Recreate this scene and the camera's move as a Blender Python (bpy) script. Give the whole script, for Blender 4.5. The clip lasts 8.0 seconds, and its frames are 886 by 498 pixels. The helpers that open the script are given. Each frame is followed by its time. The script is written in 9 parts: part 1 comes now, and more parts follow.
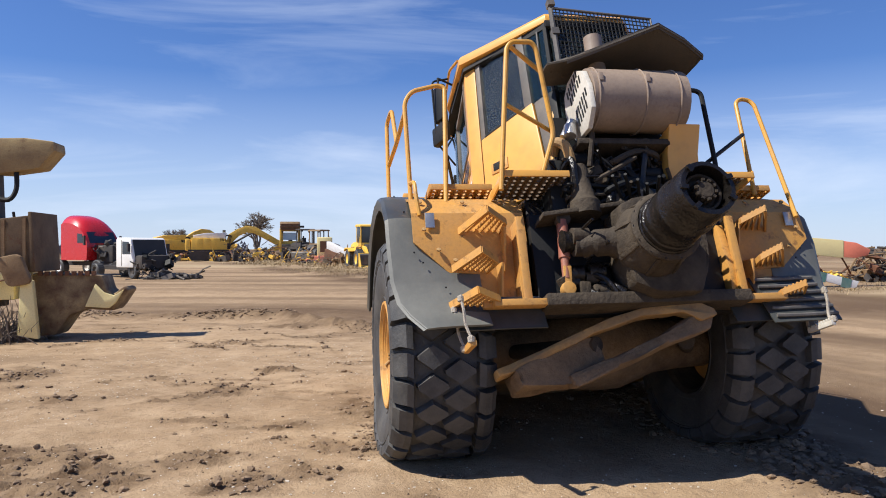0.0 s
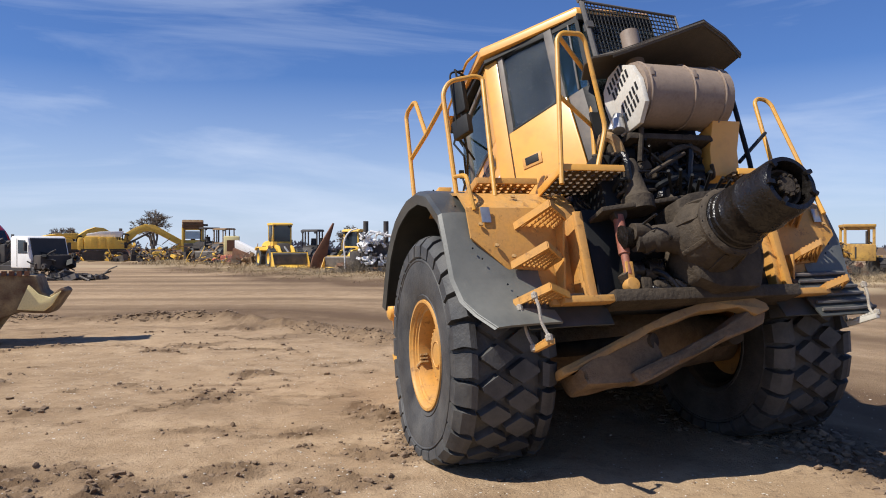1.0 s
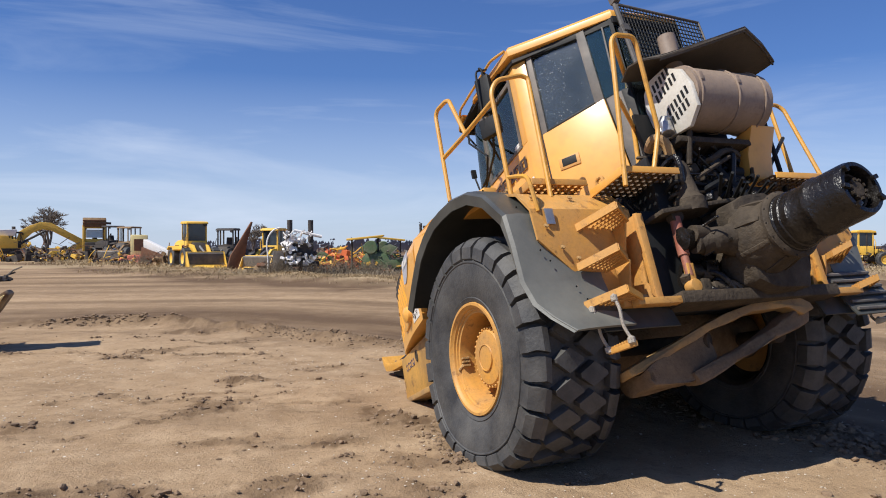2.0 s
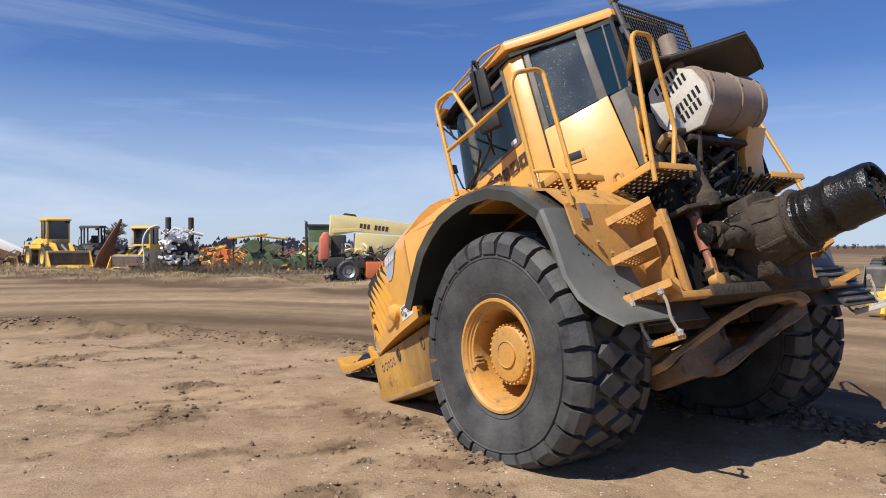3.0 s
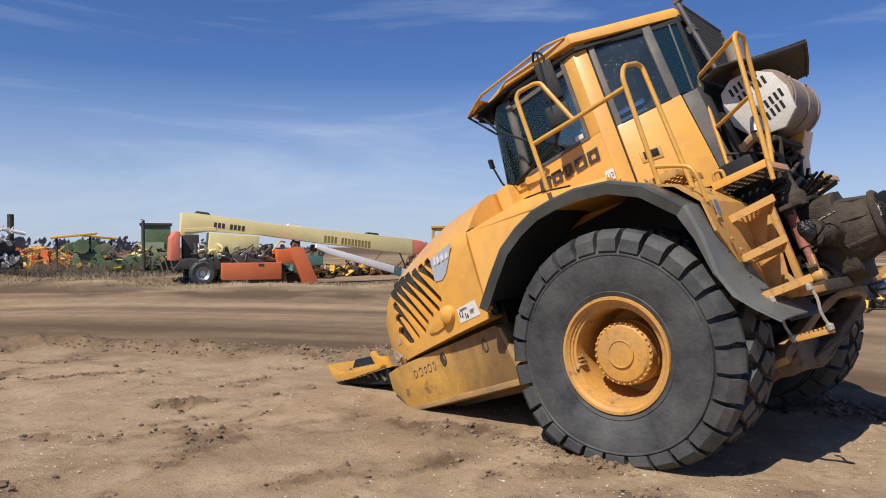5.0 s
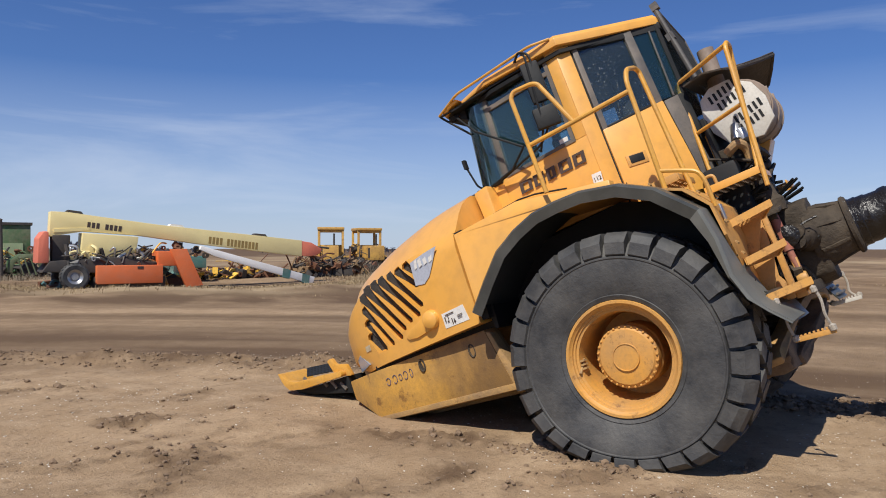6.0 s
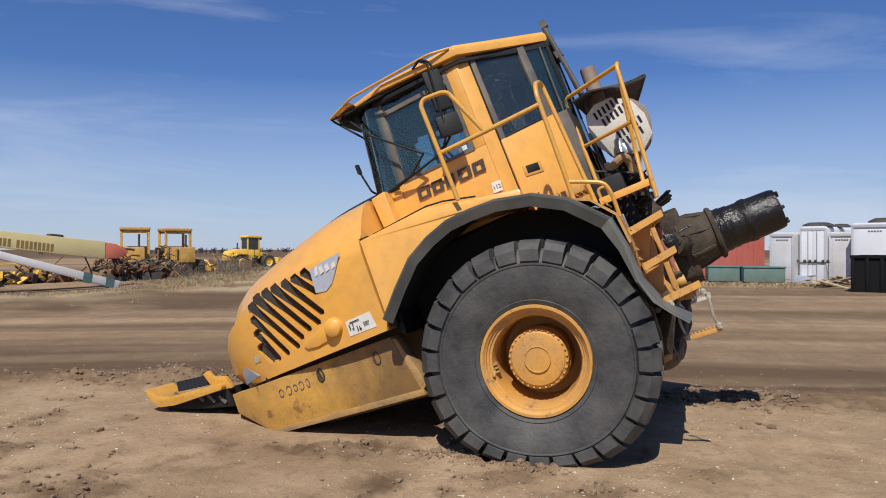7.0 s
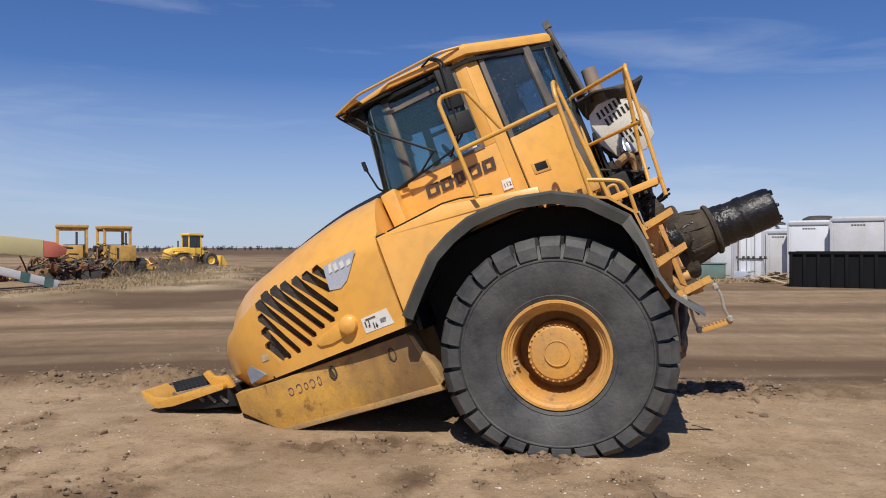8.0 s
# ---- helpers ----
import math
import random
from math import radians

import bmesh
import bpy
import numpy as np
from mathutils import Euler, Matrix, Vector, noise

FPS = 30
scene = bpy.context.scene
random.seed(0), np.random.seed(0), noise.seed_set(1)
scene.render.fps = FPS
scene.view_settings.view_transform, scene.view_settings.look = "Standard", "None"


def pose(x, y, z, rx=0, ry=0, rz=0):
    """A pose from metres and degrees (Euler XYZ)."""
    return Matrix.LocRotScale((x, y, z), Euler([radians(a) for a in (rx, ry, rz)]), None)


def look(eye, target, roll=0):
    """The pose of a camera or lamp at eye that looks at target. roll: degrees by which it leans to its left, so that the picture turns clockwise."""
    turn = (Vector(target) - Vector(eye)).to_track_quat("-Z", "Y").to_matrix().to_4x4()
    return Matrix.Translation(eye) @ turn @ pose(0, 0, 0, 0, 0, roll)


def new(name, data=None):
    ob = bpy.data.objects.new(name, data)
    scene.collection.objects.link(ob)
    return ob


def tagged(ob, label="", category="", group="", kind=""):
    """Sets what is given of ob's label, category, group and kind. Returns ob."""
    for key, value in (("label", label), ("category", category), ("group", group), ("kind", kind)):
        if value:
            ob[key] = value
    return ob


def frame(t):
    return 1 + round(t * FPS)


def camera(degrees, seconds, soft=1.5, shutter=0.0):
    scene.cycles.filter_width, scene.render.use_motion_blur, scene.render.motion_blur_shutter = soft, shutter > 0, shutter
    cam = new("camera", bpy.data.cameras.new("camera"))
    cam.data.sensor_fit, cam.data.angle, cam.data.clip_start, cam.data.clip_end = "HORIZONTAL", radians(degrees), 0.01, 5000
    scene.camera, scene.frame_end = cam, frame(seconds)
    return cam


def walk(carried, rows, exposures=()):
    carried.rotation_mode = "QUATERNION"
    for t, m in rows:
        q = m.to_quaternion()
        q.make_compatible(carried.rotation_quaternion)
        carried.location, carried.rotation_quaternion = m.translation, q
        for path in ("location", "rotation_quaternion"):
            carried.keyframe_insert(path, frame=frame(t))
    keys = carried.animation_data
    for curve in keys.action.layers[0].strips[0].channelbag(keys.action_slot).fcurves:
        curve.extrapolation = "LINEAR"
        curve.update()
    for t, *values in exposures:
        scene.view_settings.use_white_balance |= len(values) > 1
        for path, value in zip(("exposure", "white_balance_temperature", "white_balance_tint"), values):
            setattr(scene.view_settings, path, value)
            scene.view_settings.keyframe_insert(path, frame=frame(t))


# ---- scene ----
cam = camera(61.0, 8.0, 1.0)
METRES, EYE, TILT, LEAN, TURN = 8.25, 1.65, 0.0, 0.0, 0.0
ROWS = [
    (0.0, 0.0, 0.0, 0.0, -0.0, -0.03, 0.08),
    (0.5, -0.0685, 0.0141, -0.0031, -4.01, -0.02, 0.09),
    (1.0, -0.1337, 0.0355, -0.003, -7.53, -0.09, 0.11),
    (1.5, -0.1965, 0.0587, -0.0014, -11.42, -0.08, 0.1),
    (2.0, -0.2624, 0.0757, -0.0004, -14.59, -0.18, 0.13),
    (3.5, -0.4404, 0.191, -0.0062, -29.34, -0.18, 0.01),
    (4.0, -0.4884, 0.2409, -0.0047, -32.47, -0.17, 0.04),
    (4.5, -0.5456, 0.2759, -0.0087, -34.92, -0.17, 0.06),
    (6.0, -0.6614, 0.4207, -0.007, -48.15, -0.03, -0.04),
    (6.5, -0.692, 0.4654, -0.0071, -54.38, 0.05, -0.03),
    (7.0, -0.7173, 0.5066, -0.0014, -62.88, 0.04, -0.03),
    (7.5, -0.7532, 0.5356, -0.0005, -66.05, 0.02, 0.05),
    (8.0, -0.7572, 0.5758, -0.0023, -67.59, -0.14, 0.11),
]
walk(cam, [(t, pose(0, 0, EYE, TILT, LEAN, TURN) @ pose(METRES * x, METRES * y, METRES * z, 90 + pitch, roll, yaw)) for t, x, y, z, yaw, pitch, roll in ROWS],
     exposures=[(0.0, 0.42), (0.6, 0.33), (2.0, 0.22), (3.5, 0.18), (4.5, 0.09), (6.5, 0.0), (8.0, -0.05)])

# ---- sky, sun, exposure ----
SUN_AZ, SUN_EL = -104.0, 54.0   # degrees clockwise from +y, degrees above the horizon
world = bpy.data.worlds.new("sky")
scene.world = world
world.use_nodes = True
wn, wl = world.node_tree.nodes, world.node_tree.links
wn.clear()
w_out, w_bg = wn.new("ShaderNodeOutputWorld"), wn.new("ShaderNodeBackground")
sky = wn.new("ShaderNodeTexSky")
sky.sky_type, sky.sun_disc = "NISHITA", False
sky.sun_elevation, sky.sun_rotation = radians(SUN_EL), radians(SUN_AZ)
sky.air_density, sky.dust_density, sky.ozone_density = 1.0, 0.3, 3.0
w_bg.inputs["Strength"].default_value = 0.066
# thin cirrus: stretched noise over the directions of the sky, thicker near the horizon
tc, sep = wn.new("ShaderNodeTexCoord"), wn.new("ShaderNodeSeparateXYZ")
wl.new(tc.outputs["Generated"], sep.inputs[0])
mp = wn.new("ShaderNodeMapping")
mp.inputs["Rotation"].default_value = (radians(4), radians(-3), 0)
mp.inputs["Scale"].default_value = (1.25, 1.25, 8.0)
wl.new(tc.outputs["Generated"], mp.inputs[0])
cn = wn.new("ShaderNodeTexNoise")
cn.inputs["Scale"].default_value, cn.inputs["Detail"].default_value, cn.inputs["Roughness"].default_value = 1.3, 10.0, 0.58
cn.inputs["Distortion"].default_value = 0.7
wl.new(mp.outputs[0], cn.inputs["Vector"])
cr = wn.new("ShaderNodeValToRGB")
cr.color_ramp.elements[0].position, cr.color_ramp.elements[0].color = 0.52, (0, 0, 0, 1)
cr.color_ramp.elements[1].position, cr.color_ramp.elements[1].color = 0.80, (0.42, 0.42, 0.42, 1)
wl.new(cn.outputs["Fac"], cr.inputs[0])
hz = wn.new("ShaderNodeMapRange")
hz.inputs["From Min"].default_value, hz.inputs["From Max"].default_value = 0.0, 0.22
hz.inputs["To Min"].default_value, hz.inputs["To Max"].default_value = 0.64, 0.0
wl.new(sep.outputs["Z"], hz.inputs["Value"])
cadd = wn.new("ShaderNodeMath"); cadd.operation = "ADD"; cadd.use_clamp = True
wl.new(cr.outputs["Color"], cadd.inputs[0]); wl.new(hz.outputs[0], cadd.inputs[1])
cm = wn.new("ShaderNodeMix"); cm.data_type = "RGBA"
cm.inputs["B"].default_value = (9.0, 10.2, 12.5, 1)
wl.new(cadd.outputs[0], cm.inputs["Factor"])
tint = wn.new("ShaderNodeMix"); tint.data_type, tint.blend_type = "RGBA", "MULTIPLY"
tint.inputs["Factor"].default_value = 1.0
tint.inputs["B"].default_value = (0.66, 0.90, 1.40, 1)
wl.new(sky.outputs[0], tint.inputs["A"])
wl.new(tint.outputs["Result"], cm.inputs["A"])
wl.new(cm.outputs["Result"], w_bg.inputs["Color"])
wl.new(w_bg.outputs[0], w_out.inputs[0])

sun = new("sun", bpy.data.lights.new("sun", "SUN"))
sun.data.energy, sun.data.angle, sun.data.color = 5.0, radians(0.5), (1.0, 0.95, 0.87)
_sd = Vector((math.sin(radians(SUN_AZ)) * math.cos(radians(SUN_EL)), math.cos(radians(SUN_AZ)) * math.cos(radians(SUN_EL)), math.sin(radians(SUN_EL))))
sun.matrix_world = look(tuple(_sd * 60), (0, 0, 0))


# ---- materials ----
def mat(name, col, col2=None, rough=0.6, metal=0.0, scale=3.0, fine=40.0, mix=0.5, bump=0.15, dust=0.0, dust_col=(0.42, 0.33, 0.24), rust=0.0, coat=0.0, spec=0.5):
    """A painted, worn or rough surface: two colours over a broad noise, fine grain, dust and rust patches."""
    m = bpy.data.materials.new(name)
    m.use_nodes = True
    n, l = m.node_tree.nodes, m.node_tree.links
    b = n["Principled BSDF"]
    b.inputs["Roughness"].default_value, b.inputs["Metallic"].default_value = rough, metal
    b.inputs["Coat Weight"].default_value, b.inputs["Coat Roughness"].default_value = coat, 0.22
    b.inputs["Specular IOR Level"].default_value = spec
    tex = n.new("ShaderNodeTexCoord")

    def noise_tex(s, detail=6.0, r=0.6):
        t = n.new("ShaderNodeTexNoise")
        t.inputs["Scale"].default_value, t.inputs["Detail"].default_value, t.inputs["Roughness"].default_value = s, detail, r
        l.new(tex.outputs["Object"], t.inputs["Vector"])
        return t

    def ramp(sock, a, c):
        r = n.new("ShaderNodeMapRange")
        r.inputs["From Min"].default_value, r.inputs["From Max"].default_value = a, c
        l.new(sock, r.inputs["Value"])
        return r.outputs[0]

    def blend(fac, a, bcol, amount=1.0):
        x = n.new("ShaderNodeMix"); x.data_type = "RGBA"
        if amount != 1.0:
            q = n.new("ShaderNodeMath"); q.operation = "MULTIPLY"; q.inputs[1].default_value = amount
            l.new(fac, q.inputs[0]); fac = q.outputs[0]
        l.new(fac, x.inputs["Factor"])
        if hasattr(a, "type"):
            l.new(a, x.inputs["A"])
        else:
            x.inputs["A"].default_value = (*a, 1)
        x.inputs["B"].default_value = (*bcol, 1)
        return x.outputs["Result"]

    col2 = col2 or tuple(c * 0.72 for c in col)
    big, small = noise_tex(scale), noise_tex(fine, 4.0)
    c = blend(ramp(big.outputs["Fac"], 0.35, 0.68), col, col2, mix)
    c = blend(ramp(small.outputs["Fac"], 0.45, 0.75), c, tuple(v * 0.6 for v in col2), 0.35)
    if dust:
        d = noise_tex(scale * 0.6, 8.0, 0.7)
        c = blend(ramp(d.outputs["Fac"], 0.38, 0.7), c, dust_col, dust)
    if rust:
        d = noise_tex(scale * 2.3, 10.0, 0.75)
        c = blend(ramp(d.outputs["Fac"], 0.56, 0.64), c, (0.13, 0.055, 0.025), rust)
    l.new(c, b.inputs["Base Color"])
    rr = n.new("ShaderNodeMapRange")
    rr.inputs["To Min"].default_value, rr.inputs["To Max"].default_value = max(0.02, rough - 0.12), min(1.0, rough + 0.15)
    l.new(big.outputs["Fac"], rr.inputs["Value"]); l.new(rr.outputs[0], b.inputs["Roughness"])
    if bump:
        bp = n.new("ShaderNodeBump")
        bp.inputs["Strength"].default_value, bp.inputs["Distance"].default_value = bump, 0.02
        l.new(small.outputs["Fac"], bp.inputs["Height"]); l.new(bp.outputs[0], b.inputs["Normal"])
    return m


def glass_mat(name, tint, rough=0.05, see=0.45, spots=0.0, film=0.0):
    """Tinted pane: part clear, part glossy; spots of dried mud where asked."""
    m = bpy.data.materials.new(name)
    m.use_nodes = True
    n, l = m.node_tree.nodes, m.node_tree.links
    b = n["Principled BSDF"]
    b.inputs["Base Color"].default_value = (*tint, 1)
    b.inputs["Roughness"].default_value = rough
    b.inputs["IOR"].default_value = 1.5
    b.inputs["Specular IOR Level"].default_value = 0.0
    b.inputs["Transmission Weight"].default_value = 0.0
    tr, mx = n.new("ShaderNodeBsdfTransparent"), n.new("ShaderNodeMixShader")
    tr.inputs[0].default_value = (*[0.68 + 2.2 * t for t in tint], 1)
    mx.inputs[0].default_value = see
    l.new(b.outputs[0], mx.inputs[1]); l.new(tr.outputs[0], mx.inputs[2])
    last = mx
    if spots:
        tex, vo = n.new("ShaderNodeTexCoord"), n.new("ShaderNodeTexVoronoi")
        vo.inputs["Scale"].default_value, vo.inputs["Randomness"].default_value = 30.0, 1.0
        l.new(tex.outputs["Object"], vo.inputs["Vector"])
        nz = n.new("ShaderNodeTexNoise"); nz.inputs["Scale"].default_value = 6.0
        l.new(tex.outputs["Object"], nz.inputs["Vector"])
        lt = n.new("ShaderNodeMapRange")
        lt.inputs["From Min"].default_value, lt.inputs["From Max"].default_value = 0.19, 0.06
        l.new(vo.outputs["Distance"], lt.inputs["Value"])
        pick = n.new("ShaderNodeMath"); pick.operation = "GREATER_THAN"; pick.inputs[1].default_value = 0.46
        l.new(nz.outputs["Fac"], pick.inputs[0])
        mu = n.new("ShaderNodeMath"); mu.operation = "MULTIPLY"; mu.use_clamp = True
        l.new(lt.outputs[0], mu.inputs[0]); l.new(pick.outputs[0], mu.inputs[1])
        ms = n.new("ShaderNodeMath"); ms.operation = "MULTIPLY"; ms.inputs[1].default_value = spots
        l.new(mu.outputs[0], ms.inputs[0])
        df, m2 = n.new("ShaderNodeBsdfDiffuse"), n.new("ShaderNodeMixShader")
        df.inputs[0].default_value = (0.55, 0.58, 0.58, 1)
        l.new(ms.outputs[0], m2.inputs[0]); l.new(mx.outputs[0], m2.inputs[1]); l.new(df.outputs[0], m2.inputs[2])
        last = m2
    gl, fr, m3 = n.new("ShaderNodeBsdfGlossy"), n.new("ShaderNodeFresnel"), n.new("ShaderNodeMixShader")
    gl.inputs["Roughness"].default_value, fr.inputs["IOR"].default_value = rough, 1.62
    l.new(fr.outputs[0], m3.inputs[0]); l.new(last.outputs[0], m3.inputs[1]); l.new(gl.outputs[0], m3.inputs[2])
    last = m3
    if film:
        # thin film of dried dirt: a broad dull gloss, uneven over the pane
        fg, m4, fn, ft = n.new("ShaderNodeBsdfGlossy"), n.new("ShaderNodeMixShader"), n.new("ShaderNodeTexNoise"), n.new("ShaderNodeTexCoord")
        fg.inputs["Roughness"].default_value, fn.inputs["Scale"].default_value, fn.inputs["Detail"].default_value = 0.38, 3.0, 6.0
        fr2 = n.new("ShaderNodeMapRange")
        fr2.inputs["From Min"].default_value, fr2.inputs["From Max"].default_value = 0.3, 0.75
        fr2.inputs["To Min"].default_value, fr2.inputs["To Max"].default_value = film * 0.5, film * 1.4
        l.new(ft.outputs["Object"], fn.inputs["Vector"]); l.new(fn.outputs["Fac"], fr2.inputs["Value"]); l.new(fr2.outputs[0], m4.inputs[0])
        l.new(m3.outputs[0], m4.inputs[1]); l.new(fg.outputs[0], m4.inputs[2])
        last = m4
    l.new(last.outputs[0], n["Material Output"].inputs[0])
    return m


YELLOW = mat("hauler_yellow", (0.78, 0.385, 0.06), (0.72, 0.36, 0.085), rough=0.40, scale=1.6, fine=7.0, mix=0.6, bump=0.02, dust=0.25, dust_col=(0.58, 0.36, 0.14), spec=0.5, coat=0.4)
YELLOW_WORN = mat("worn_yellow", (0.64, 0.31, 0.055), (0.50, 0.26, 0.08), rough=0.55, scale=4.0, mix=0.8, bump=0.1, dust=0.5, dust_col=(0.36, 0.23, 0.10), rust=0.6)
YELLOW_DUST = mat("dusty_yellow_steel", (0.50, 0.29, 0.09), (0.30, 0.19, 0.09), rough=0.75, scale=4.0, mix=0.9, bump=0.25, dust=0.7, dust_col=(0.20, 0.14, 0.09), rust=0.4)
RAIL_Y = mat("rail_yellow", (0.66, 0.33, 0.035), (0.56, 0.28, 0.05), rough=0.45, scale=5, mix=0.7, bump=0.04, dust=0.2, rust=0.35)
RUBBER = mat("tyre_rubber", (0.020, 0.021, 0.023), (0.052, 0.053, 0.054), rough=0.62, scale=4.5, fine=38, mix=1.0, bump=0.25, dust=0.85, dust_col=(0.105, 0.100, 0.090))
OILPLATE = mat("oil_blackened_plate", (0.085, 0.055, 0.03), (0.04, 0.028, 0.018), rough=0.6, scale=6, mix=1.0, bump=0.2, dust=0.5, dust_col=(0.26, 0.15, 0.06))
# dust, plus the rear sheet's sky sheen put into a lighter colour
FLARE = mat("dusty_sheen_rubber", (0.085, 0.090, 0.082), (0.14, 0.142, 0.125), rough=0.5, scale=2.4, fine=30, mix=0.9, bump=0.08, dust=0.6, dust_col=(0.20, 0.195, 0.165), spec=0.6)
FENDER = mat("fender_rubber", (0.022, 0.025, 0.024), (0.046, 0.050, 0.047), rough=0.34, scale=2.0, fine=30, mix=0.9, bump=0.06, dust=0.5, dust_col=(0.13, 0.128, 0.11), spec=0.65)
GREASE = mat("greasy_steel", (0.006, 0.005, 0.005), (0.013, 0.011, 0.009), rough=0.27, scale=5, fine=26, mix=0.9, bump=0.6, dust=0.25, dust_col=(0.035, 0.027, 0.02), spec=0.45)
CAST = mat("dirty_casting", (0.060, 0.046, 0.032), (0.022, 0.017, 0.013), rough=0.75, scale=5, fine=34, mix=1.0, bump=0.5, dust=0.55, dust_col=(0.125, 0.095, 0.062), spec=0.3)
BLACK = mat("black_paint", (0.007, 0.009, 0.010), (0.017, 0.016, 0.016), rough=0.6, scale=4, bump=0.1, dust=0.3, dust_col=(0.04, 0.034, 0.028), spec=0.3)
GREY = mat("grey_trim", (0.085, 0.079, 0.073), (0.06, 0.056, 0.052), rough=0.6, scale=3, bump=0.1, dust=0.35)
BEIGE = mat("beige_heat_shield", (0.31, 0.235, 0.18), (0.20, 0.15, 0.115), rough=0.55, scale=3, mix=0.8, bump=0.08, dust=0.5, dust_col=(0.36, 0.27, 0.19), rust=0.25)
ENDWHITE = mat("dirty_white_steel", (0.66, 0.64, 0.57), (0.48, 0.45, 0.38), rough=0.5, scale=4, mix=0.8, bump=0.05, dust=0.3)
UMBER = mat("dark_brown_cover", (0.055, 0.047, 0.038), (0.085, 0.072, 0.056), rough=0.7, scale=3, mix=0.9, bump=0.25, dust=0.4, dust_col=(0.13, 0.10, 0.075))
REDRAM = mat("faded_red_steel", (0.33, 0.085, 0.045), (0.22, 0.09, 0.06), rough=0.6, scale=6, mix=0.8, bump=0.15, dust=0.4, rust=0.5)
SILVER = mat("bare_metal", (0.55, 0.55, 0.53), (0.35, 0.34, 0.32), rough=0.35, metal=0.8, scale=8, bump=0.05)
LETTER = mat("dark_decal", (0.075, 0.05, 0.04), rough=0.6, bump=0)
WHITEDECAL = mat("white_decal", (0.75, 0.74, 0.70), (0.6, 0.57, 0.5), rough=0.5, bump=0)
BADGE = mat("silver_badge", (0.56, 0.60, 0.68), (0.48, 0.53, 0.62), rough=0.35, metal=0.3, bump=0)
ROPE = mat("frayed_rope", (0.45, 0.40, 0.33), (0.3, 0.26, 0.2), rough=0.9, fine=120, bump=0.6)
INNER = mat("cab_interior", (0.035, 0.036, 0.038), (0.06, 0.06, 0.06), rough=0.8, bump=0.1)
GLASS_SPOT = glass_mat("muddy_side_glass", (0.045, 0.075, 0.085), 0.05, 0.86, 0.55, 0.012)
SPENT = mat("aged_sticker", (0.62, 0.56, 0.42), (0.40, 0.30, 0.16), rough=0.6, scale=14, mix=1.0, bump=0)
LENS = mat("bluish_lamp_lens", (0.20, 0.29, 0.42), (0.30, 0.38, 0.48), rough=0.12, scale=9, bump=0, coat=0.6, spec=0.7)
BOXY = mat("scraped_side_box", (0.72, 0.38, 0.06), (0.46, 0.26, 0.08), rough=0.5, scale=2.2, mix=0.9, bump=0.15, dust=0.7, dust_col=(0.19, 0.125, 0.065), rust=0.7)


def oil_stain(m, x0, x1, col):
    """A dark oily stain with a ragged edge, spreading along x from x1 back to x0."""
    n, l = m.node_tree.nodes, m.node_tree.links
    b = n["Principled BSDF"]
    old = b.inputs["Base Color"].links[0].from_socket
    tex, sp, nz, add, mr, mx = (n.new("ShaderNode" + k) for k in ("TexCoord", "SeparateXYZ", "TexNoise", "Math", "MapRange", "Mix"))
    nz.inputs["Scale"].default_value, nz.inputs["Detail"].default_value, nz.inputs["Roughness"].default_value = 3.2, 9.0, 0.65
    mp_ = n.new("ShaderNodeMapping")
    mp_.inputs["Scale"].default_value = (1.6, 1.0, 0.7)
    l.new(tex.outputs["Object"], mp_.inputs[0]); l.new(mp_.outputs[0], nz.inputs["Vector"])
    l.new(tex.outputs["Object"], sp.inputs[0])
    add.operation = "MULTIPLY_ADD"
    add.inputs[1].default_value = 1.5
    l.new(nz.outputs["Fac"], add.inputs[0]); l.new(sp.outputs["X"], add.inputs[2])
    mr.inputs["From Min"].default_value, mr.inputs["From Max"].default_value = x1 + 0.75, x0 + 0.75
    mr.inputs["To Min"].default_value, mr.inputs["To Max"].default_value = 0.0, 0.85
    l.new(add.outputs[0], mr.inputs["Value"])
    mx.data_type = "RGBA"
    mx.inputs["B"].default_value = (*col, 1)
    l.new(mr.outputs[0], mx.inputs["Factor"]); l.new(old, mx.inputs["A"]); l.new(mx.outputs["Result"], b.inputs["Base Color"])


oil_stain(BOXY, 1.25, 2.0, (0.15, 0.085, 0.035))
GLASS = glass_mat("tinted_side_glass", (0.03, 0.085, 0.10), 0.03, 0.86, 0.0)
GLASS_REAR = glass_mat("clear_rear_glass", (0.05, 0.09, 0.10), 0.05, 0.8, 0.6, 0.03)


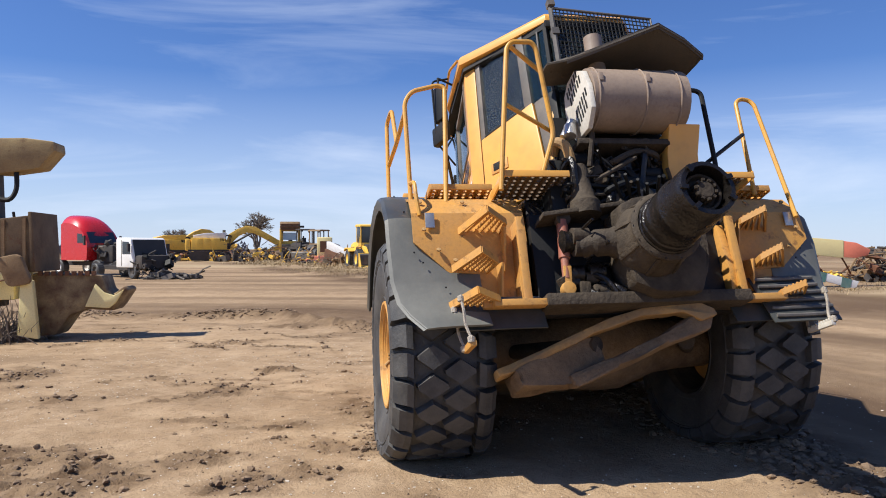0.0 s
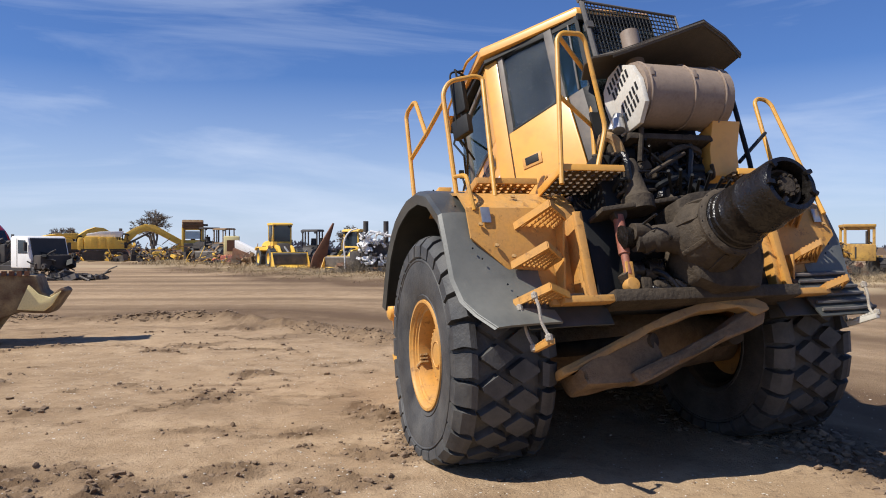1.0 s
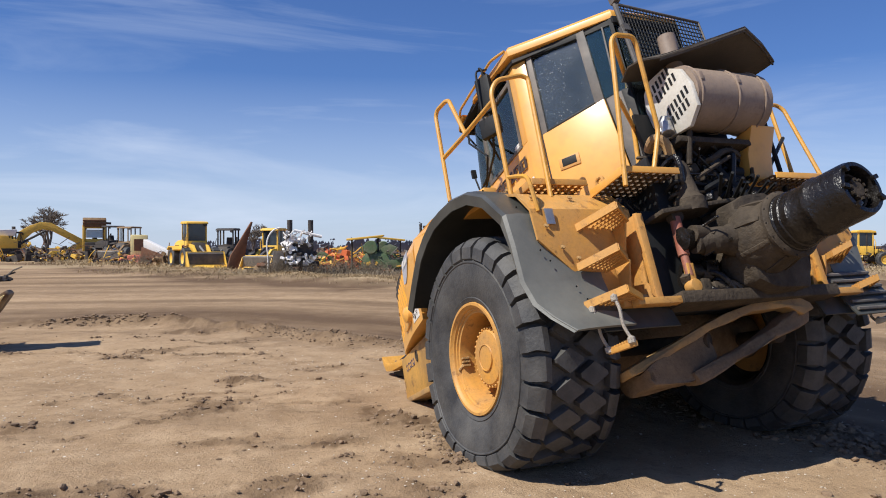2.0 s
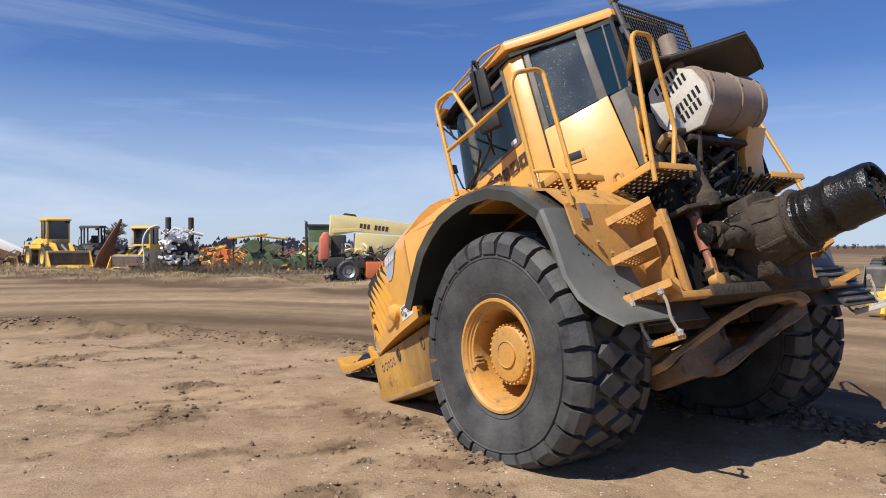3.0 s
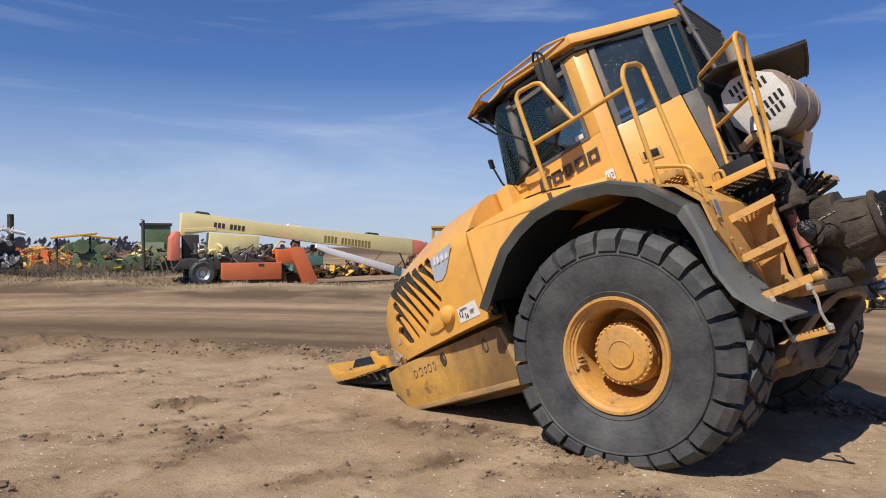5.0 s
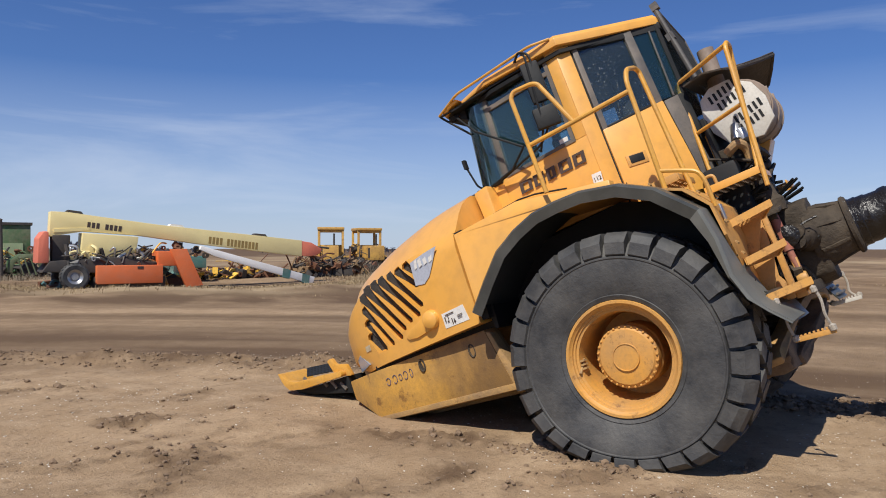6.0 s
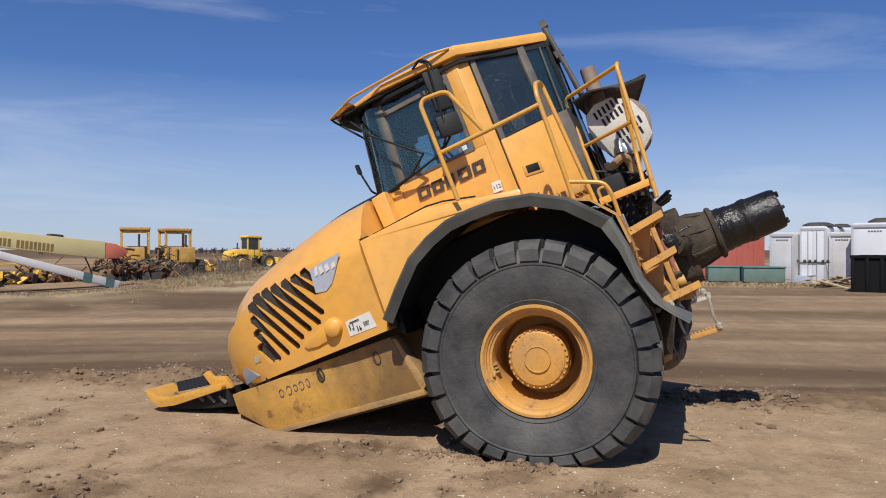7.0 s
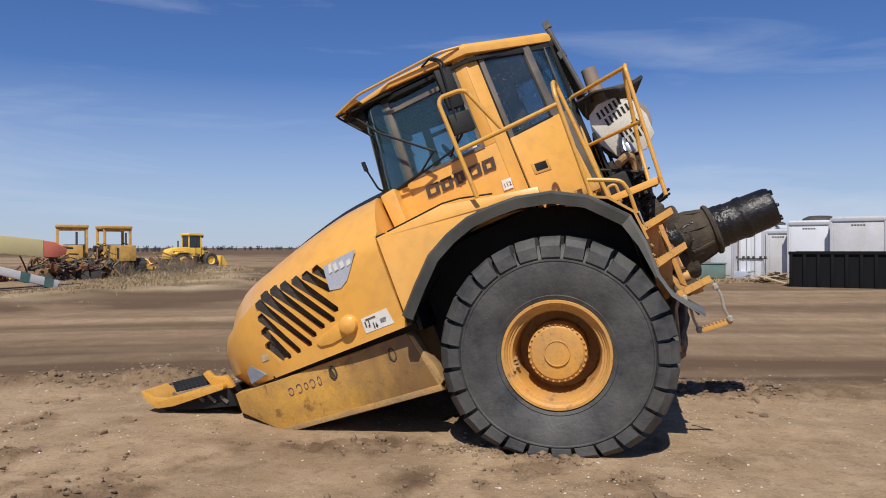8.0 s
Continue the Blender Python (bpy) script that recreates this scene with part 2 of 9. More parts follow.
# ---- mesh helpers ----
class Geo:
    """Collects vertices and faces of one mesh."""

    def __init__(self):
        self.v, self.f = [], []

    def add(self, verts, faces):
        k = len(self.v)
        self.v += [tuple(p) for p in verts]
        self.f += [tuple(i + k for i in f) for f in faces]
        return self

    def move(self, m):
        self.v = [tuple(m @ Vector(p)) for p in self.v]
        return self

    def box(self, c, s, m=None):
        x, y, z = s[0] / 2, s[1] / 2, s[2] / 2
        vs = [Vector((a * x, b * y, d * z)) for d in (-1, 1) for a, b in ((-1, -1), (1, -1), (1, 1), (-1, 1))]
        if m is not None:
            vs = [m.to_3x3() @ p for p in vs]
        return self.add([p + Vector(c) for p in vs], [(3, 2, 1, 0), (4, 5, 6, 7), (0, 1, 5, 4), (1, 2, 6, 5), (2, 3, 7, 6), (3, 0, 4, 7)])

    def prism(self, poly, a, b, axis="y", f=None):
        """A polygon pulled from a to b along an axis; f places (u, v, w) instead."""
        put = f or {"y": lambda u, v, w: (u, w, v), "x": lambda u, v, w: (w, u, v), "z": lambda u, v, w: (u, v, w)}[axis]
        n = len(poly)
        vs = [put(u, v, a) for u, v in poly] + [put(u, v, b) for u, v in poly]
        return self.add(vs, [tuple(range(n))[::-1], tuple(range(n, 2 * n))] + [(i, (i + 1) % n, (i + 1) % n + n, i + n) for i in range(n)])

    def tube(self, path, r, n=8, closed=False, caps=True):
        P = [Vector(p) for p in path]
        k = len(P)
        up, rings = None, []
        for i, p in enumerate(P):
            a = P[(i - 1) % k] if (i or closed) else p
            b = P[(i + 1) % k] if (i < k - 1 or closed) else p
            t = (b - a).normalized()
            if up is None:
                up = t.orthogonal().normalized()
            up = (up - t * up.dot(t)).normalized()
            side = t.cross(up)
            rr = r[i] if isinstance(r, (list, tuple)) else r
            rings.append([p + (up * math.cos(2 * math.pi * j / n) + side * math.sin(2 * math.pi * j / n)) * rr for j in range(n)])
        vs = [q for ring in rings for q in ring]
        fs = [(i * n + j, i * n + (j + 1) % n, ((i + 1) % k) * n + (j + 1) % n, ((i + 1) % k) * n + j) for i in range(k if closed else k - 1) for j in range(n)]
        if caps and not closed:
            fs += [tuple(range(n))[::-1], tuple(range((k - 1) * n, k * n))]
        return self.add(vs, fs)

    def rod(self, a, b, r, n=12, r2=None):
        return self.tube([a, b], [r, r2 if r2 is not None else r], n)

    def lathe(self, prof, n=48, axis="y", c=(0, 0, 0)):
        """prof: (radius, along) pairs turned round an axis through c."""
        vs = []
        for r, y in prof:
            for j in range(n):
                a = 2 * math.pi * j / n
                q = {"y": (r * math.cos(a), y, r * math.sin(a)), "x": (y, r * math.cos(a), r * math.sin(a)), "z": (r * math.cos(a), r * math.sin(a), y)}[axis]
                vs.append((q[0] + c[0], q[1] + c[1], q[2] + c[2]))
        k = len(prof)
        return self.add(vs, [(i * n + j, i * n + (j + 1) % n, (i + 1) * n + (j + 1) % n, (i + 1) * n + j) for i in range(k - 1) for j in range(n)])

    def grid(self, rows):
        k, n = len(rows), len(rows[0])
        return self.add([p for r in rows for p in r], [(i * n + j, i * n + j + 1, (i + 1) * n + j + 1, (i + 1) * n + j) for i in range(k - 1) for j in range(n - 1)])


def bend(path, rad=0.06, k=5, closed=False):
    """A polyline with rounded corners."""
    P = [Vector(p) for p in path]
    out = [] if closed else [P[0]]
    for i in (range(len(P)) if closed else range(1, len(P) - 1)):
        p, a, b = P[i], P[i - 1], P[(i + 1) % len(P)]
        ra = min(rad, (a - p).length * 0.45, (b - p).length * 0.45)
        s, e = p + (a - p).normalized() * ra, p + (b - p).normalized() * ra
        for j in range(k + 1):
            u = j / k
            out.append(s * (1 - u) ** 2 + p * 2 * u * (1 - u) + e * u * u)
    return out if closed else out + [P[-1]]


def bend2(poly, rad):
    return [(p.x, p.z) for p in bend([(u, 0, v) for u, v in poly], rad, 4, True)]


def perforated(nx, ny, px, py, r, th):
    """A plate of nx by ny cells with a raised round hole in each; lies in x, y from its corner."""
    g = Geo()
    for i in range(nx):
        for j in range(ny):
            cx, cy = (i + 0.5) * px, (j + 0.5) * py
            sq, ho, lip = [], [], []
            for k in range(8):
                a = math.pi / 4 * k
                c, s_ = math.cos(a), math.sin(a)
                q = max(abs(c), abs(s_))
                sq.append((cx + c / q * px / 2, cy + s_ / q * py / 2, 0))
                ho.append((cx + c * r * 1.25, cy + s_ * r * 1.25, 0))
                lip.append((cx + c * r, cy + s_ * r, th))
            g.add(sq + ho + lip, [(k, (k + 1) % 8, 8 + (k + 1) % 8, 8 + k) for k in range(8)] + [(8 + k, 8 + (k + 1) % 8, 16 + (k + 1) % 8, 16 + k) for k in range(8)])
    k_, vs_, idx_ = {}, [], []
    for p_ in g.v:
        q_ = tuple(round(c_, 4) for c_ in p_)
        if q_ not in k_:
            k_[q_] = len(vs_)
            vs_.append(q_)
        idx_.append(k_[q_])
    g.v, g.f = vs_, [tuple(idx_[i_] for i_ in f_) for f_ in g.f]
    return g


def slab(poly, x0, x1, seed, jit=0.012):
    """A rough cast slab: an outline in y, z, from x0 to x1, with uneven faces."""
    g_ = Geo()
    fine_ = []
    for (ya, za), (yb, zb) in zip(poly, poly[1:] + poly[:1]):
        for k in range(3):
            fine_.append((ya + (yb - ya) * k / 3, za + (zb - za) * k / 3))
    n_ = len(fine_)
    xs = np.linspace(x0, x1, 5)
    for x in xs:
        g_.v += [(x + jit * noise.noise((x * 3, y * 7, z * 7 + seed)), y + jit * noise.noise((x * 8, y * 5, z * 5 + seed)), z + jit * noise.noise((x * 8 + 4, y * 6, z * 6 + seed))) for y, z in fine_]
    g_.f += [(i * n_ + j, i * n_ + (j + 1) % n_, (i + 1) * n_ + (j + 1) % n_, (i + 1) * n_ + j) for i in range(4) for j in range(n_)]
    g_.f += [tuple(range(n_))[::-1], tuple(range(4 * n_, 5 * n_))]
    return g_


def smooth_curve(pts, k=4):
    """Catmull-Rom through the points."""
    P = [Vector(p) for p in pts]
    out = []
    for i in range(len(P) - 1):
        a, b, c, d = P[max(i - 1, 0)], P[i], P[i + 1], P[min(i + 2, len(P) - 1)]
        for j in range(k):
            u = j / k
            out.append(0.5 * (2 * b + (c - a) * u + (2 * a - 5 * b + 4 * c - d) * u * u + (3 * b - a - 3 * c + d) * u ** 3))
    return out + [P[-1]]


def finish(name, g, material, bevel=0.0, angle=35, solid=0.0, recalc=True, weld=0.0):
    me = bpy.data.meshes.new(name)
    me.from_pydata(g.v, [], g.f)
    if bevel or solid or recalc:
        bm = bmesh.new()
        bm.from_mesh(me)
        if weld:
            bmesh.ops.remove_doubles(bm, verts=bm.verts[:], dist=weld)
        if solid:
            bmesh.ops.recalc_face_normals(bm, faces=bm.faces)
            bmesh.ops.solidify(bm, geom=bm.faces[:], thickness=solid)
        bmesh.ops.recalc_face_normals(bm, faces=bm.faces)
        if bevel:
            es = [e for e in bm.edges if len(e.link_faces) == 2 and e.calc_face_angle(0) > 0.5]
            bmesh.ops.bevel(bm, geom=es, offset=bevel, segments=2, profile=0.6, affect="EDGES", clamp_overlap=True)
        bm.to_mesh(me)
        bm.free()
    me.materials.append(material)
    me.shade_smooth()
    me.set_sharp_from_angle(angle=radians(angle))
    return me


def part(name, g, material, parent, label="", bevel=0.0, angle=35, solid=0.0, recalc=True, weld=0.0):
    ob = new(name, finish(name, g, material, bevel, angle, solid, recalc, weld))
    ob.parent = parent
    if label:
        tagged(ob, label)
    return ob


def empty(name, m, label, category, group=""):
    ob = new(name)
    ob.empty_display_size = 0.2
    ob.matrix_world = m
    return tagged(ob, label, category, group)


def thing(name, g, material, label, category, m=None, group="", kind="", bevel=0.0, angle=35, solid=0.0):
    ob = new(name, finish(name, g, material, bevel, angle, solid))
    if m is not None:
        ob.matrix_world = m
    return tagged(ob, label, category, group, kind)


def bits(root, n, seed, x0, x1, y0, y1, z0, z1, mats, size=1.0):
    """Hoses, rods, brackets and castings that stick out of a stripped machine."""
    rnd = random.Random(seed)
    for i in range(n):
        x, y, z = rnd.uniform(x0, x1), rnd.uniform(y0, y1), rnd.uniform(z0, z1)
        q = rnd.random()
        if q < 0.4:
            a = Vector((x, y, z))
            d = Vector((rnd.uniform(-1, 1), rnd.uniform(-0.6, 0.6), rnd.uniform(-0.6, 0.6))) * 0.45 * size
            g = Geo().tube(smooth_curve([a - d, a + Vector((0, -0.1, rnd.uniform(-0.15, 0.2))) * size, a + d], 3), rnd.uniform(0.02, 0.05) * size, 6)
            nm = "hose"
        elif q < 0.8:
            g = Geo().box((x, y, z), [rnd.uniform(0.08, 0.36) * size for k in range(3)], pose(0, 0, 0, rnd.uniform(-40, 40), rnd.uniform(-40, 40), rnd.uniform(0, 90)))
            nm = "bracket"
        else:
            r = rnd.uniform(0.08, 0.22) * size
            g = Geo().lathe([(r * 0.4, -0.06), (r, -0.06), (r, 0.06), (r * 0.4, 0.06), (r * 0.4, -0.06)], 14, "y", (x, y, z))
            nm = "pulley"
        part(nm, g, rnd.choice(mats), root)


# ---- ground ----
def polyline_distance(x, y, pts):
    best = np.full(x.shape, 1e9)
    for (ax, ay), (bx, by) in zip(pts, pts[1:]):
        u = np.clip(((x - ax) * (bx - ax) + (y - ay) * (by - ay)) / ((bx - ax) ** 2 + (by - ay) ** 2), 0, 1)
        best = np.minimum(best, np.hypot(x - ax - u * (bx - ax), y - ay - u * (by - ay)))
    return best


RIDGE = [(-40, 21), (-20, 19.6), (-8, 18.6), (-3.9, 18.3), (-1.7, 15.9), (0.45, 12.6), (1.6, 10.4), (2.4, 8.0), (2.8, 5.6), (3.55, 3.4), (4.8, 0.0), (8, -7), (14, -20)]
BERM = [(-60, 120), (-22, 92), (-6, 54), (0, 41), (6, 31.5), (10, 25.5), (16, 24), (24, 29), (40, 42)]


def waves(x, y, s, seed, n=7):
    """Cheap smooth noise: a sum of sines in turned directions."""
    rnd = random.Random(seed)
    z = np.zeros_like(x)
    for i in range(n):
        a, f, p = rnd.uniform(0, 6.283), s * rnd.uniform(0.6, 1.9), rnd.uniform(0, 6.283)
        z += np.sin((x * math.cos(a) + y * math.sin(a)) * f + p) / n
    return z


def grain(x, y, f, seed, octaves=4, gain=0.5):
    """Smooth lattice noise in octaves, about -1 to 1."""
    tab = np.random.RandomState(seed).rand(256, 256) * 2 - 1
    z, amp = np.zeros_like(x, dtype=float), 1.0
    for o in range(octaves):
        u, v = x * f + 17.3 * o + 900, y * f + 9.1 * o + 900
        i, j = np.floor(u).astype(int), np.floor(v).astype(int)
        u, v = u - i, v - j
        u, v = u * u * (3 - 2 * u), v * v * (3 - 2 * v)
        p, q, r, t = tab[i % 256, j % 256], tab[(i + 1) % 256, j % 256], tab[i % 256, (j + 1) % 256], tab[(i + 1) % 256, (j + 1) % 256]
        z += amp * ((p * (1 - u) + q * u) * (1 - v) + (r * (1 - u) + t * u) * v)
        f, amp = f * 2.03, amp * gain
    return z


def beyond(x, y, pts):
    """1 past the line of points, on its left when walked from end to start, 0 before it."""
    best, side = np.full(x.shape, 1e9), np.zeros_like(x)
    for (ax, ay), (bx, by) in zip(pts, pts[1:]):
        u = np.clip(((x - ax) * (bx - ax) + (y - ay) * (by - ay)) / ((bx - ax) ** 2 + (by - ay) ** 2), 0, 1)
        d = np.hypot(x - ax - u * (bx - ax), y - ay - u * (by - ay))
        cr_ = (bx - ax) * (y - ay) - (by - ay) * (x - ax)
        side = np.where(d < best, cr_, side)
        best = np.minimum(best, d)
    return np.clip(np.sign(side) * best / 0.8, 0, 1)


# places where machines have churned the earth: x, y, radius
CHURN = [(-3.3, 6.0, 0.55), (-2.6, 5.4, 0.5), (-2.0, 5.9, 0.28), (-1.5, 5.25, 0.38), (-0.95, 5.5, 0.25), (-1.5, 6.9, 0.22), (-0.8, 7.6, 0.3), (-5.6, 9.5, 0.5), (-3.9, 12.6, 0.45), (-2.2, 10.2, 0.35), (-4.2, 8.2, 0.3), (-3.1, 16.4, 0.7)]


def churned(x, y):
    """0 on packed dirt to 1 on torn-up earth."""
    c = np.zeros_like(x, dtype=float)
    for cx, cy, r in CHURN:
        c = np.maximum(c, np.exp(-((x - cx) ** 2 + ((y - cy) * 1.3) ** 2) / r ** 2 * 0.8))
    n = grain(x, y, 1.7, 31, 5, 0.6)
    c = np.clip(c * 1.7 + n * 0.75 - 0.35, 0, 1)
    loose = np.clip(grain(x, y * 1.5, 0.85, 32, 5, 0.62) * 1.5 - 0.72, 0, 0.8)
    d = polyline_distance(x, y, RIDGE)
    line = np.exp(-((d + 0.12 * n) / 0.55) ** 2) * np.clip(1.1 + grain(x, y, 0.8, 33, 3) * 0.8, 0.3, 1)
    off = 1 - beyond(x, y, RIDGE)
    return np.clip(np.maximum(np.maximum(c, loose) * off, line), 0, 1)


def ground_height(x, y):
    near = 1 / (1 + (np.hypot(x - 0, y - 9) / 26) ** 4)
    close = 1 / (1 + (np.hypot(x + 1, y - 9) / 12) ** 6)
    h = (0.022 * waves(x, y, 1.5, 1) + 0.016 * waves(x, y, 5.0, 2) + 0.010 * grain(x, y, 2.2, 41, 4, 0.55)) * near * (1 - 0.75 * beyond(x, y, RIDGE))
    c = churned(x, y)
    lump = 1 - np.abs(grain(x, y, 5.2, 42, 4, 0.6))
    h += c * (0.055 * lump - 0.026 + 0.020 * grain(x, y, 14.0, 43, 2)) * close
    d = polyline_distance(x, y, RIDGE)
    h += np.exp(-(d / 0.36) ** 2) * (0.04 + 0.085 * np.clip(waves(x, y, 4.2, 4) * 2 + 0.4, 0, 1.4)) * np.clip(0.25 + (y - 6.0) / 3.0, 0.25, 1.0)
    h += -0.03 * np.exp(-((d - 1.2) / 0.6) ** 2)
    h -= 0.05 * np.exp(-(((x + 0.45) / 0.7) ** 2 + ((y - 8.9) / 0.7) ** 2))   # hollow scraped by the nose
    db = polyline_distance(x, y, BERM)
    h += 0.35 * np.exp(-(db / 3.0) ** 2) * (0.6 + 0.5 * waves(x, y, 0.7, 5) + 0.25 * grain(x, y, 0.6, 44, 4)) * (np.hypot(x, y) > 20)
    dip = 0.30 * np.exp(-((x - 12.0) / 8.0) ** 2 - ((y - 34.5) / 4.5) ** 2)   # the edge of the yard sinks below the boom lift
    return h - dip


def axis_steps(a, b, lo, hi, fine, grow):
    xs = list(np.arange(lo, hi + fine / 2, fine))
    s, v = fine, hi
    while v < b:
        s *= grow; v += s; xs.append(v)
    s, v = fine, lo
    while v > a:
        s *= grow; v -= s; xs.insert(0, v)
    return np.array(xs)


gx, gy = np.meshgrid(axis_steps(-2600, 2600, -5, 5, 0.042, 1.04), axis_steps(-2600, 2600, 4.5, 13.5, 0.042, 1.04), indexing="ij")
gz = ground_height(gx, gy)
_n, _m = gx.shape
_idx = np.arange(_n * _m).reshape(_n, _m)
_quads = np.stack([_idx[:-1, :-1], _idx[1:, :-1], _idx[1:, 1:], _idx[:-1, 1:]], -1).reshape(-1, 4)


def dirt_mat():
    m = bpy.data.materials.new("packed_dirt")
    m.use_nodes = True
    n, l = m.node_tree.nodes, m.node_tree.links
    b = n["Principled BSDF"]
    b.inputs["Roughness"].default_value = 0.95
    b.inputs["Specular IOR Level"].default_value = 0.15
    tex = n.new("ShaderNodeTexCoord")

    def nz(s, d=8.0, r=0.6, sx=1.0, rot=0.0):
        mp_ = n.new("ShaderNodeMapping")
        mp_.inputs["Scale"].default_value, mp_.inputs["Rotation"].default_value = (sx, 1, 1), (0, 0, radians(rot))
        l.new(tex.outputs["Object"], mp_.inputs[0])
        t = n.new("ShaderNodeTexNoise")
        t.inputs["Scale"].default_value, t.inputs["Detail"].default_value, t.inputs["Roughness"].default_value = s, d, r
        l.new(mp_.outputs[0], t.inputs["Vector"])
        return t.outputs["Fac"]

    def rng(sock, a, c, lo=0.0, hi=1.0):
        r = n.new("ShaderNodeMapRange")
        for k_, v_ in (("From Min", a), ("From Max", c), ("To Min", lo), ("To Max", hi)):
            r.inputs[k_].default_value = v_
        l.new(sock, r.inputs["Value"])
        return r.outputs[0]

    def mixc(fac, a, c):
        x = n.new("ShaderNodeMix"); x.data_type = "RGBA"
        l.new(fac, x.inputs["Factor"])
        for key, val in (("A", a), ("B", c)):
            if hasattr(val, "type"):
                l.new(val, x.inputs[key])
            else:
                x.inputs[key].default_value = (*val, 1)
        return x.outputs["Result"]

    c = mixc(rng(nz(0.35), 0.35, 0.68), (0.378, 0.264, 0.158), (0.286, 0.195, 0.114))
    c = mixc(rng(nz(2.3, 9, 0.65), 0.44, 0.70, 0, 0.8), c, (0.458, 0.334, 0.211))
    c = mixc(rng(nz(0.5, 8, 0.6, 0.12, 8), 0.5, 0.72, 0, 0.45), c, (0.238, 0.161, 0.095))
    c = mixc(rng(nz(7, 10, 0.75), 0.52, 0.62, 0, 0.55), c, (0.220, 0.150, 0.090))
    c = mixc(rng(nz(28, 4, 0.6), 0.56, 0.72, 0, 0.5), c, (0.194, 0.132, 0.081))
    c = mixc(rng(nz(75, 2, 0.5), 0.66, 0.74, 0, 0.6), c, (0.458, 0.387, 0.299))
    at_ = n.new("ShaderNodeAttribute"); at_.attribute_name = "soil"
    sp = n.new("ShaderNodeSeparateColor"); l.new(at_.outputs["Color"], sp.inputs[0])
    c = mixc(sp.outputs[0], c, (0.125, 0.080, 0.047))
    c = mixc(sp.outputs[1], c, (0.52, 0.41, 0.25))
    l.new(c, b.inputs["Base Color"])
    bp = n.new("ShaderNodeBump"); bp.inputs["Strength"].default_value, bp.inputs["Distance"].default_value = 0.7, 0.035
    ad = n.new("ShaderNodeMath"); ad.operation = "ADD"
    l.new(nz(9, 10, 0.7), ad.inputs[0]); l.new(rng(nz(45, 4, 0.6), 0.4, 0.7, 0, 0.2), ad.inputs[1])
    l.new(ad.outputs[0], bp.inputs["Height"]); l.new(bp.outputs[0], b.inputs["Normal"])
    return m


DIRT = dirt_mat()
gme = bpy.data.meshes.new("ground")
gme.from_pydata(np.stack([gx, gy, gz], -1).reshape(-1, 3).tolist(), [], _quads.tolist())
gme.materials.append(DIRT)
gme.shade_smooth()
# soil types: red channel damp dark earth along the graded ridge, the road's ruts and the far fields; green channel dry straw on the berm
_dr, _db = polyline_distance(gx, gy, RIDGE), polyline_distance(gx, gy, BERM)
_far = np.hypot(gx, gy)


def run_along(x, y, pts):
    """How far along the line of points the nearest place lies."""
    best, out, total = np.full(x.shape, 1e9), np.zeros_like(x), 0.0
    for (ax, ay), (bx, by) in zip(pts, pts[1:]):
        n = math.hypot(bx - ax, by - ay)
        u = np.clip(((x - ax) * (bx - ax) + (y - ay) * (by - ay)) / n ** 2, 0, 1)
        d = np.hypot(x - ax - u * (bx - ax), y - ay - u * (by - ay))
        out = np.where(d < best, total + u * n, out)
        best = np.minimum(best, d)
        total += n
    return out


_road, _way = beyond(gx, gy, RIDGE), run_along(gx, gy, RIDGE)
_dark = 0.95 * churned(gx, gy) * (0.75 + 0.25 * grain(gx, gy, 6.0, 51, 3))
_dark += 0.95 * np.exp(-((_db - 3.6) / 2.0) ** 2) * np.clip(0.75 + grain(gx, gy, 0.45, 52, 4) * 0.8, 0, 1) * (_far > 20)
# wheel tracks drawn out along the road
_dark += _road * np.clip(0.32 + 0.26 * np.clip((_way - 30) / 12, 0, 1) + 0.36 * grain(_dr, _way * 0.04, 0.75, 53, 4, 0.6) + 0.07 * grain(gx, gy, 2.5, 54, 3), 0, 0.85)
_dark += _road * 0.5 * np.exp(-((_dr - 1.7) / 1.1) ** 2) * np.clip(0.7 + grain(_dr, _way * 0.15, 0.9, 55, 4), 0, 1)
_dark += 0.35 * np.clip(grain(gx, gy, 0.6, 56, 5, 0.6) - 0.1, 0, 1) * (1 - _road)
_dark += np.clip((_far - 120) / 120, 0, 0.8)
_straw = 0.7 * np.exp(-(_db / 1.8) ** 2) * np.clip(0.5 + waves(gx, gy, 1.4, 13) * 1.8, 0, 1) * (_far > 20)
_straw += 0.45 * np.clip((_far - 45) / 30, 0, 1) * np.clip(waves(gx, gy, 0.25, 14) * 2, 0, 1) * (_far < 150)
_col = gme.color_attributes.new("soil", "FLOAT_COLOR", "POINT")
_buf = np.zeros((_n * _m, 4), np.float32)
_buf[:, 0], _buf[:, 1], _buf[:, 3] = np.clip(_dark, 0, 1).reshape(-1), np.clip(_straw, 0, 1).reshape(-1), 1
_col.data.foreach_set("color", _buf.reshape(-1))
tagged(new("ground", gme), "packed tan dirt yard with graded ridges and tyre tracks", "ground", kind="structure")


# ---- the wrecked hauler tractor: x ahead, y to its left, z up, from the middle of its axle; it lies nose down ----
HAULER = pose(1.301, 6.494, 0.80, -0.6, 22, 100)
hauler = empty("articulated_hauler", HAULER, "wrecked yellow articulated hauler tractor lying nose down on dirt", "hauler")
TYRE_R = 0.94


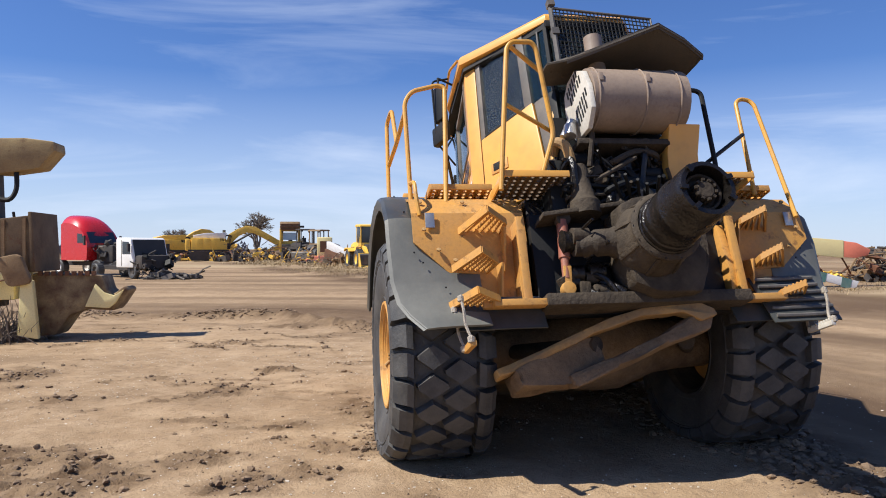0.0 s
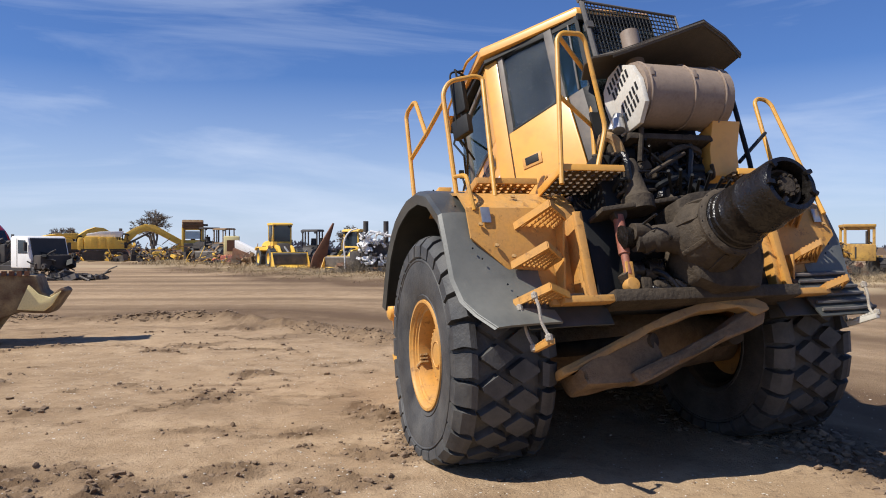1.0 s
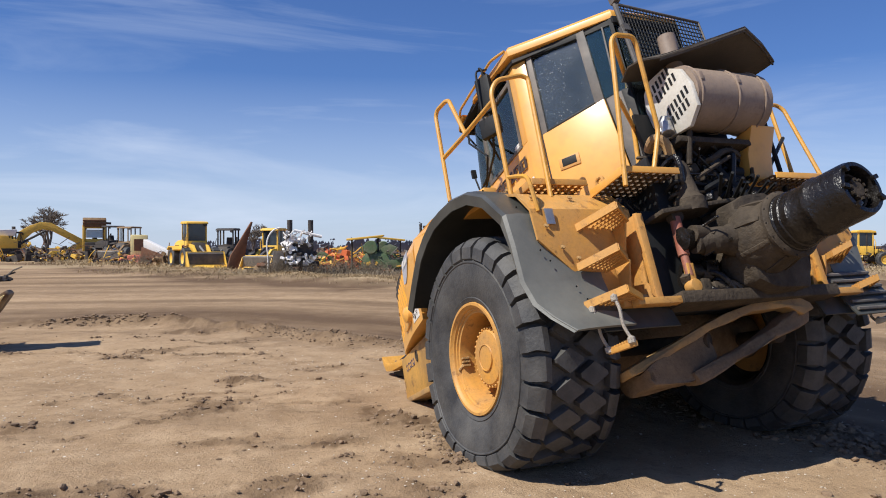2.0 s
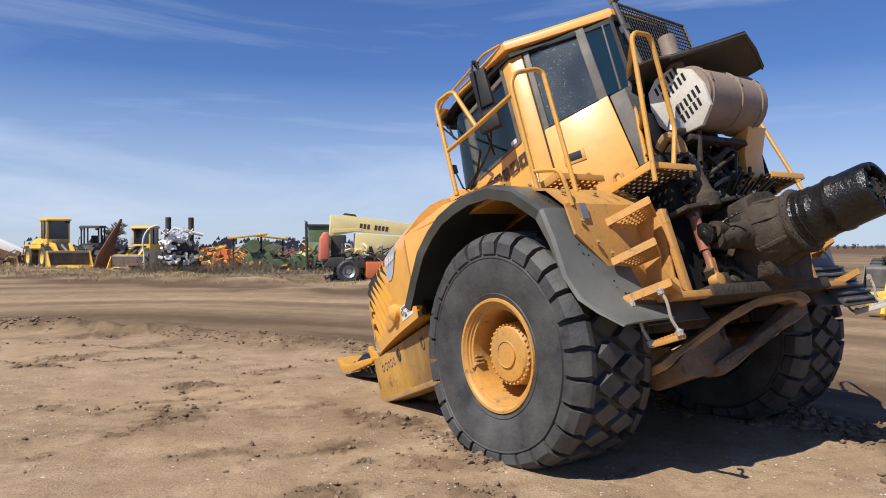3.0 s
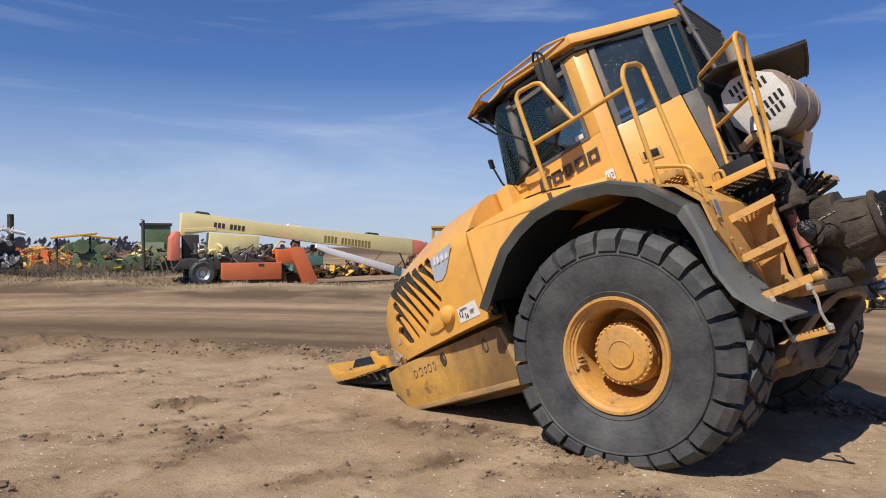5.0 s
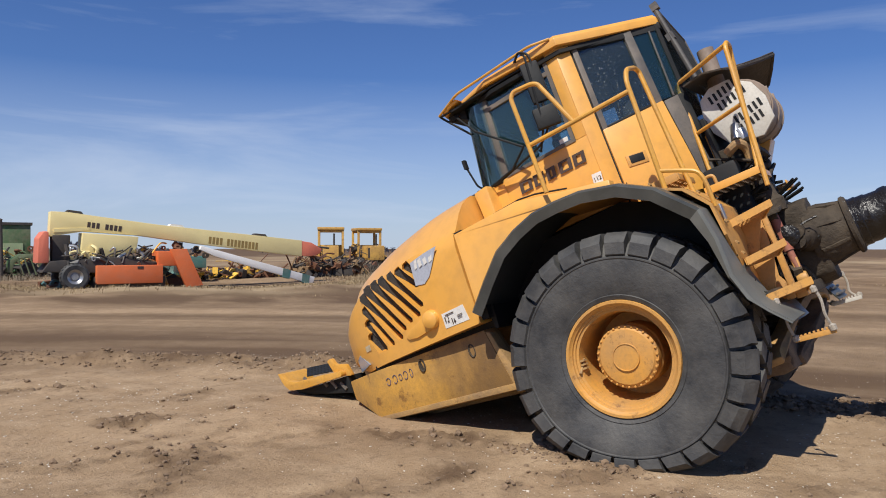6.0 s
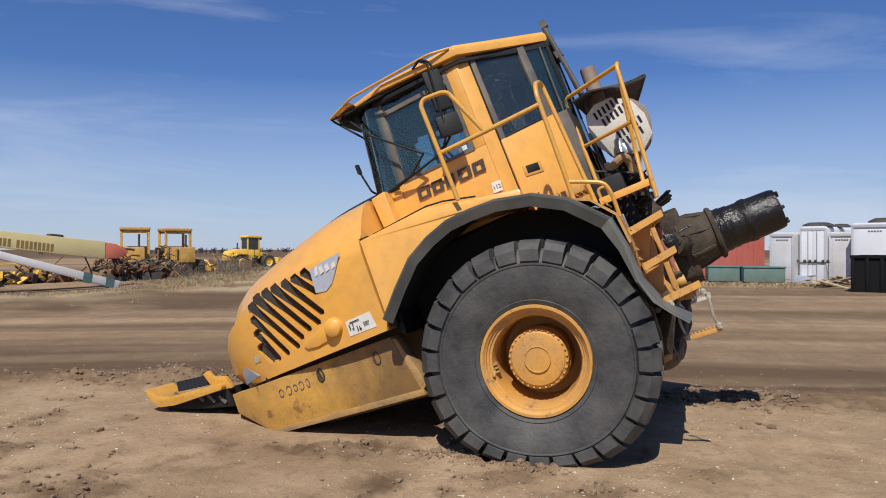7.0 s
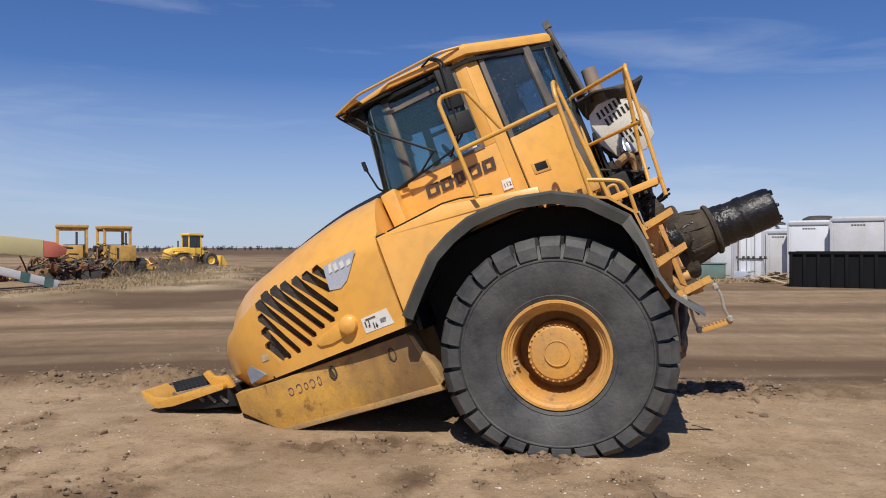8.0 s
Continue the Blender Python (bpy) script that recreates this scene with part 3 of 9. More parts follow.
def settle(g, base):
    """Presses the tyre flat where it meets the soil, with a bulge beside it."""
    inv = base.inverted()
    out = []
    for p in g.v:
        w = base @ Vector(p)
        if w.z < 0.30:
            low = -0.14
            u = (w.z - low) / (0.30 - low)
            w.z = -0.02 + 0.32 * max(u, 0) ** 1.25 if u < 1 else w.z
            w2 = inv @ w
            w2.y += 0.05 * (1 - max(u, 0)) * (1 if w2.y > 0 else -1) * min(1, abs(w2.y) / 0.3)
            out.append(tuple(w2))
        else:
            out.append(p)
    g.v = out
    return g


def tyre_geo(s):
    """Tyre about the y axis; s = +1: its outer side looks to +y."""
    g, lugs = Geo(), []
    prof = [(0.425, 0.315), (0.440, 0.340), (0.470, 0.352), (0.476, 0.346), (0.53, 0.362), (0.62, 0.374), (0.70, 0.379), (0.735, 0.376), (0.742, 0.382), (0.752, 0.382), (0.76, 0.366), (0.80, 0.338), (0.845, 0.305), (0.868, 0.265), (0.876, 0.18), (0.882, 0.0)]
    full = prof + [(r, -y) for r, y in prof[-2::-1]]
    g.lathe(full, 112)
    N = 28
    rnd = random.Random(5)
    step = 2 * math.pi / N

    def block(pts, r0, top, sink):
        """pts: (angle, y) corners; a block from r0 up to the height top, sides drawn in."""
        n = len(pts)
        ca, cy = sum(p[0] for p in pts) / n, sum(p[1] for p in pts) / n
        lo, hi = [], []
        for a, y in pts:
            crown = -0.10 * (y / 0.36) ** 4 * 0.25
            lo.append((r0 * math.cos(a), y, r0 * math.sin(a)))
            a2, y2 = ca + (a - ca) * 0.90, cy + (y - cy) * 0.92
            rr = top + crown
            hi.append((rr * math.cos(a2), y2, rr * math.sin(a2)))
        lugs.append(Geo().add(lo + hi, [tuple(range(n)), tuple(range(n, 2 * n))] + [(i, (i + 1) % n, (i + 1) % n + n, i + n) for i in range(n)]))

    for i in range(N):
        a = i * step
        wob = lambda: rnd.uniform(-0.012, 0.012)
        for side in (1, -1):
            o = 0.0 if side > 0 else step * 0.5
            # shoulder lug over the tread's edge and down the sidewall
            A0, A1 = a + o + 0.08 * step, a + o + 0.87 * step
            sk = 0.10 * step * side
            ring = []
            chip = rnd.uniform(0.0, 0.012)
            for r, y, da in ((TYRE_R - 0.004 - chip * 0.4, 0.238, sk), (TYRE_R - chip * 0.3, 0.285, 0.0), (TYRE_R - 0.020 - chip, 0.336, 0.0), (0.862, 0.380, 0.0), (0.775, 0.384, 0.0)):
                for aa in (A0 + wob() * 0.6 - (0.02 * step if r < 0.85 else 0), A1 + wob() * 0.6 + (0.03 * step if r < 0.85 else 0)):
                    ring.append((r * math.cos(aa + da), side * y, r * math.sin(aa + da)))
            back = []
            for r, y, da in ((0.85, 0.226, sk), (0.855, 0.270, 0.0), (0.84, 0.290, 0.0), (0.80, 0.325, 0.0), (0.757, 0.360, 0.0)):
                for aa in (A0 - 0.03 * step, A1 + 0.03 * step):
                    back.append((r * math.cos(aa + da), side * y, r * math.sin(aa + da)))
            fs = [(2 * k, 2 * k + 1, 2 * k + 3, 2 * k + 2) for k in range(4)]
            fs += [(2 * k, 2 * k + 2, 10 + 2 * k + 2, 10 + 2 * k) for k in range(4)]
            fs += [(2 * k + 3, 2 * k + 1, 10 + 2 * k + 1, 10 + 2 * k + 3) for k in range(4)]
            fs += [(1, 0, 10, 11), (8, 9, 19, 18)]
            lugs.append(Geo().add(ring + back, fs))
            # diamond block of the middle
            b, yc = a + o + 0.25 * step, side * 0.098
            w1, h1 = 0.145, 0.455 * step
            cs = [(b - h1, yc), (b - h1 * 0.18, yc - w1 * 0.80), (b + h1 * 0.12, yc - w1 * 0.86), (b + h1, yc + 0.004), (b + h1 * 0.2 + wob(), yc + w1 * 0.78), (b - h1 * 0.14, yc + w1 * 0.84)]
            block(cs, 0.872, TYRE_R + 0.004, 0)
    if s < 0:
        for q in [g] + lugs:
            q.v = [(x, -y, z) for x, y, z in q.v]
    return g, lugs


def wheel(s):
    y0 = 1.335 * s + (0.125 if s > 0 else 0.16)   # the axle sits askew to the body
    base = HAULER @ pose(0, y0, 0)
    g = Geo()
    # rim: flange, stepped well, disc; outer side +y
    prof = [(0.405, 0.16), (0.42, 0.305), (0.437, 0.335), (0.432, 0.352), (0.412, 0.352), (0.402, 0.335), (0.392, 0.328), (0.388, 0.312), (0.374, 0.309), (0.370, 0.296), (0.352, 0.292), (0.345, 0.262), (0.338, 0.22), (0.332, 0.05), (0.328, -0.12), (0.24, -0.12), (0.0, -0.12)]
    g.lathe([(r, y * s) for r, y in prof], 64)
    rim = part("wheel", g, YELLOW_WORN, hauler, "worn yellow steel wheel with planetary hub")
    rim.matrix_basis = Matrix.Translation((0, y0, 0))
    # inner half of the rim: ambient shade put into a dark material
    q = Geo().lathe([(0.405, 0.16 * s), (0.40, -0.30 * s), (0.43, -0.34 * s)], 64)
    part("inner_rim", q, CAST, rim, "inner rim, darkened for the shade under the body")
    t, lugs = tyre_geo(s)
    settle(t, base)
    part("tyre", t, RUBBER, rim, "black lugged earthmover tyre, dusty, sagging on soil", angle=28)
    for q in lugs:
        settle(q, base)
        part("lug", q, RUBBER, rim, angle=28)
    h = Geo()
    h.lathe([(0.245, -0.12 * s), (0.245, 0.10 * s), (0.236, 0.115 * s), (0.236, 0.205 * s), (0.218, 0.212 * s), (0.205, 0.228 * s), (0.15, 0.236 * s), (0.105, 0.238 * s), (0.10, 0.245 * s), (0.05, 0.247 * s), (0.0, 0.247 * s)], 40)
    part("hub", h, YELLOW_WORN, rim, "yellow domed hub cover", angle=30)
    for i in range(30):
        a = 2 * math.pi * i / 30
        b = Geo()
        b.lathe([(0.010, 0.0), (0.010, 0.014), (0.006, 0.018), (0.0, 0.018)], 6)
        ob = part("bolt", b, YELLOW_WORN, rim) if i == 0 else None
        if ob:
            first = ob
        else:
            ob = new("bolt", first.data)
            ob.parent = rim
        ob.matrix_basis = Matrix.Translation((0.226 * math.cos(a), 0.205 * s, 0.226 * math.sin(a))) @ (Matrix.Rotation(math.pi, 4, "X") if s < 0 else Matrix.Identity(4))
    v = Geo()
    for k in (0, 1, 2):
        v.box((0.335, 0.255 * s, 0.02 + 0.03 * k), (0.055, 0.06, 0.014))
    v.rod((0.36, 0.31 * s, -0.01), (0.33, 0.22 * s, 0.09), 0.012, 8)
    part("valve_bracket", v, YELLOW_DUST, rim)
    # raised maker's ring in the middle of the hub cover
    part("hub_ring", Geo().tube([(0.10 * math.cos(a), 0.247 * s, 0.10 * math.sin(a)) for a in np.linspace(0, 6.283, 33)[:-1]], 0.005, 6, closed=True), YELLOW_WORN, rim)
    return rim


wheel(1)
wheel(-1)

# ---- hood ----
_side = smooth_curve([(1.07, 1.70, 0), (1.6, 1.60, 0), (2.1, 1.475, 0), (2.5, 1.35, 0), (2.82, 1.17, 0), (3.10, 0.90, 0), (3.32, 0.58, 0), (3.44, 0.28, 0), (3.47, 0, 0)], 4)
_inner = smooth_curve([(1.07, 1.08, 1.83), (1.5, 1.05, 1.80), (2.0, 0.99, 1.70), (2.4, 0.90, 1.59), (2.64, 0.78, 1.52), (2.80, 0.60, 1.46), (2.90, 0.40, 1.43), (2.96, 0.20, 1.42), (2.98, 0, 1.42)], 4)


def crease(x):
    return float(np.interp(x, [1.07, 1.6, 2.1, 2.5, 2.82, 3.47], [1.44, 1.45, 1.42, 1.36, 1.27, 1.15]))


def hood_rows():
    rows = []
    for (sx, sy, _), (ix, iy, iz) in zip(_side, _inner):
        zc_ = crease(sx)
        nrm = Vector((0.25 + 0.9 * max(0, (sx - 2.3)), sy, 0)).normalized()
        k = min(1, max(0, (sx - 2.4) / 0.6))
        col = [(sx - 0.10 * k, sy - 0.04 * k, 0.64), (sx, sy, 0.80), (sx, sy, 1.0), (sx - 0.005, sy - 0.006, zc_ - 0.12), (sx - 0.03 * k - 0.01, sy - 0.03, zc_ - 0.02), (sx - 0.06 * k - 0.03, sy - 0.08, zc_ + 0.035)]
        a = Vector(col[-1])
        b = Vector((ix, iy, iz))
        for u in (0.3, 0.6, 0.85):
            q = a.lerp(b, u)
            q.z += 0.06 * math.sin(math.pi * u) + 0.05 * k * math.sin(math.pi * u)
            col.append(tuple(q))
        col.append((ix, iy, iz))
        rows.append(col)
    return rows


_rows = hood_rows()
_rows = _rows + [[(x, -y, z) for x, y, z in r] for r in _rows[-2::-1]]
g = Geo().grid(_rows)
_k = len(_rows[0])
_half = (len(_rows) + 1) // 2
# top panel strip joins the two inner edges
for i in range(_half - 1):
    a, b = i * _k + _k - 1, (i + 1) * _k + _k - 1
    c, d = (len(_rows) - 2 - i) * _k + _k - 1, (len(_rows) - 1 - i) * _k + _k - 1
    g.f.append((a, b, c, d) if b != c else (a, b, d))
# underside and back close the shell
_bot = [i * _k for i in range(len(_rows))]
g.f.append(tuple(_bot))
g.f.append(tuple(range(0, _k)) + tuple((len(_rows) - 1) * _k + j for j in range(_k - 1, -1, -1)))
hood = part("hood", g, YELLOW, hauler, "yellow sloping engine hood with slanted side grilles", angle=30)


def side_y(x):
    for p, q in zip(_side, _side[1:]):
        if p.x <= x <= q.x:
            return p.y + (q.y - p.y) * (x - p.x) / (q.x - p.x)
    return _side[0].y if x < 1.07 else 0.0


# slanted grille openings, cut through both flanks; dark screens lie behind them
SLOTS = [(1.71, 1.43, 1.62, 1.28), (1.83, 1.42, 1.63, 1.16), (1.95, 1.42, 1.65, 0.98), (2.08, 1.42, 1.72, 0.91), (2.20, 1.42, 1.84, 0.89), (2.32, 1.41, 1.95, 0.85), (2.41, 1.36, 2.03, 0.79), (2.44, 1.24, 2.17, 0.77), (2.46, 1.11, 2.29, 0.755), (2.47, 0.98, 2.37, 0.76)]


def slot_prism(c, x0, z0, x1, z1, wd, y0, y1):
    """A slanted slot whose ends are cut level with the row."""
    hw = wd / 2
    poly = [(x0 + hw * 0.7, z0 - 0.02), (x0 - hw, z0 + 0.0), (x1 - hw, z1 + 0.03), (x1 - hw * 0.8, z1), (x1 + hw, z1 + 0.0), (x0 + hw, z0 - 0.06)]
    c.prism(poly, y0, y1)


cut = Geo()
for x0, z0, x1, z1 in SLOTS:
    ym = side_y((x0 + x1) / 2)
    for s in (1, -1):
        a, b = sorted((s * (ym - 0.13), s * (ym + 0.2)))
        slot_prism(cut, x0, z0, x1, z1, 0.072, a, b)
cutter = finish("slot_cutter", cut, BLACK)
cut_ob = bpy.data.objects.new("slot_cutter", cutter)
scene.collection.objects.link(cut_ob)
cut_ob.parent = hauler
bo = hood.modifiers.new("slots", "BOOLEAN")
bo.operation, bo.solver, bo.object, bo.use_self = "DIFFERENCE", "EXACT", cut_ob, True
bpy.context.view_layer.update()
_ev = hood.evaluated_get(bpy.context.evaluated_depsgraph_get())
_cutmesh = bpy.data.meshes.new_from_object(_ev)
hood.modifiers.clear()
hood.data = _cutmesh
bpy.data.objects.remove(cut_ob)
hood.data.set_sharp_from_angle(angle=radians(30))
SCREEN = mat("dark_radiator_screen", (0.02, 0.018, 0.016), (0.055, 0.045, 0.035), rough=0.7, scale=14, fine=60, mix=1.0, bump=0.8)
for s in (1, -1):
    for x0, z0, x1, z1 in SLOTS:
        ym = side_y((x0 + x1) / 2)
        sc = Geo()
        a, b = sorted((s * (ym - 0.128), s * (ym - 0.070)))
        slot_prism(sc, x0, z0, x1, z1, 0.068, a, b)
        part("grille_screen", sc, SCREEN, hood)
# dark non-slip panel along the middle of the hood
g = Geo()
tp = [(p.x, p.y * 0.90, p.z + 0.012) for p in _inner if p.x < 2.75]
rows_ = [[(x, y, z), (x, y * 0.8, z + 0.075), (x, y * 0.45, z + 0.12), (x, 0, z + 0.13), (x, -y * 0.45, z + 0.12), (x, -y * 0.8, z + 0.075), (x, -y, z)] for x, y, z in tp]
g.grid(rows_)
part("hood_top_panel", g, BLACK, hood, "matt black anti-glare panel", solid=0.01)


def flank(xz, off=0.004, s=1):
    """Points on the flank of the hood, a little proud of it."""
    return [(x, s * (side_y(x) + off), z) for x, z in xz]


def decal(name, quads, material, parent, label=""):
    g = Geo()
    for q in quads:
        g.add(q, [tuple(range(len(q)))])
    return part(name, g, material, parent, label, solid=0.003)


decal("badge", [flank([(1.61, 1.38), (1.42, 1.40), (1.26, 1.405), (1.36, 1.28), (1.44, 1.19), (1.52, 1.15), (1.63, 1.17)])], BADGE, hood, "silver pointed model badge")
_bars = []
for k, (w_, sl) in enumerate(((0.035, 0.02), (0.04, 0.0), (0.04, 0.0), (0.045, 0.01))):
    x = 1.575 - 0.062 * k
    _bars.append(flank([(x, 1.30), (x - w_, 1.31), (x - w_ - sl, 1.385 - 0.01 * k), (x - sl, 1.375 - 0.01 * k)], 0.009))
decal("badge_characters", _bars, WHITEDECAL, hood, "pale characters on the badge")
decal("sticker", [flank([(1.45, 0.71), (1.45, 0.84), (1.19, 0.845), (1.17, 0.705)])], WHITEDECAL, hood, "white weathered sticker with dark print")
decal("sticker_print", [flank([(x, z_), (x, z_ + h_), (x - w_, z_ + h_), (x - w_, z_)], 0.009) for x, z_, w_, h_ in ((1.425, 0.76, 0.010, 0.045), (1.40, 0.755, 0.018, 0.012), (1.39, 0.775, 0.008, 0.035), (1.355, 0.725, 0.009, 0.05), (1.335, 0.735, 0.022, 0.010), (1.33, 0.725, 0.008, 0.04), (1.41, 0.815, 0.10, 0.008), (1.28, 0.775, 0.06, 0.006), (1.28, 0.755, 0.05, 0.006))], LETTER, hood)
decal("small_sticker", [flank([(2.60, 0.82), (2.60, 0.875), (2.51, 0.875), (2.51, 0.82)])], SPENT, hood)
# latch recess: a scoop with a rounded knob
g = Geo()
sc_ = [(1.95, 0.79), (1.88, 0.83), (1.80, 0.85), (1.66, 0.885), (1.57, 0.905), (1.52, 0.87), (1.52, 0.80), (1.60, 0.755), (1.80, 0.735), (1.92, 0.75)]
g.add(flank(sc_, 0.02) + flank(sc_, -0.03), [tuple(range(10))] + [(i, (i + 1) % 10, (i + 1) % 10 + 10, i + 10) for i in range(10)])
part("latch_scoop", g, YELLOW, hood, bevel=0.012)
g = Geo().lathe([(0.0, 0.062), (0.045, 0.058), (0.074, 0.042), (0.086, 0.015), (0.088, -0.03)], 24, c=(1.575, side_y(1.575) + 0.010, 0.835))
part("latch_knob", g, YELLOW, hood)
# head lamp at the front corner of each flank
for s in (1, -1):
    g = Geo()
    q = flank([(2.88, 0.67), (2.88, 0.80), (2.78, 0.83), (2.62, 0.70)], 0.005, s) + flank([(2.88, 0.67), (2.88, 0.80), (2.78, 0.83), (2.62, 0.70)], -0.02, s)
    g.add(q, [(0, 1, 2, 3), (0, 1, 5, 4), (1, 2, 6, 5), (2, 3, 7, 6), (3, 0, 4, 7)])
    part("headlamp", g, LENS, hood, "bluish headlamp lens in the hood corner")

# ---- lower side boxes and skid front ----
for s in (1, -1):
    g = Geo()
    pl = [(1.04, 1.575), (2.63, 1.35), (3.12, 1.05), (3.28, 0.55), (3.32, 0.0)]
    top = [0.585, 0.615, 0.635, 0.65, 0.65]
    bot = [0.06, 0.165, 0.445, 0.46, 0.46]
    for i in range(4):
        (xa, ya), (xb, yb) = pl[i], pl[i + 1]
        vs = [(xa, s * ya, bot[i]), (xb, s * yb, bot[i + 1]), (xb, s * yb, top[i + 1]), (xa + (0.10 if i == 0 else 0.0), s * ya, top[i])]
        ins = [(x - 0.06, y - 0.16 * s if abs(y) > 0.2 else y, z + (0.0 if k_ > 1 else -0.05)) for k_, (x, y, z) in enumerate(vs)]
        g.add(vs + ins, [(0, 1, 2, 3), (0, 4, 5, 1), (3, 2, 6, 7), (4, 7, 6, 5)] + ([(0, 3, 7, 4)] if i == 0 else []))
    part("lower_side_box", g, BOXY, hauler, "scraped dirty yellow lower side box", bevel=0.008, weld=0.0005)
    lip_ = [(1.02, 1.578, 0.085), (2.62, 1.353, 0.19), (2.65, 1.345, 0.145), (1.02, 1.575, 0.03)]
    g = Geo().add([(x, s * y_, z) for x, y_, z in lip_] + [(x, s * (y_ - 0.10), z - 0.01) for x, y_, z in lip_] + [(x, s * (y_ + 0.006), z) for x, y_, z in lip_],
                  [(8, 9, 10, 11), (4, 5, 6, 7), (8, 9, 5, 4), (10, 11, 7, 6), (8, 11, 7, 4), (9, 10, 6, 5)])
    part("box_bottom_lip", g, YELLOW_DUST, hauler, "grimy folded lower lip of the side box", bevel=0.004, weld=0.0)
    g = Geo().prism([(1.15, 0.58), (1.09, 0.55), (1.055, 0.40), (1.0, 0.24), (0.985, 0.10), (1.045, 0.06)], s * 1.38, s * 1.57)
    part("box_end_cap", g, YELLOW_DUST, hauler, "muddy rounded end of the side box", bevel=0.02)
    for x, z in ((1.93, 0.50), (1.33, 0.46)):
        y = 1.575 - 0.141 * (x - 1.04)
        g = Geo().tube([(x + 0.03 * math.cos(a), s * (y + 0.006), z + 0.055 * math.sin(a)) for a in np.linspace(0, 2 * math.pi, 13)[:-1]], 0.010, 6, closed=True)
        g.add([(x + 0.028 * math.cos(a), s * (y + 0.004), z + 0.052 * math.sin(a)) for a in np.linspace(0, 2 * math.pi, 13)[:-1]], [tuple(range(12))])
        part("tie_down_eye", g, CAST, hauler, "oval tie-down eye in the side box")
g = Geo()
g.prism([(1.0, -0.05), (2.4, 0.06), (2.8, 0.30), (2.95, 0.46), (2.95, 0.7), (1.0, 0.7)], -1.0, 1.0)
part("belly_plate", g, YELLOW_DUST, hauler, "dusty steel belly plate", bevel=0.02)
# faint pen marks on the side box
INK = mat("ink", (0.06, 0.06, 0.14), rough=0.7, bump=0)
_ink = []
for k, (x, w_, h_) in enumerate(((2.40, 0.06, 0.07), (2.31, 0.05, 0.08), (2.235, 0.045, 0.06), (2.165, 0.05, 0.075), (2.09, 0.04, 0.08))):
    y = lambda q: 1.575 - 0.141 * (q - 1.04) + 0.004
    g = Geo().tube([(x + w_ / 2 * math.cos(a) * (1 if k % 2 else 0.8), y(x), 0.475 + h_ / 2 * math.sin(a)) for a in np.linspace(0.4, 5.6 if k % 2 else 6.1, 10)], 0.0035, 4)
    _ink.append(g)
gi = Geo()
for g in _ink:
    gi.add(g.v, g.f)
part("pen_marks", gi, INK, hauler, "blue pen marks on the side box")

# hinged front step lying on the soil ahead of the nose: a curled yellow band, black tray and grating
band = [(4.09, 1.012), (4.05, 1.0), (3.985, 0.90), (3.87, 0.85), (3.51, 0.818), (3.22, 0.778), (3.22, 0.722), (3.475, 0.735), (3.80, 0.75), (3.985, 0.79), (4.05, 0.875)]
fstep = part("front_step", Geo().prism(bend2(band, 0.03), 0.955, 1.04), RAIL_Y, hauler, "yellow rimmed front step folded down onto dirt", bevel=0.012)
g = Geo().prism(bend2([(4.09, 1.012), (4.05, 1.0), (3.985, 0.90), (3.95, 0.80), (3.985, 0.79), (4.05, 0.875)], 0.02), 0.62, 0.955)
part("step_lip", g, RAIL_Y, fstep, "curled yellow front lip")
g = Geo().prism([(3.99, 0.78), (3.8, 0.745), (3.22, 0.715), (3.2, 0.52), (3.62, 0.63), (3.95, 0.73)], -0.2, 0.95)
part("step_tray", g, BLACK, fstep, "black ribbed underside of the step", bevel=0.01)
for i in range(5):
    x = 3.30 + 0.12 * i
    part("tray_rib", Geo().box((x, 0.962, 0.63 + 0.05 * i), (0.03, 0.02, 0.10), pose(0, 0, 0, 0, 30, 0)), GREY, fstep)
pf = perforated(9, 5, 0.048, 0.050, 0.012, -0.01)
pf.v = [(3.36 + 0.99 * u + 0.50 * v, 0.93 - 0.72 * v, 0.815 + 0.14 * u + 0.44 * v + w) for u, v, w in pf.v]
part("step_grating", pf, BLACK, fstep, "black perforated tread plate", solid=0.006)
g = Geo().prism(bend2([(3.43, 0.94), (3.37, 0.955), (3.335, 0.875), (3.20, 0.835), (3.16, 0.70), (3.24, 0.72), (3.38, 0.79)], 0.02), 0.90, 0.955)
part("hinge_bracket", g, RAIL_Y, fstep, bevel=0.008)

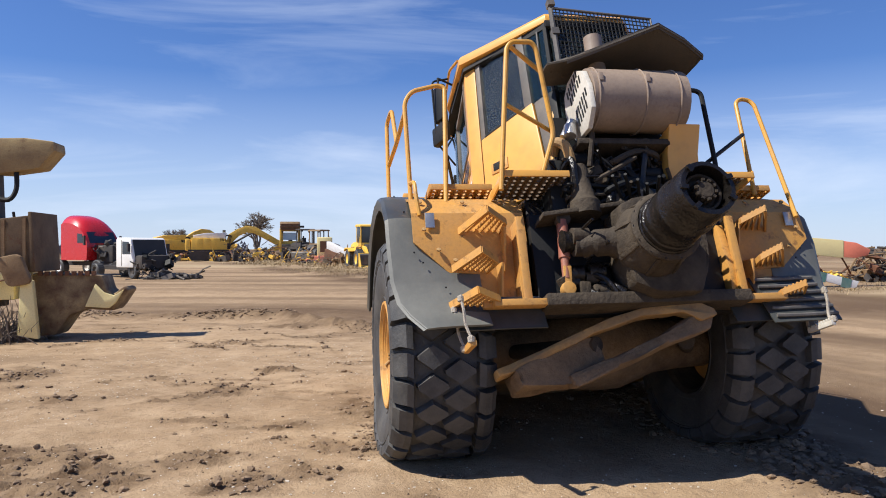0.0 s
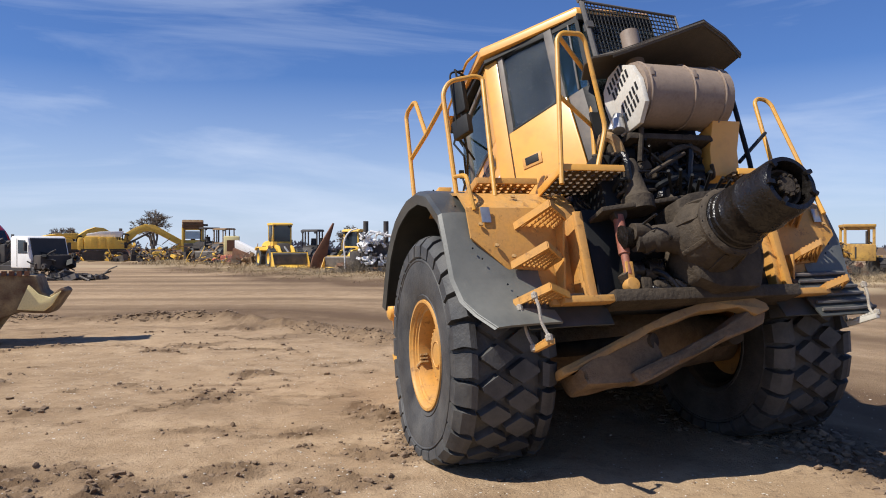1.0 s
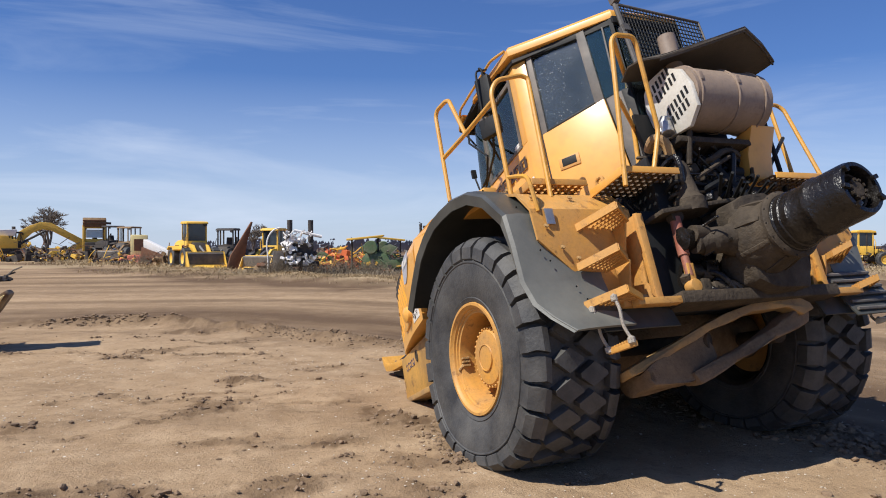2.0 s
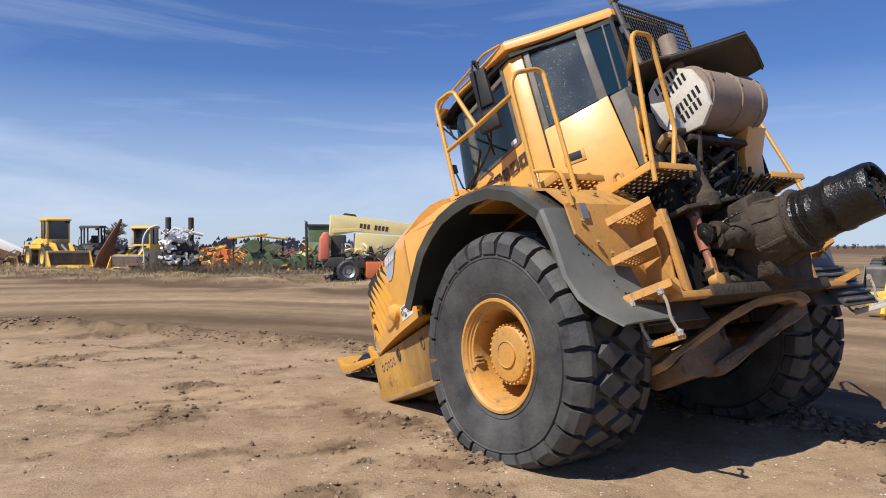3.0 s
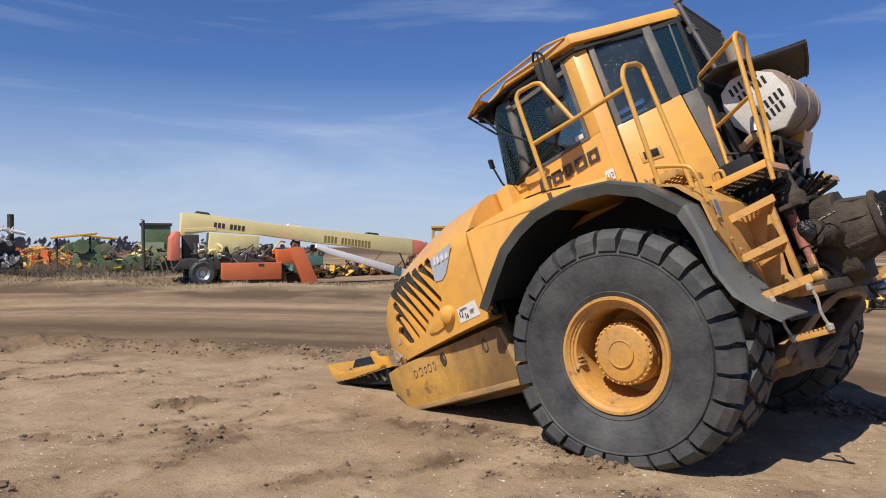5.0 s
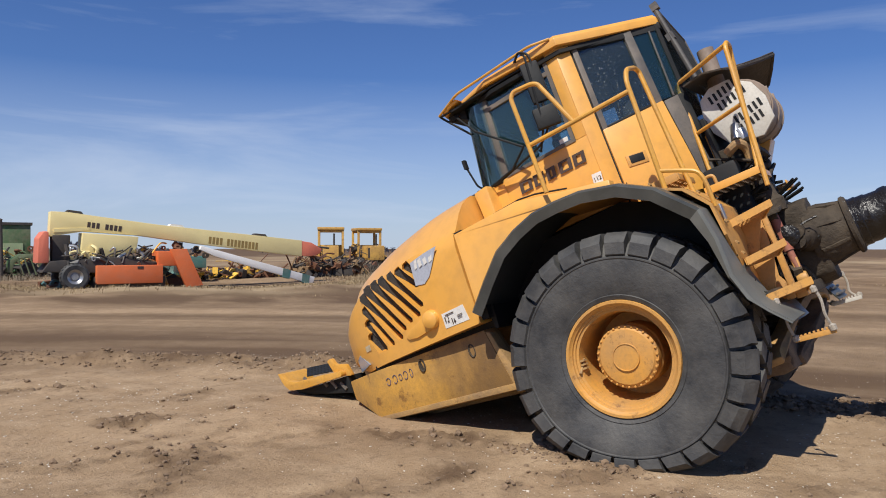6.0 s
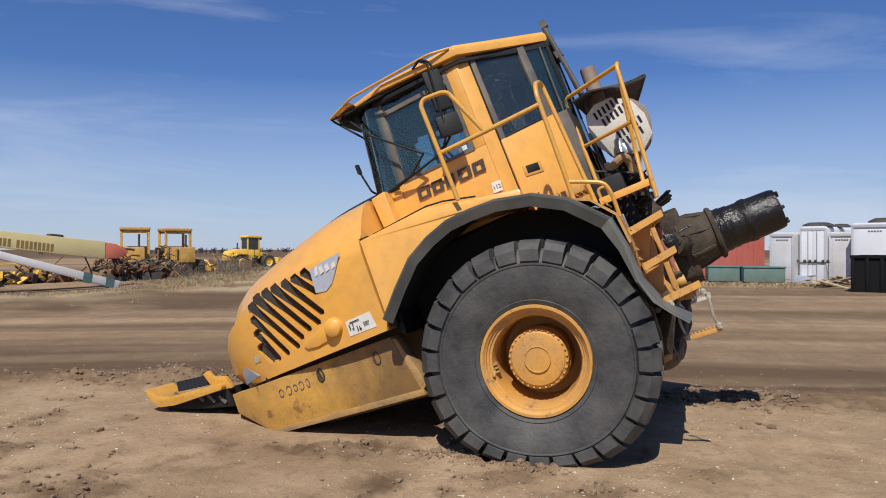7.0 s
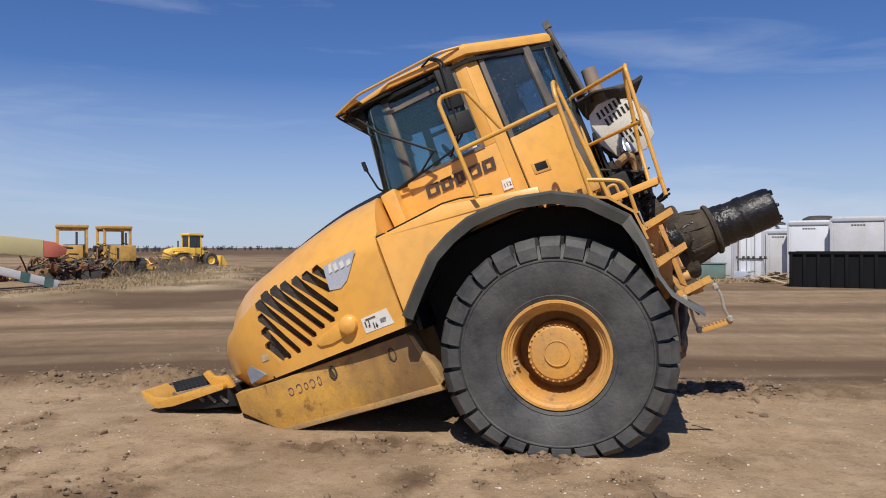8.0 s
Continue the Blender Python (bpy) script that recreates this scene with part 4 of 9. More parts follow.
# ---- body side behind the hood, deck, seams ----
for s in (1, -1):
    g = Geo()
    # flank panel over the wheel arch, in front of and above the tyre
    poly = [(1.052, 0.70), (1.046, 1.42), (0.45, 1.47), (0.02, 1.375), (-0.35, 1.30), (-0.35, 1.235), (-0.17, 1.285), (0.05, 1.295), (0.25, 1.285), (0.45, 1.225), (0.655, 1.125), (0.85, 0.945), (1.0, 0.79)]
    n = len(poly)
    lean = lambda x: 0.32 - 0.25 * min(1, max(0, (x - 0.25) / 0.75))
    out = [(x, s * (1.715 - max(0, z - 1.0) * lean(x)), z) for x, z in poly]
    inn = [(x, s * (1.60 - max(0, z - 1.0) * lean(x)), z) for x, z in poly]
    g.add(out + inn, [tuple(range(n)), tuple(range(n, 2 * n))] + [(i, (i + 1) % n, (i + 1) % n + n, i + n) for i in range(n)])
    part("side_panel", g, YELLOW, hauler, "yellow body panel above the wheel arch", bevel=0.008)
    # top deck between flank panel and cab
    g = Geo()
    g.add([(1.0, s * 1.60, 1.43), (-0.33, s * 1.56, 1.27), (-0.33, s * 0.9, 1.30), (1.0, s * 0.9, 1.46), (1.0, s * 1.56, 1.36), (-0.33, s * 1.56, 1.2), (-0.33, s * 0.9, 1.2), (1.0, s * 0.9, 1.36)],
          [(0, 1, 2, 3), (7, 6, 5, 4), (0, 4, 5, 1), (1, 5, 6, 2), (2, 6, 7, 3), (3, 7, 4, 0)])
    part("deck", g, YELLOW, hauler, bevel=0.01)
    # dark gap filler behind the vertical seam
    g = Geo().prism([(1.068, 0.66), (1.068, 1.44), (0.98, 1.44), (1.0, 0.66)], s * 1.50, s * 1.655)
    part("seam_filler", g, BLACK, hauler)
    # inner wing under the hood seam (dark line above the side box)
    g = Geo()
    g.prism([(1.05, 0.585), (2.55, 0.60), (2.55, 0.66), (1.05, 0.66)], 0, 1, f=lambda u, v, w: (u, s * (1.40 + 0.10 * w - 0.125 * (u - 1.05)), v))
    part("seal_strip", g, BLACK, hauler)
g = Geo().prism([(1.06, 0.2), (1.06, 1.42), (-0.9, 0.98), (-0.9, 0.2)], -0.75, 0.75)
part("engine_bay", g, GREASE, hauler, "oily black engine bay block", bevel=0.03)
g = Geo().prism([(0.98, 0.62), (1.05, 1.84), (0.90, 1.86), (0.90, 0.62)], -1.05, 1.05)
part("bulkhead", g, YELLOW, hauler, bevel=0.02)

# ---- fenders ----
ARCH = [(1.04, 0.74), (0.85, 0.935), (0.655, 1.115), (0.45, 1.215), (0.25, 1.275), (0.05, 1.285), (-0.17, 1.275), (-0.45, 1.205), (-0.70, 1.06), (-0.93, 0.80)]
REAR = [(-0.965, 0.56), (-0.96, 0.29), (-1.0, 0.12), (-1.08, 0.0), (-1.175, -0.125)]
for s in (1, -1):
    g = Geo()
    path = ARCH + REAR
    rows_ = []
    m = len(path)
    for i, (x, z) in enumerate(path):
        a, b = path[max(i - 1, 0)], path[min(i + 1, m - 1)]
        t = Vector((b[0] - a[0], b[1] - a[1])).normalized()
        nx, nz_ = t.y, -t.x            # towards the tyre
        if nx * -x + nz_ * -z < 0:
            nx, nz_ = -nx, -nz_
        j = max(0, i - len(ARCH) + 1)
        k = j / len(REAR)
        lip_d = 0.10 * (1 - 0.8 * min(1, 2 * k))
        yo = (1.845 if s > 0 else 1.63) - (0, 0, 0.015, 0.05, 0.11, 0.20)[j]
        yi = 1.02 if i < len(ARCH) - 2 else 1.18
        drop = 0.05 * min(1, 1.5 * k)
        rows_.append([(x + nx * lip_d, s * (yo - 0.005), z + nz_ * lip_d), (x + nx * 0.02, s * (yo + 0.01), z + nz_ * 0.02), (x, s * (yo - 0.015), z), (x - nx * 0.01, s * (yo - 0.10), z - nz_ * 0.01), (x - 0.02 * k, s * (yo * 0.4 + yi * 0.6), z + 0.01 * k), (x - 0.03 * k, s * yi, z + drop * 0.2)])
    g.grid(rows_[:len(ARCH)])
    fen = part("fender", g, FENDER, hauler, "dull black rubber fender, scuffed and dusty", solid=0.018, angle=22)
    g = Geo().grid(rows_[len(ARCH) - 1:])
    part("fender_flare", g, FLARE, fen, "dusty rear flare of the fender, sky sheen in its grey", solid=0.016, angle=30)
    # sagging mud flap inboard of the lowest tread
    g = Geo()
    g.grid([[(-1.06 - 0.10 * v + 0.02 * math.sin(5 * y), s * y, 0.12 - 0.26 * v) for y in np.linspace(0.78, 1.40, 9)] for v in np.linspace(0, 1, 5)])
    flap = part("mud_flap", g, FENDER, hauler, "black rubber mud flap", solid=0.012)
    if s < 0:
        flap.matrix_basis = Matrix.Translation((0, 0.12, 0))
    for x, y, z in ((-1.0, 1.60, 0.42), (-1.0, 1.66, 0.50), (-1.02, 1.45, 0.22), (-1.04, 1.40, 0.12), (-0.88, 1.70, 0.88), (-0.5, 1.72, 1.195)):
        part("rivet", Geo().lathe([(0.007, 0.0), (0.006, 0.005), (0.0, 0.006)], 8, "x", (x, s * y + (0.20 if s < 0 else 0), z)), BLACK, fen)

# black panels added inside the wheel arches to stand in for deep shade
for s in (1, -1):
    g = Geo().prism([(1.02, 0.15), (1.02, 0.95), (0.55, 1.16), (-0.2, 1.2), (-0.85, 0.95), (-0.9, 0.2)], *((0.84, 1.065) if s > 0 else (-0.70, -0.73)))
    part("arch_shade_panel", g, BLACK, hauler, "black panel for the shade inside the wheel arch")
    g = Geo().prism([(0.985, 0.56), (1.02, 0.56), (1.02, 0.76), (0.97, 0.76)], s * 0.87, s * 1.58)
    part("arch_shade_strip", g, BLACK, hauler)

# ---- cab ----
cab_plan = [(0.98, 0.86), (-0.12, 0.955), (-0.93, 0.375), (-0.93, -0.375), (-0.12, -0.955), (0.98, -0.86)]


def lerp_plan(z):
    """The cab leans in slightly towards the roof."""
    k = (z - 1.3) / 1.45
    return [(x - (0.05 * k if x > 0.5 else 0), y * (1 - 0.03 * k)) for x, y in cab_plan]


def wall_panel(g, i, z0, z1, u0=0.0, u1=1.0, th=0.04, off=0.0):
    """A panel on side i of the cab between two heights and two shares of that side's length."""
    n = len(cab_plan)
    pts = []
    for z in (z0, z1):
        pl = lerp_plan(z)
        a, b = Vector((*pl[i], z)), Vector((*pl[(i + 1) % n], z))
        nrm = Vector((b.y - a.y, -(b.x - a.x), 0)).normalized()
        mid = Vector((0, 0, z))
        if nrm.dot((a + b) / 2 - mid) < 0:
            nrm = -nrm
        p, q = a.lerp(b, u0), a.lerp(b, u1)
        pts += [p + nrm * off, q + nrm * off, q + nrm * (off - th), p + nrm * (off - th)]
    g.add([tuple(p) for p in pts], [(3, 2, 1, 0), (4, 5, 6, 7), (0, 1, 5, 4), (1, 2, 6, 5), (2, 3, 7, 6), (3, 0, 4, 7)])


SILL = 1.885


def bow(z):
    """Plan of the bowed cab front at a height, from one side to the other."""
    d = 0.13 * max(0.0, z - 1.85)
    half = smooth_curve([(0.80 - 0.6 * d, 0.876 - 0.1 * d, z), (0.97 - d, 0.868 - 0.15 * d, z), (1.055 - d, 0.825 - 0.15 * d, z), (1.10 - d, 0.72, z), (1.13 - d, 0.5, z), (1.15 - d, 0.25, z), (1.155 - d, 0.0, z)], 4)
    return half + [Vector((p.x, -p.y, z)) for p in half[-2::-1]]


g = Geo().grid([[tuple(p) for p in bow(z)] for z in (1.40, 1.60, SILL - 0.03)])
cab = part("cab", g, YELLOW, hauler, "yellow angular cab with tinted muddy glass", solid=0.03)
for i, z0, z1 in ((0, 1.22, SILL), (4, 1.22, SILL), (2, 1.0, 1.55)):
    g = Geo()
    wall_panel(g, i, z0, z1)
    part("cab_wall", g, YELLOW, cab, bevel=0.008)
for i, us in ((0, (0.90, 1.0)), (4, (0.0, 0.10))):
    g = Geo()
    wall_panel(g, i, SILL, 2.78, *us)
    part("door_pillar", g, YELLOW, cab, bevel=0.008)


def wall_poly(g, i, pts, th=0.04, off=0.0):
    """A panel on side i of the cab with corners (share of that side's length, height)."""
    n = len(cab_plan)
    out, inn = [], []
    for u, z in pts:
        pl = lerp_plan(z)
        a, b = Vector((*pl[i], z)), Vector((*pl[(i + 1) % n], z))
        nrm = Vector((b.y - a.y, -(b.x - a.x), 0)).normalized()
        if nrm.dot((a + b) / 2 - Vector((0, 0, z))) < 0:
            nrm = -nrm
        p = a.lerp(b, u)
        out.append(tuple(p + nrm * off))
        inn.append(tuple(p + nrm * (off - th)))
    k = len(pts)
    return g.add(out + inn, [tuple(range(k)), tuple(range(2 * k - 1, k - 1, -1))] + [(j, (j + 1) % k, (j + 1) % k + k, j + k) for j in range(k)])


for i in (0, 4):
    g = Geo()
    wall_poly(g, i, [(u if i == 0 else 1 - u, z) for u, z in ((0.125, SILL), (0.215, SILL), (0.235, 2.72), (0.150, 2.72))], th=0.07, off=0.004)
    part("front_pillar", g, GREY, cab, "grey windscreen pillar", bevel=0.012)
for i in (1, 3):
    side = lambda pts: [(u if i == 1 else 1 - u, z) for u, z in pts]
    g = Geo()
    wall_poly(g, i, side([(0.0, 1.2), (0.138, 1.2), (0.138, 2.74), (0.0, 2.74)]), th=0.06, off=0.006)
    part("hinge_post", g, YELLOW, cab, "yellow door post", bevel=0.01)
    g = Geo()
    wall_poly(g, i, side([(0.13, 1.15), (0.165, 1.15), (0.165, 2.72), (0.13, 2.72)]), th=0.02, off=-0.006)
    part("door_seal", g, BLACK, cab)
    g = Geo()
    wall_poly(g, i, side([(0.152, 1.17), (0.84, 1.10), (0.81, 1.45), (0.76, 1.972), (0.152, 1.880)]), th=0.05, off=0.014)
    door = part("door", g, YELLOW, cab, "yellow cab door with recessed handle", bevel=0.012)
    for name_, pts in (("front", [(0.152, 1.878), (0.205, 1.886), (0.205, 2.70), (0.152, 2.72)]), ("top", [(0.20, 2.665), (0.70, 2.625), (0.70, 2.68), (0.20, 2.72)]), ("rear", [(0.672, 1.955), (0.758, 1.968), (0.735, 2.68), (0.655, 2.68)]), ("sill", [(0.20, 1.884), (0.68, 1.955), (0.68, 1.975), (0.20, 1.905)])):
        g = Geo()
        wall_poly(g, i, side(pts), th=0.05, off=0.012 if name_ != "sill" else 0.017)
        part("window_frame_bar", g, GREY if name_ in ("front", "rear") else BLACK, cab, "grey door window frame bar" if name_ in ("front", "rear") else "", bevel=0.006)
    gl = Geo()
    wall_poly(gl, i, side([(0.20, 1.89), (0.675, 1.96), (0.665, 2.635), (0.20, 2.675)]), th=0.008, off=-0.012)
    part("door_glass", gl, GLASS_SPOT, cab, "tinted door glass spotted with dried mud").visible_shadow = False
    g = Geo()
    wall_poly(g, i, side([(0.772, 1.965), (0.915, 1.985), (0.975, 1.05), (0.852, 1.05)]), th=0.05, off=0.002)
    part("rear_corner_panel", g, GREY, cab, "grey rear corner panel", bevel=0.01)
    g = Geo()
    wall_poly(g, i, side([(0.955, 1.05), (1.0, 1.05), (1.0, 1.99), (0.905, 1.99)]), th=0.05, off=-0.004)
    part("rear_corner_post", g, BLACK, cab, bevel=0.008)
    gl = Geo()
    wall_poly(gl, i, side([(0.745, 1.985), (0.97, 1.985), (0.97, 2.65), (0.725, 2.65)]), th=0.008, off=-0.012)
    part("corner_glass", gl, GLASS, cab, "tinted corner glass").visible_shadow = False
    g = Geo()
    wall_poly(g, i, side([(0.868, 1.985), (0.886, 1.985), (0.905, 2.63), (0.89, 2.63)]), th=0.016, off=0.006)
    part("glass_edge", g, GREY, cab, "pale worn glass edge", bevel=0.003)
    g = Geo()
    wall_poly(g, i, side([(0.965, 1.985), (1.0, 1.985), (1.0, 2.70), (0.965, 2.70)]), th=0.03)
    part("rear_pillar", g, BLACK, cab)
    g = Geo()
    wall_poly(g, i, side([(0.13, 2.66), (1.0, 2.62), (1.0, 2.73), (0.13, 2.74)]), th=0.05, off=-0.004)
    part("door_header", g, BLACK, cab)
for i in (0, 4):
    u0, u1 = (0.20, 0.90) if i == 0 else (0.10, 0.80)
    gl = Geo()
    wall_panel(gl, i, SILL, 2.72, u0, u1, th=0.008, off=-0.012)
    part("side_glass", gl, GLASS, cab, "teal tinted side glass").visible_shadow = False
    fr = Geo()
    for p, q, z0, z1 in ((u0, u1, SILL - 0.005, SILL + 0.025), (u1 - 0.035, u1, SILL, 2.70) if i == 0 else (u0, u0 + 0.035, SILL, 2.70), (u0, u1, 2.55, 2.59)):
        wall_panel(fr, i, z0, z1, p, q, th=0.03, off=0.008)
    part("side_window_seal", fr, BLACK if i else GREY, cab)
gl = Geo().grid([[tuple(p + Vector((-0.008, 0, 0))) for p in bow(z)] for z in (SILL - 0.02, 2.3, 2.72)])
part("windscreen", gl, GLASS, cab, "teal tinted bowed windscreen", solid=0.008).visible_shadow = False
g = Geo().tube([p + Vector((0.004, 0, 0)) for p in bow(SILL - 0.02)], 0.016, 6)
part("windscreen_seal", g, BLACK, cab, "black rubber windscreen seal")
gl = Geo()
wall_panel(gl, 2, 1.58, 2.70, 0.05, 0.95, th=0.008, off=-0.01)
part("rear_glass", gl, GLASS_REAR, cab, "tinted rear glass").visible_shadow = False
# roof: rounded shell, dark gutter, front visor
g = Geo()
ro = [(1.02, 0.80), (0.6, 0.97), (-0.18, 0.985), (-0.42, 0.78), (-0.94, 0.36), (-0.94, -0.36), (-0.42, -0.78), (-0.18, -0.985), (0.6, -0.97), (1.02, -0.80)]
rings = [(1.0, 2.735, 0.0), (1.0, 2.80, 0.0), (0.975, 2.835, 0.0), (0.90, 2.858, 0.0), (0.5, 2.88, 0.0)]
vs = [(x * k, y * k, z - max(0, x - 0.1) * 0.03 - max(0, -x - 0.15) * 0.075 + (0.055 * min(1, max(0, x)) if z < 2.75 else 0)) for k, z, _ in rings for x, y in ro]
n = len(ro)
g.add(vs, [(r * n + j, r * n + (j + 1) % n, (r + 1) * n + (j + 1) % n, (r + 1) * n + j) for r in range(len(rings) - 1) for j in range(n)] + [tuple(range(n))[::-1], tuple(range((len(rings) - 1) * n, len(rings) * n))])
roof = part("roof", g, YELLOW, cab, "yellow cab roof", bevel=0.012)
g = Geo().prism([(x * 0.965, y * 0.965) for x, y in ro], 2.665, 2.70, "z")
part("roof_gutter", g, BLACK, cab)
g = Geo()
vz = smooth_curve([(0.95, 0.93, 2.80), (1.08, 0.90, 2.79), (1.19, 0.80, 2.765), (1.22, 0.5, 2.765), (1.225, 0, 2.768)], 4)
vz = vz + [Vector((p.x, -p.y, p.z)) for p in vz[-2::-1]]
g.add([tuple(p) for p in vz] + [(p.x - 0.02, p.y, p.z - 0.03) for p in vz] , [tuple(range(len(vz))), tuple(range(len(vz), 2 * len(vz)))[::-1]] + [(i, i + 1, i + 1 + len(vz), i + len(vz)) for i in range(len(vz) - 1)])
part("sun_visor", g, YELLOW, cab, "yellow sun visor at the roof front")
g = Geo().prism([(1.20, 0.70), (1.04, 0.90), (0.55, 0.945), (0.10, 0.95), (0.10, -0.95), (0.55, -0.945), (1.04, -0.90), (1.20, -0.70)], 2.715, 2.732, "z")
part("visor_lining", g, BLACK, cab, "dark lining below the visor")
g = Geo().prism([(1.17, 2.732), (0.95, 2.60), (0.90, 2.60), (0.90, 2.725)], -0.78, 0.78)
part("visor_box", g, BLACK, cab, bevel=0.01)
for s in (1, -1):
    g = Geo().tube(bend([(-0.14, s * 0.985, 2.815), (0.05, s * 1.03, 2.835), (0.9, s * 0.97, 2.82), (1.215, s * 0.84, 2.765)], 0.05), 0.013, 8)
    part("roof_rail", g, RAIL_Y, cab, "thin bent yellow roof rail")
    g = Geo().tube(bend([(1.215, s * 0.84, 2.765), (1.20, s * 0.80, 2.73), (0.96, s * 0.83, 2.44)], 0.04), 0.011, 8)
    g.tube([(1.21, s * 0.84, 2.75), (0.60, s * 0.98, 2.70)], 0.011, 8)
    part("visor_stay", g, BLACK, cab, "black rod below the visor")
# inside of the cab
g = Geo()
g.box((-0.15, 0, 1.72), (0.5, 0.55, 0.16)); g.box((-0.38, 0, 2.1), (0.14, 0.5, 0.75)); g.box((0.7, 0, 1.75), (0.3, 1.2, 0.35)); g.box((0.15, 0.0, 1.40), (1.2, 1.1, 0.25))
part("cab_interior", g, INNER, cab, "dark seat and dashboard", bevel=0.03)
g = Geo().rod((0.55, 0, 1.85), (0.42, 0, 2.05), 0.03)
g.tube([(0.42 + 0.06 * math.sin(a), 0.2 * math.cos(a), 2.05 + 0.19 * math.sin(a)) for a in np.linspace(0, 6.283, 25)[:-1]], 0.015, 6, closed=True)
part("steering_wheel", g, BLACK, cab)
# recessed handle and its plate
for i, u in ((1, 0.34), (3, 0.66)):
    g = Geo()
    wall_panel(g, i, 1.485, 1.59, u - 0.095, u + 0.095, th=0.012, off=0.022)
    part("handle_plate", g, YELLOW_WORN, cab, bevel=0.005)
    g = Geo()
    wall_panel(g, i, 1.51, 1.58, u - 0.065, u + 0.065, th=0.012, off=0.027)
    part("door_handle", g, BLACK, cab, "black recessed door handle", bevel=0.004)
# maker's lettering, drawn as plain slanted bars, and the number tag
y_at = lambda x: 0.955 - 0.0864 * (x + 0.12) + 0.006
_q = []
for x0, x1 in ((0.655, 0.525), (0.50, 0.385), (0.36, 0.265), (0.225, 0.095), (0.075, -0.045)):
    z0_, z1_, wd = 1.668, 1.775, 0.036
    at = lambda x, z: (x - 0.10 * (z - 1.72), y_at(x), z)
    for (xa, za), (xb, zb) in (((x0, z0_), (x0 - wd, z1_)), ((x1 + wd, z0_), (x1, z1_)), ((x0 - wd, z0_), (x1 + wd, z0_ + 0.022)), ((x0 - wd, z1_ - 0.022), (x1 + wd, z1_))):
        _q.append([at(xa, za), at(xb, za), at(xb, zb), at(xa, zb)])
decal("maker_lettering", _q, LETTER, cab, "row of dark slanted hollow maker's marks")
decal("number_tag", [[(-0.025, y_at(-0.03), 1.445), (-0.115, y_at(-0.11), 1.44), (-0.125, y_at(-0.12), 1.535), (-0.035, y_at(-0.03), 1.54)]], WHITEDECAL, cab, "small white number tag")
tx = bpy.data.curves.new("tag_number", "FONT")
tx.body, tx.size, tx.extrude, tx.align_x, tx.align_y = "112", 0.052, 0.001, "CENTER", "CENTER"
tx.materials.append(LETTER)
to = new("tag_number", tx)
to.parent = cab
to.matrix_basis = Matrix.Translation((-0.075, y_at(-0.07) + 0.006, 1.485)) @ pose(0, 0, 0, 90, 0, 175)

# ---- transmission housing and drive shaft tube at the tail ----
g = Geo()
prof = [(0.0, -1.34), (0.262, -1.34), (0.268, -1.42), (0.262, -1.48), (0.248, -1.54), (0.236, -1.60), (0.228, -1.625), (0.228, -1.64), (0.248, -1.648), (0.252, -1.672), (0.236, -1.69), (0.216, -1.695)]
AXC = (0, 0.02, 0.405)
g.lathe(prof, 40, "x", AXC)
g.v = [(x, y + 0.022 * noise.noise((x * 6, y * 6, z * 6)), z + 0.022 * noise.noise((x * 6 + 9, y * 6, z * 6))) if x > -1.6 else (x, y, z) for x, y, z in g.v]
housing = part("drop_box", g, CAST, hauler, "oily brown cast transmission housing", angle=50)
for k in range(8):
    a = 2 * math.pi * k / 8 + 0.3
    rib = Geo().prism([(-1.36, 0.24), (-1.40, 0.285), (-1.50, 0.268), (-1.62, 0.236), (-1.60, 0.20), (-1.38, 0.20)], -0.016, 0.016, f=lambda u, v, w: (u, AXC[1] + v * math.cos(a) - w * math.sin(a), AXC[2] + v * math.sin(a) + w * math.cos(a)))
    part("casting_rib", rib, CAST, housing, bevel=0.006)
g = Geo()
g.lathe([(0.214, -1.66), (0.212, -1.70), (0.205, -1.71), (0.209, -1.755), (0.201, -1.765), (0.204, -1.82), (0.197, -1.835), (0.195, -1.92), (0.205, -1.945), (0.207, -1.985), (0.196, -2.005), (0.191, -2.19), (0.188, -2.225), (0.178, -2.256), (0.150, -2.258), (0.143, -2.20), (0.138, -2.12), (0.0, -2.12)], 44, "x", AXC)
rnd = random.Random(2)
g.v = [(x, y + 0.010 * noise.noise((x * 9, y * 9, z * 9)), z + 0.006 * noise.noise((x * 9 + 5, y * 9, z * 9))) for x, y, z in g.v]
shaft = part("shaft_tube", g, GREASE, hauler, "black greasy drive shaft tube with open end", angle=30)
g = Geo()
g.lathe([(0.0, -2.235), (0.05, -2.235), (0.062, -2.225), (0.064, -2.14), (0.10, -2.145), (0.11, -2.19), (0.125, -2.19), (0.135, -2.14)], 22, "x", AXC)
part("splined_end", g, CAST, shaft, "broken splined shaft end")
for i in range(10):
    a = 2 * math.pi * i / 10 + 0.2
    t_ = Geo().box((-2.20, AXC[1] + 0.066 * math.cos(a), AXC[2] + 0.066 * math.sin(a)), (0.08, 0.016, 0.020), pose(0, 0, 0, math.degrees(a)))
    part("spline", t_, CAST, shaft)
for i in (0, 1, 3, 4, 6):
    a = 2 * math.pi * i / 7
    t_ = Geo().box((-2.265, AXC[1] + 0.160 * math.cos(a), AXC[2] + 0.160 * math.sin(a)), (0.03, 0.05, 0.03), pose(0, 0, 0, math.degrees(a) + 10))
    part("broken_lug", t_, GREASE, shaft, bevel=0.006)


